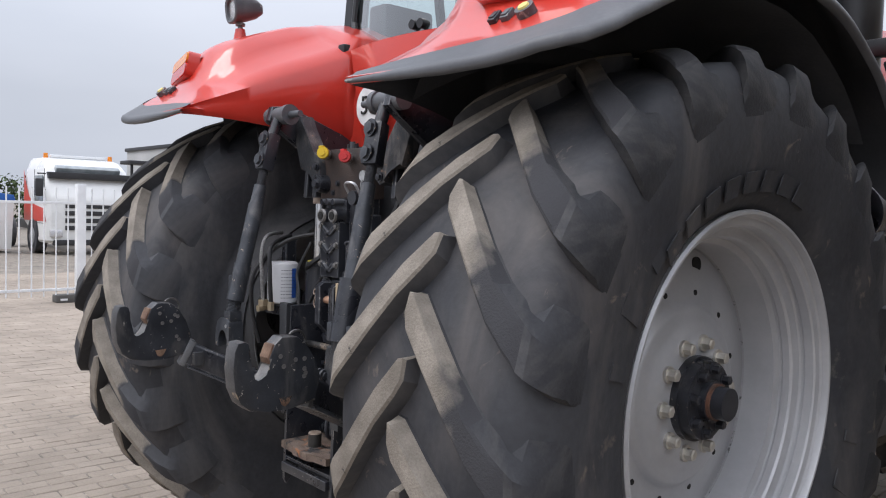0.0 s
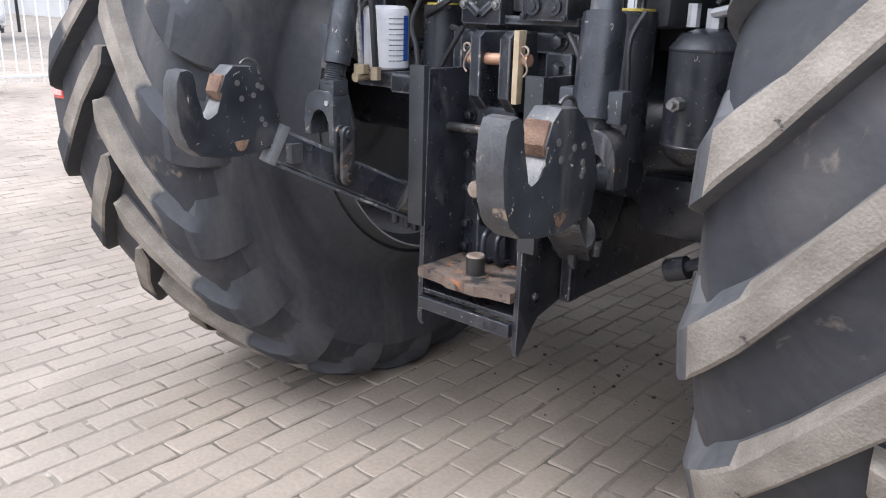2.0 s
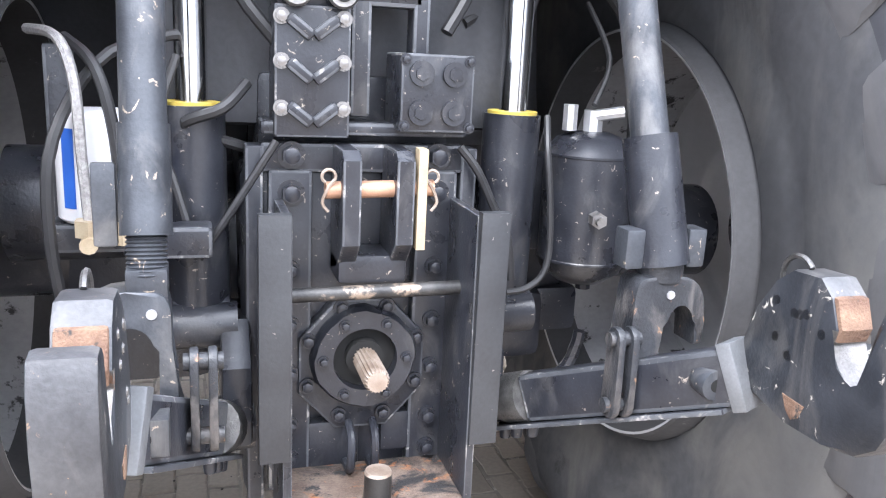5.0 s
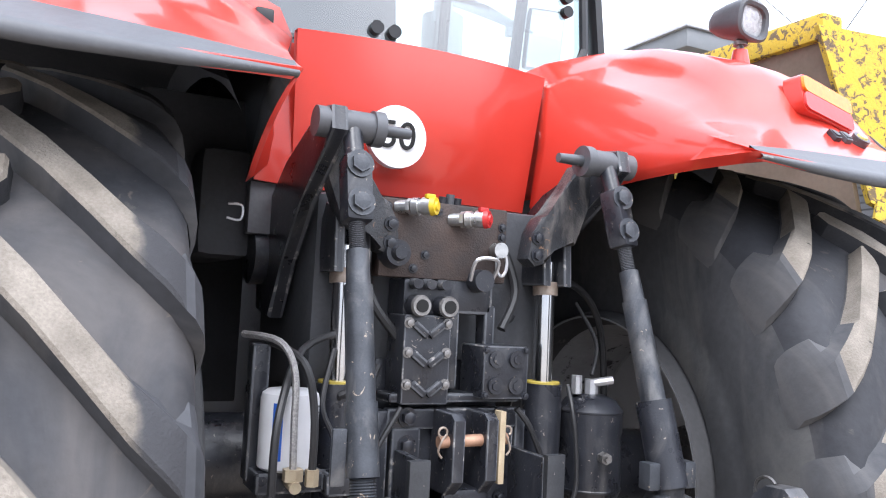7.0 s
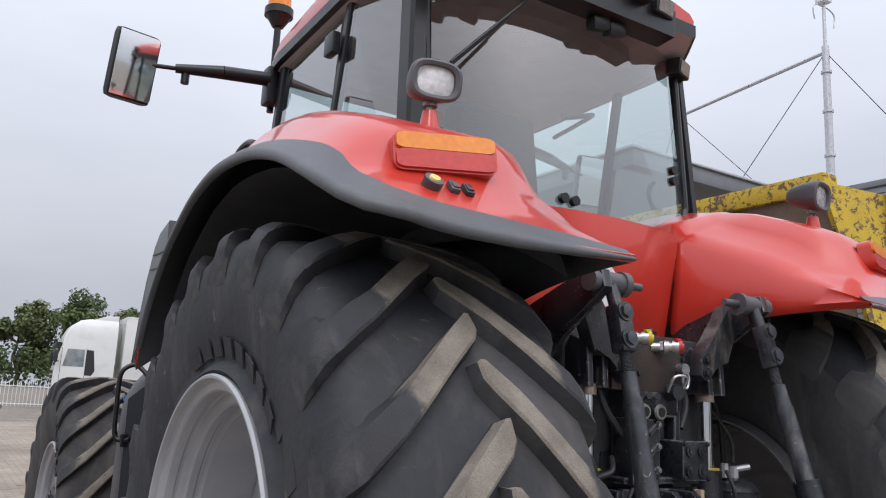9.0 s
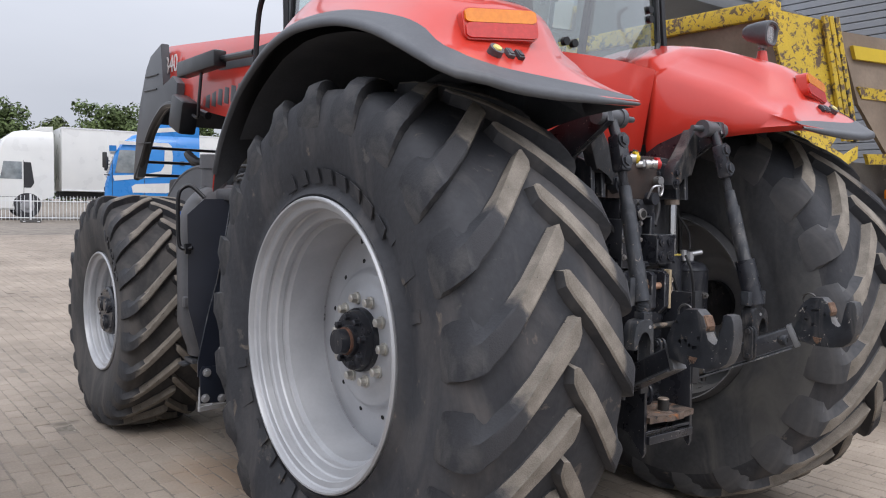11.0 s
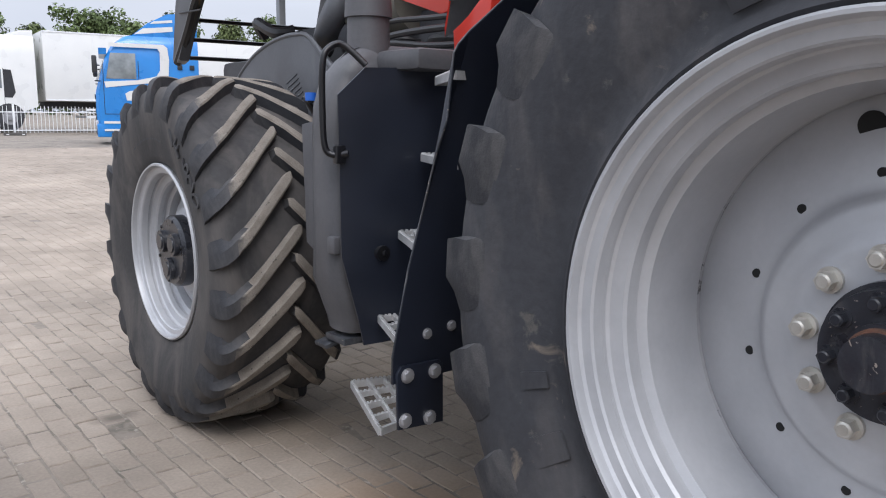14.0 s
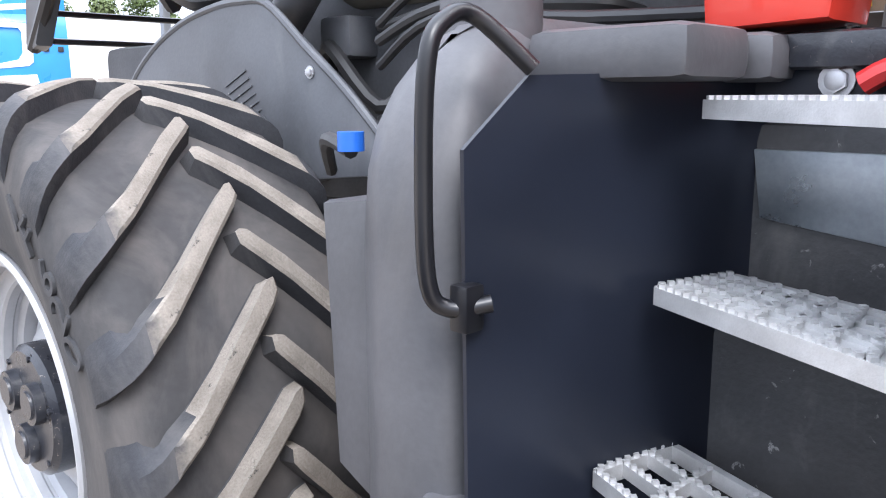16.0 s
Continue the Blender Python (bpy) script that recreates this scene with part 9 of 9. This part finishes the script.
pipe(bm, [(-0.4, 0, 4.9), (-0.42, 0, 5.25), (0.0, 0, 5.35), (0.42, 0, 5.25), (0.4, 0, 4.9)], 0.018)
part("antenna_arm", bm, ZINC, mast)
bm = bmesh.new()
box(bm, (0, 0, 5.5), (0.3, 0.3, 0.14), bevel=0.04)
part("antenna_head", bm, WHITE_PAINT, mast)
bm = bmesh.new()
box(bm, (-0.13, 0, 0.9), (0.16, 0.22, 0.34), bevel=0.02)
part("switch_box", bm, ZINC, mast)
for k in (1.5, 2.6, 3.6):
    bm = bmesh.new()
    rod(bm, (0, 0, k), (0, 0, k + 0.06), 0.125, sides=12)
    part("clamp", bm, ZINC, mast)
for end in ((-1.9, 1.5, 0.3), (0.6, -2.2, 0.75)):
    bm = bmesh.new()
    rod(bm, (0, 0, 4.15), end, 0.01, sides=6)
    part("stay_wire", bm, DARK_TRIM, mast)
mast = thing("mast", "grey steel mast joined to another by a strut", "mast", place=(16.6, 13.9, 6.2))
bm = bmesh.new()
rod(bm, (0, 0, 0), (0, 0, 4.7), 0.1, 0.085, sides=12)
part("pole", bm, ZINC, mast)
bm = bmesh.new()
rod(bm, (0, 0, 4.4), (-1.3, -5.7, 4.15), 0.05, sides=8)
part("strut", bm, ZINC, mast)
for end in ((-2.6, -1.0, 0.1), (1.2, -3.4, 0.6)):
    bm = bmesh.new()
    rod(bm, (0, 0, 4.5), end, 0.01, sides=6)
    part("stay_wire", bm, DARK_TRIM, mast)


# ---- ground: a sheet to the horizon, with concrete blocks laid on it in the yard ----
JOINT = material("sandy_joint", (0.25, 0.213, 0.175), (0.18, 0.153, 0.126), rough=0.95, smear=((0.1, 0.087, 0.07), 3.5, 0.52, 0.62, 0.75), speck=((0.46, 0.41, 0.35), 14, 0.58, 0.68, 0.7), scale=1.4, fine=0.3, bump=0.2)
bm = bmesh.new()
grid_faces(bm, [[(x, y, ground_z(y) - 0.0034 + (0.006 if y > 24 else 0)) for x in (-400, -60, -16, 8, 60, 400)] for y in (-400, -40, -7, 0, 6, 14, 23, 23.9, 24.1, 34, 60, 120, 500)])
ground = finish(bm, "ground", JOINT, smooth=False)
tagged(ground, "grey-brown concrete block paving of a truck yard", "ground", kind="structure")


STAINS = [((-1.02, 1.62, 0), (1, 0.8, 0), 0.1, 0.45, 0.45, 0.25, (0.33, 0.2, 0.11)),
          ((-1.605, 1.409, 0), (1, 1, 0), 0.018, 0.024, 0.75, 0.006, (0.07, 0.065, 0.06)),
          ((-1.56, 3.24, 0), (0.8, 1.0, 0), 0.02, 0.1, 0.8, 0.14, (0.1, 0.085, 0.07))]


def paver_material(name, source):
    """Weathered concrete: every block its own tone, with broad stains, oil marks and grit."""
    m = bpy.data.materials.new(name)
    m.use_nodes = True
    n, l = m.node_tree.nodes, m.node_tree.links
    b = n["Principled BSDF"]
    geo = n.new("ShaderNodeNewGeometry")
    rnd = n.new("ShaderNodeObjectInfo").outputs["Random"] if source == "object" else geo.outputs["Random Per Island"]
    tone = n.new("ShaderNodeValToRGB")
    cr = tone.color_ramp
    cr.elements[0].position, cr.elements[0].color = 0.0, (0.308, 0.256, 0.207, 1)
    cr.elements[1].position, cr.elements[1].color = 1.0, (0.348, 0.291, 0.238, 1)
    e = cr.elements.new(0.5)
    e.color = (0.33, 0.275, 0.223, 1)
    l.new(rnd, tone.inputs["Fac"])
    colour = tone.outputs[0]
    for scale, lo, hi, low, high, det in ((0.55, 0.3, 0.72, 0.72, 1.16, 6), (3.2, 0.3, 0.75, 0.86, 1.1, 7), (70.0, 0.2, 0.8, 0.88, 1.12, 3)):
        nz = n.new("ShaderNodeTexNoise")
        nz.inputs["Scale"].default_value, nz.inputs["Detail"].default_value = scale, det
        l.new(geo.outputs["Position"], nz.inputs["Vector"])
        mr = n.new("ShaderNodeMapRange")
        for key, v in zip(("From Min", "From Max", "To Min", "To Max"), (lo, hi, low, high)):
            mr.inputs[key].default_value = v
        l.new(nz.outputs["Fac"], mr.inputs["Value"])
        mul = n.new("ShaderNodeMixRGB")
        mul.blend_type, mul.inputs["Fac"].default_value = "MULTIPLY", 1
        l.new(colour, mul.inputs[1])
        l.new(mr.outputs[0], mul.inputs[2])
        colour = mul.outputs[0]
    oil = n.new("ShaderNodeTexNoise")
    oil.inputs["Scale"].default_value, oil.inputs["Detail"].default_value, oil.inputs["Roughness"].default_value = 1.3, 8, 0.62
    l.new(geo.outputs["Position"], oil.inputs["Vector"])
    orp = n.new("ShaderNodeValToRGB")
    orp.color_ramp.elements[0].position, orp.color_ramp.elements[1].position = 0.66, 0.74
    l.new(oil.outputs["Fac"], orp.inputs["Fac"])
    half = n.new("ShaderNodeMath")
    half.operation, half.inputs[1].default_value = "MULTIPLY", 0.55
    l.new(orp.outputs[0], half.inputs[0])
    mix = n.new("ShaderNodeMixRGB")
    l.new(half.outputs[0], mix.inputs["Fac"])
    l.new(colour, mix.inputs[1])
    mix.inputs[2].default_value = (0.1, 0.088, 0.076, 1)
    colour = mix.outputs[0]
    # stains with a place of their own: rust drip, oil patch, old gum
    wob = n.new("ShaderNodeTexNoise")
    wob.inputs["Scale"].default_value, wob.inputs["Detail"].default_value = 7.0, 6
    l.new(geo.outputs["Position"], wob.inputs["Vector"])
    for place, stretch, inner, outer, amount, warp, stain in STAINS:
        off = n.new("ShaderNodeVectorMath")
        off.operation, off.inputs[1].default_value = "SUBTRACT", place
        l.new(geo.outputs["Position"], off.inputs[0])
        wide = n.new("ShaderNodeVectorMath")
        wide.operation, wide.inputs[1].default_value = "MULTIPLY", stretch
        l.new(off.outputs[0], wide.inputs[0])
        far = n.new("ShaderNodeVectorMath")
        far.operation = "LENGTH"
        l.new(wide.outputs[0], far.inputs[0])
        add = n.new("ShaderNodeMath")
        add.operation, add.inputs[1].default_value = "MULTIPLY_ADD", warp
        l.new(wob.outputs["Fac"], add.inputs[0])
        l.new(far.outputs["Value"], add.inputs[2])
        fade = n.new("ShaderNodeMapRange")
        for key, v in zip(("From Min", "From Max", "To Min", "To Max"), (inner + warp * 0.5, outer + warp * 0.5, amount, 0.0)):
            fade.inputs[key].default_value = v
        l.new(add.outputs[0], fade.inputs["Value"])
        lay = n.new("ShaderNodeMixRGB")
        l.new(fade.outputs[0], lay.inputs["Fac"])
        l.new(colour, lay.inputs[1])
        lay.inputs[2].default_value = (*stain, 1)
        colour = lay.outputs[0]
    l.new(colour, b.inputs["Base Color"])
    b.inputs["Roughness"].default_value = 0.86
    b.inputs["Specular IOR Level"].default_value = 0.35
    bp = n.new("ShaderNodeBump")
    bp.inputs["Strength"].default_value, bp.inputs["Distance"].default_value = 0.2, 0.003
    l.new(nz.outputs["Fac"], bp.inputs["Height"])
    l.new(bp.outputs[0], b.inputs["Normal"])
    return m


PAVER_ONE, PAVER_MANY = paver_material("concrete_paver", "object"), paver_material("concrete_pavers", "island")
PW, PL, GAP, CH = 0.105, 0.211, 0.0032, 0.0035
block = [(i * (PW / 2 - GAP / 2 - d), j * (PL / 2 - GAP / 2 - d), z) for d, z in ((0, -0.008), (0, -CH * 0.55), (CH, 0)) for i, j in ((-1, -1), (1, -1), (1, 1), (-1, 1))]
block_faces = [(8, 9, 10, 11)] + [(a + k, a + (k + 1) % 4, a + 4 + (k + 1) % 4, a + 4 + k) for a in (0, 4) for k in range(4)]
rng = np.random.default_rng(4)
# worn blocks: rounded corners and chipped, wavering edges
SIDE = 14
worn_faces = [tuple(range(2 * SIDE, 3 * SIDE))] + [(a + k, a + (k + 1) % SIDE, a + SIDE + (k + 1) % SIDE, a + SIDE + k) for a in (0, SIDE) for k in range(SIDE)]


def worn_block():
    hx, hy, c = PW / 2 - GAP / 2, PL / 2 - GAP / 2, 0.006
    loop = [(-hx + c, -hy), (0, -hy), (hx - c, -hy), (hx, -hy + c), (hx, -hy / 3), (hx, hy / 3), (hx, hy - c), (hx - c, hy), (0, hy), (-hx + c, hy), (-hx, hy - c), (-hx, hy / 3), (-hx, -hy / 3), (-hx, -hy + c)]
    eat = np.clip(rng.normal(0.0015, 0.0024, SIDE), -0.001, 0.008)
    ch = CH + np.abs(rng.normal(0, 0.002, SIDE))
    out = []
    for lev, z in ((0, -0.008), (1, -0.0035), (2, 0.0)):
        for k, (x, y) in enumerate(loop):
            d = (0.4 * eat[k], eat[k], eat[k] + ch[k])[lev]
            out.append((x * (1 - d / hx), y * (1 - d / hy), z))
    return out


WORN = [worn_block() for _ in range(12)]
paver_meshes = []
for w in WORN:
    pm = bpy.data.meshes.new("paver")
    pm.from_pydata(w, [], worn_faces)
    pm.materials.append(PAVER_ONE)
    paver_meshes.append(pm)
cells = []
for cx in range(-152, 64):
    off = 0.5 * (cx % 2)
    for cy in range(-33, 110):
        cells.append((cx * PW - 0.01, (cy + off) * PL + 0.0))
single, many = [], []
for x, y in cells:
    if (-0.52 < x < 0.62 and -2.25 < y < -0.35) or (-2.75 < x < -2.0 and -1.4 < y < 1.4):
        single.append((x, y))
    else:
        many.append((x, y))
single = single[:300] if len(single) > 300 else single
rest = set(cells) - set(single)
for x, y in single:
    ob = new("paver", paver_meshes[int(rng.integers(12))])
    ob.parent = ground
    ob.matrix_basis = pose(x, y, rng.normal(0, 0.0012), rng.normal(0, 0.35), rng.normal(0, 0.5), rng.normal(0, 0.6))
rest = np.array(sorted(rest))


def lay(shape, faces, spots):
    """Vertices and faces of one shape of block, set at many spots, each a little askew."""
    shape, n = np.array(shape), len(spots)
    tilt, turn = rng.normal(0, 0.008, (n, 2)), rng.normal(0, 0.013, n)
    vx = shape[None, :, 0] - turn[:, None] * shape[None, :, 1] + spots[:, None, 0]
    vy = shape[None, :, 1] + turn[:, None] * shape[None, :, 0] + spots[:, None, 1] + rng.normal(0, 0.002, (n, 1))
    vz = shape[None, :, 2] + tilt[:, :1] * shape[None, :, 0] + tilt[:, 1:] * shape[None, :, 1] * 0.6 + rng.normal(0, 0.0013, (n, 1))
    vz = vz + np.interp(vy, RISE_Y, RISE_Z)
    verts = np.stack([vx, vy, vz], axis=2).reshape(-1, 3).tolist()
    return verts, [tuple(v + k * len(shape) for v in fc) for k in range(n) for fc in faces]


close = (rest[:, 0] > -4.2) & (rest[:, 0] < 2.2) & (rest[:, 1] > -2.6) & (rest[:, 1] < 6.5)
pick = rng.integers(0, 12, len(rest))
verts, faces = [], []
for k in range(13):
    spots = rest[~close] if k == 12 else rest[close & (pick == k)]
    v, fcs = lay(block if k == 12 else WORN[k], block_faces if k == 12 else worn_faces, spots)
    faces += [tuple(i + len(verts) for i in fc) for fc in fcs]
    verts += v
me = bpy.data.meshes.new("paving")
me.from_pydata(verts, [], faces)
me.materials.append(PAVER_MANY)
paving = new("paving", me)
paving.parent = ground
tagged(paving, kind="stuff")

# crumbs of dirt that fell from the hitch onto the paving
CRUMB = material("dark_dirt_crumb", (0.075, 0.06, 0.048), (0.045, 0.036, 0.03), rough=0.95, scale=60, fine=0.3)
dice = random.Random(21)
bm = bmesh.new()
for i in range(50):
    spot = Vector((dice.gauss(-0.14, 0.26), dice.gauss(0.5, 0.24), 0.0))
    r = dice.choice((0.002, 0.003, 0.003, 0.004, 0.005, 0.008))
    vs = bmesh.ops.create_icosphere(bm, subdivisions=1, radius=r)["verts"]
    for v in vs:
        v.co = Vector((v.co.x * dice.uniform(0.8, 1.5), v.co.y * dice.uniform(0.8, 1.5), v.co.z * 0.6)) + spot + Vector((0, 0, r * 0.5))
crumbs = finish(bm, "dirt_crumbs", CRUMB, smooth=False)
tagged(crumbs, "dark crumbs of dirt scattered on the paving", "dirt", kind="stuff")
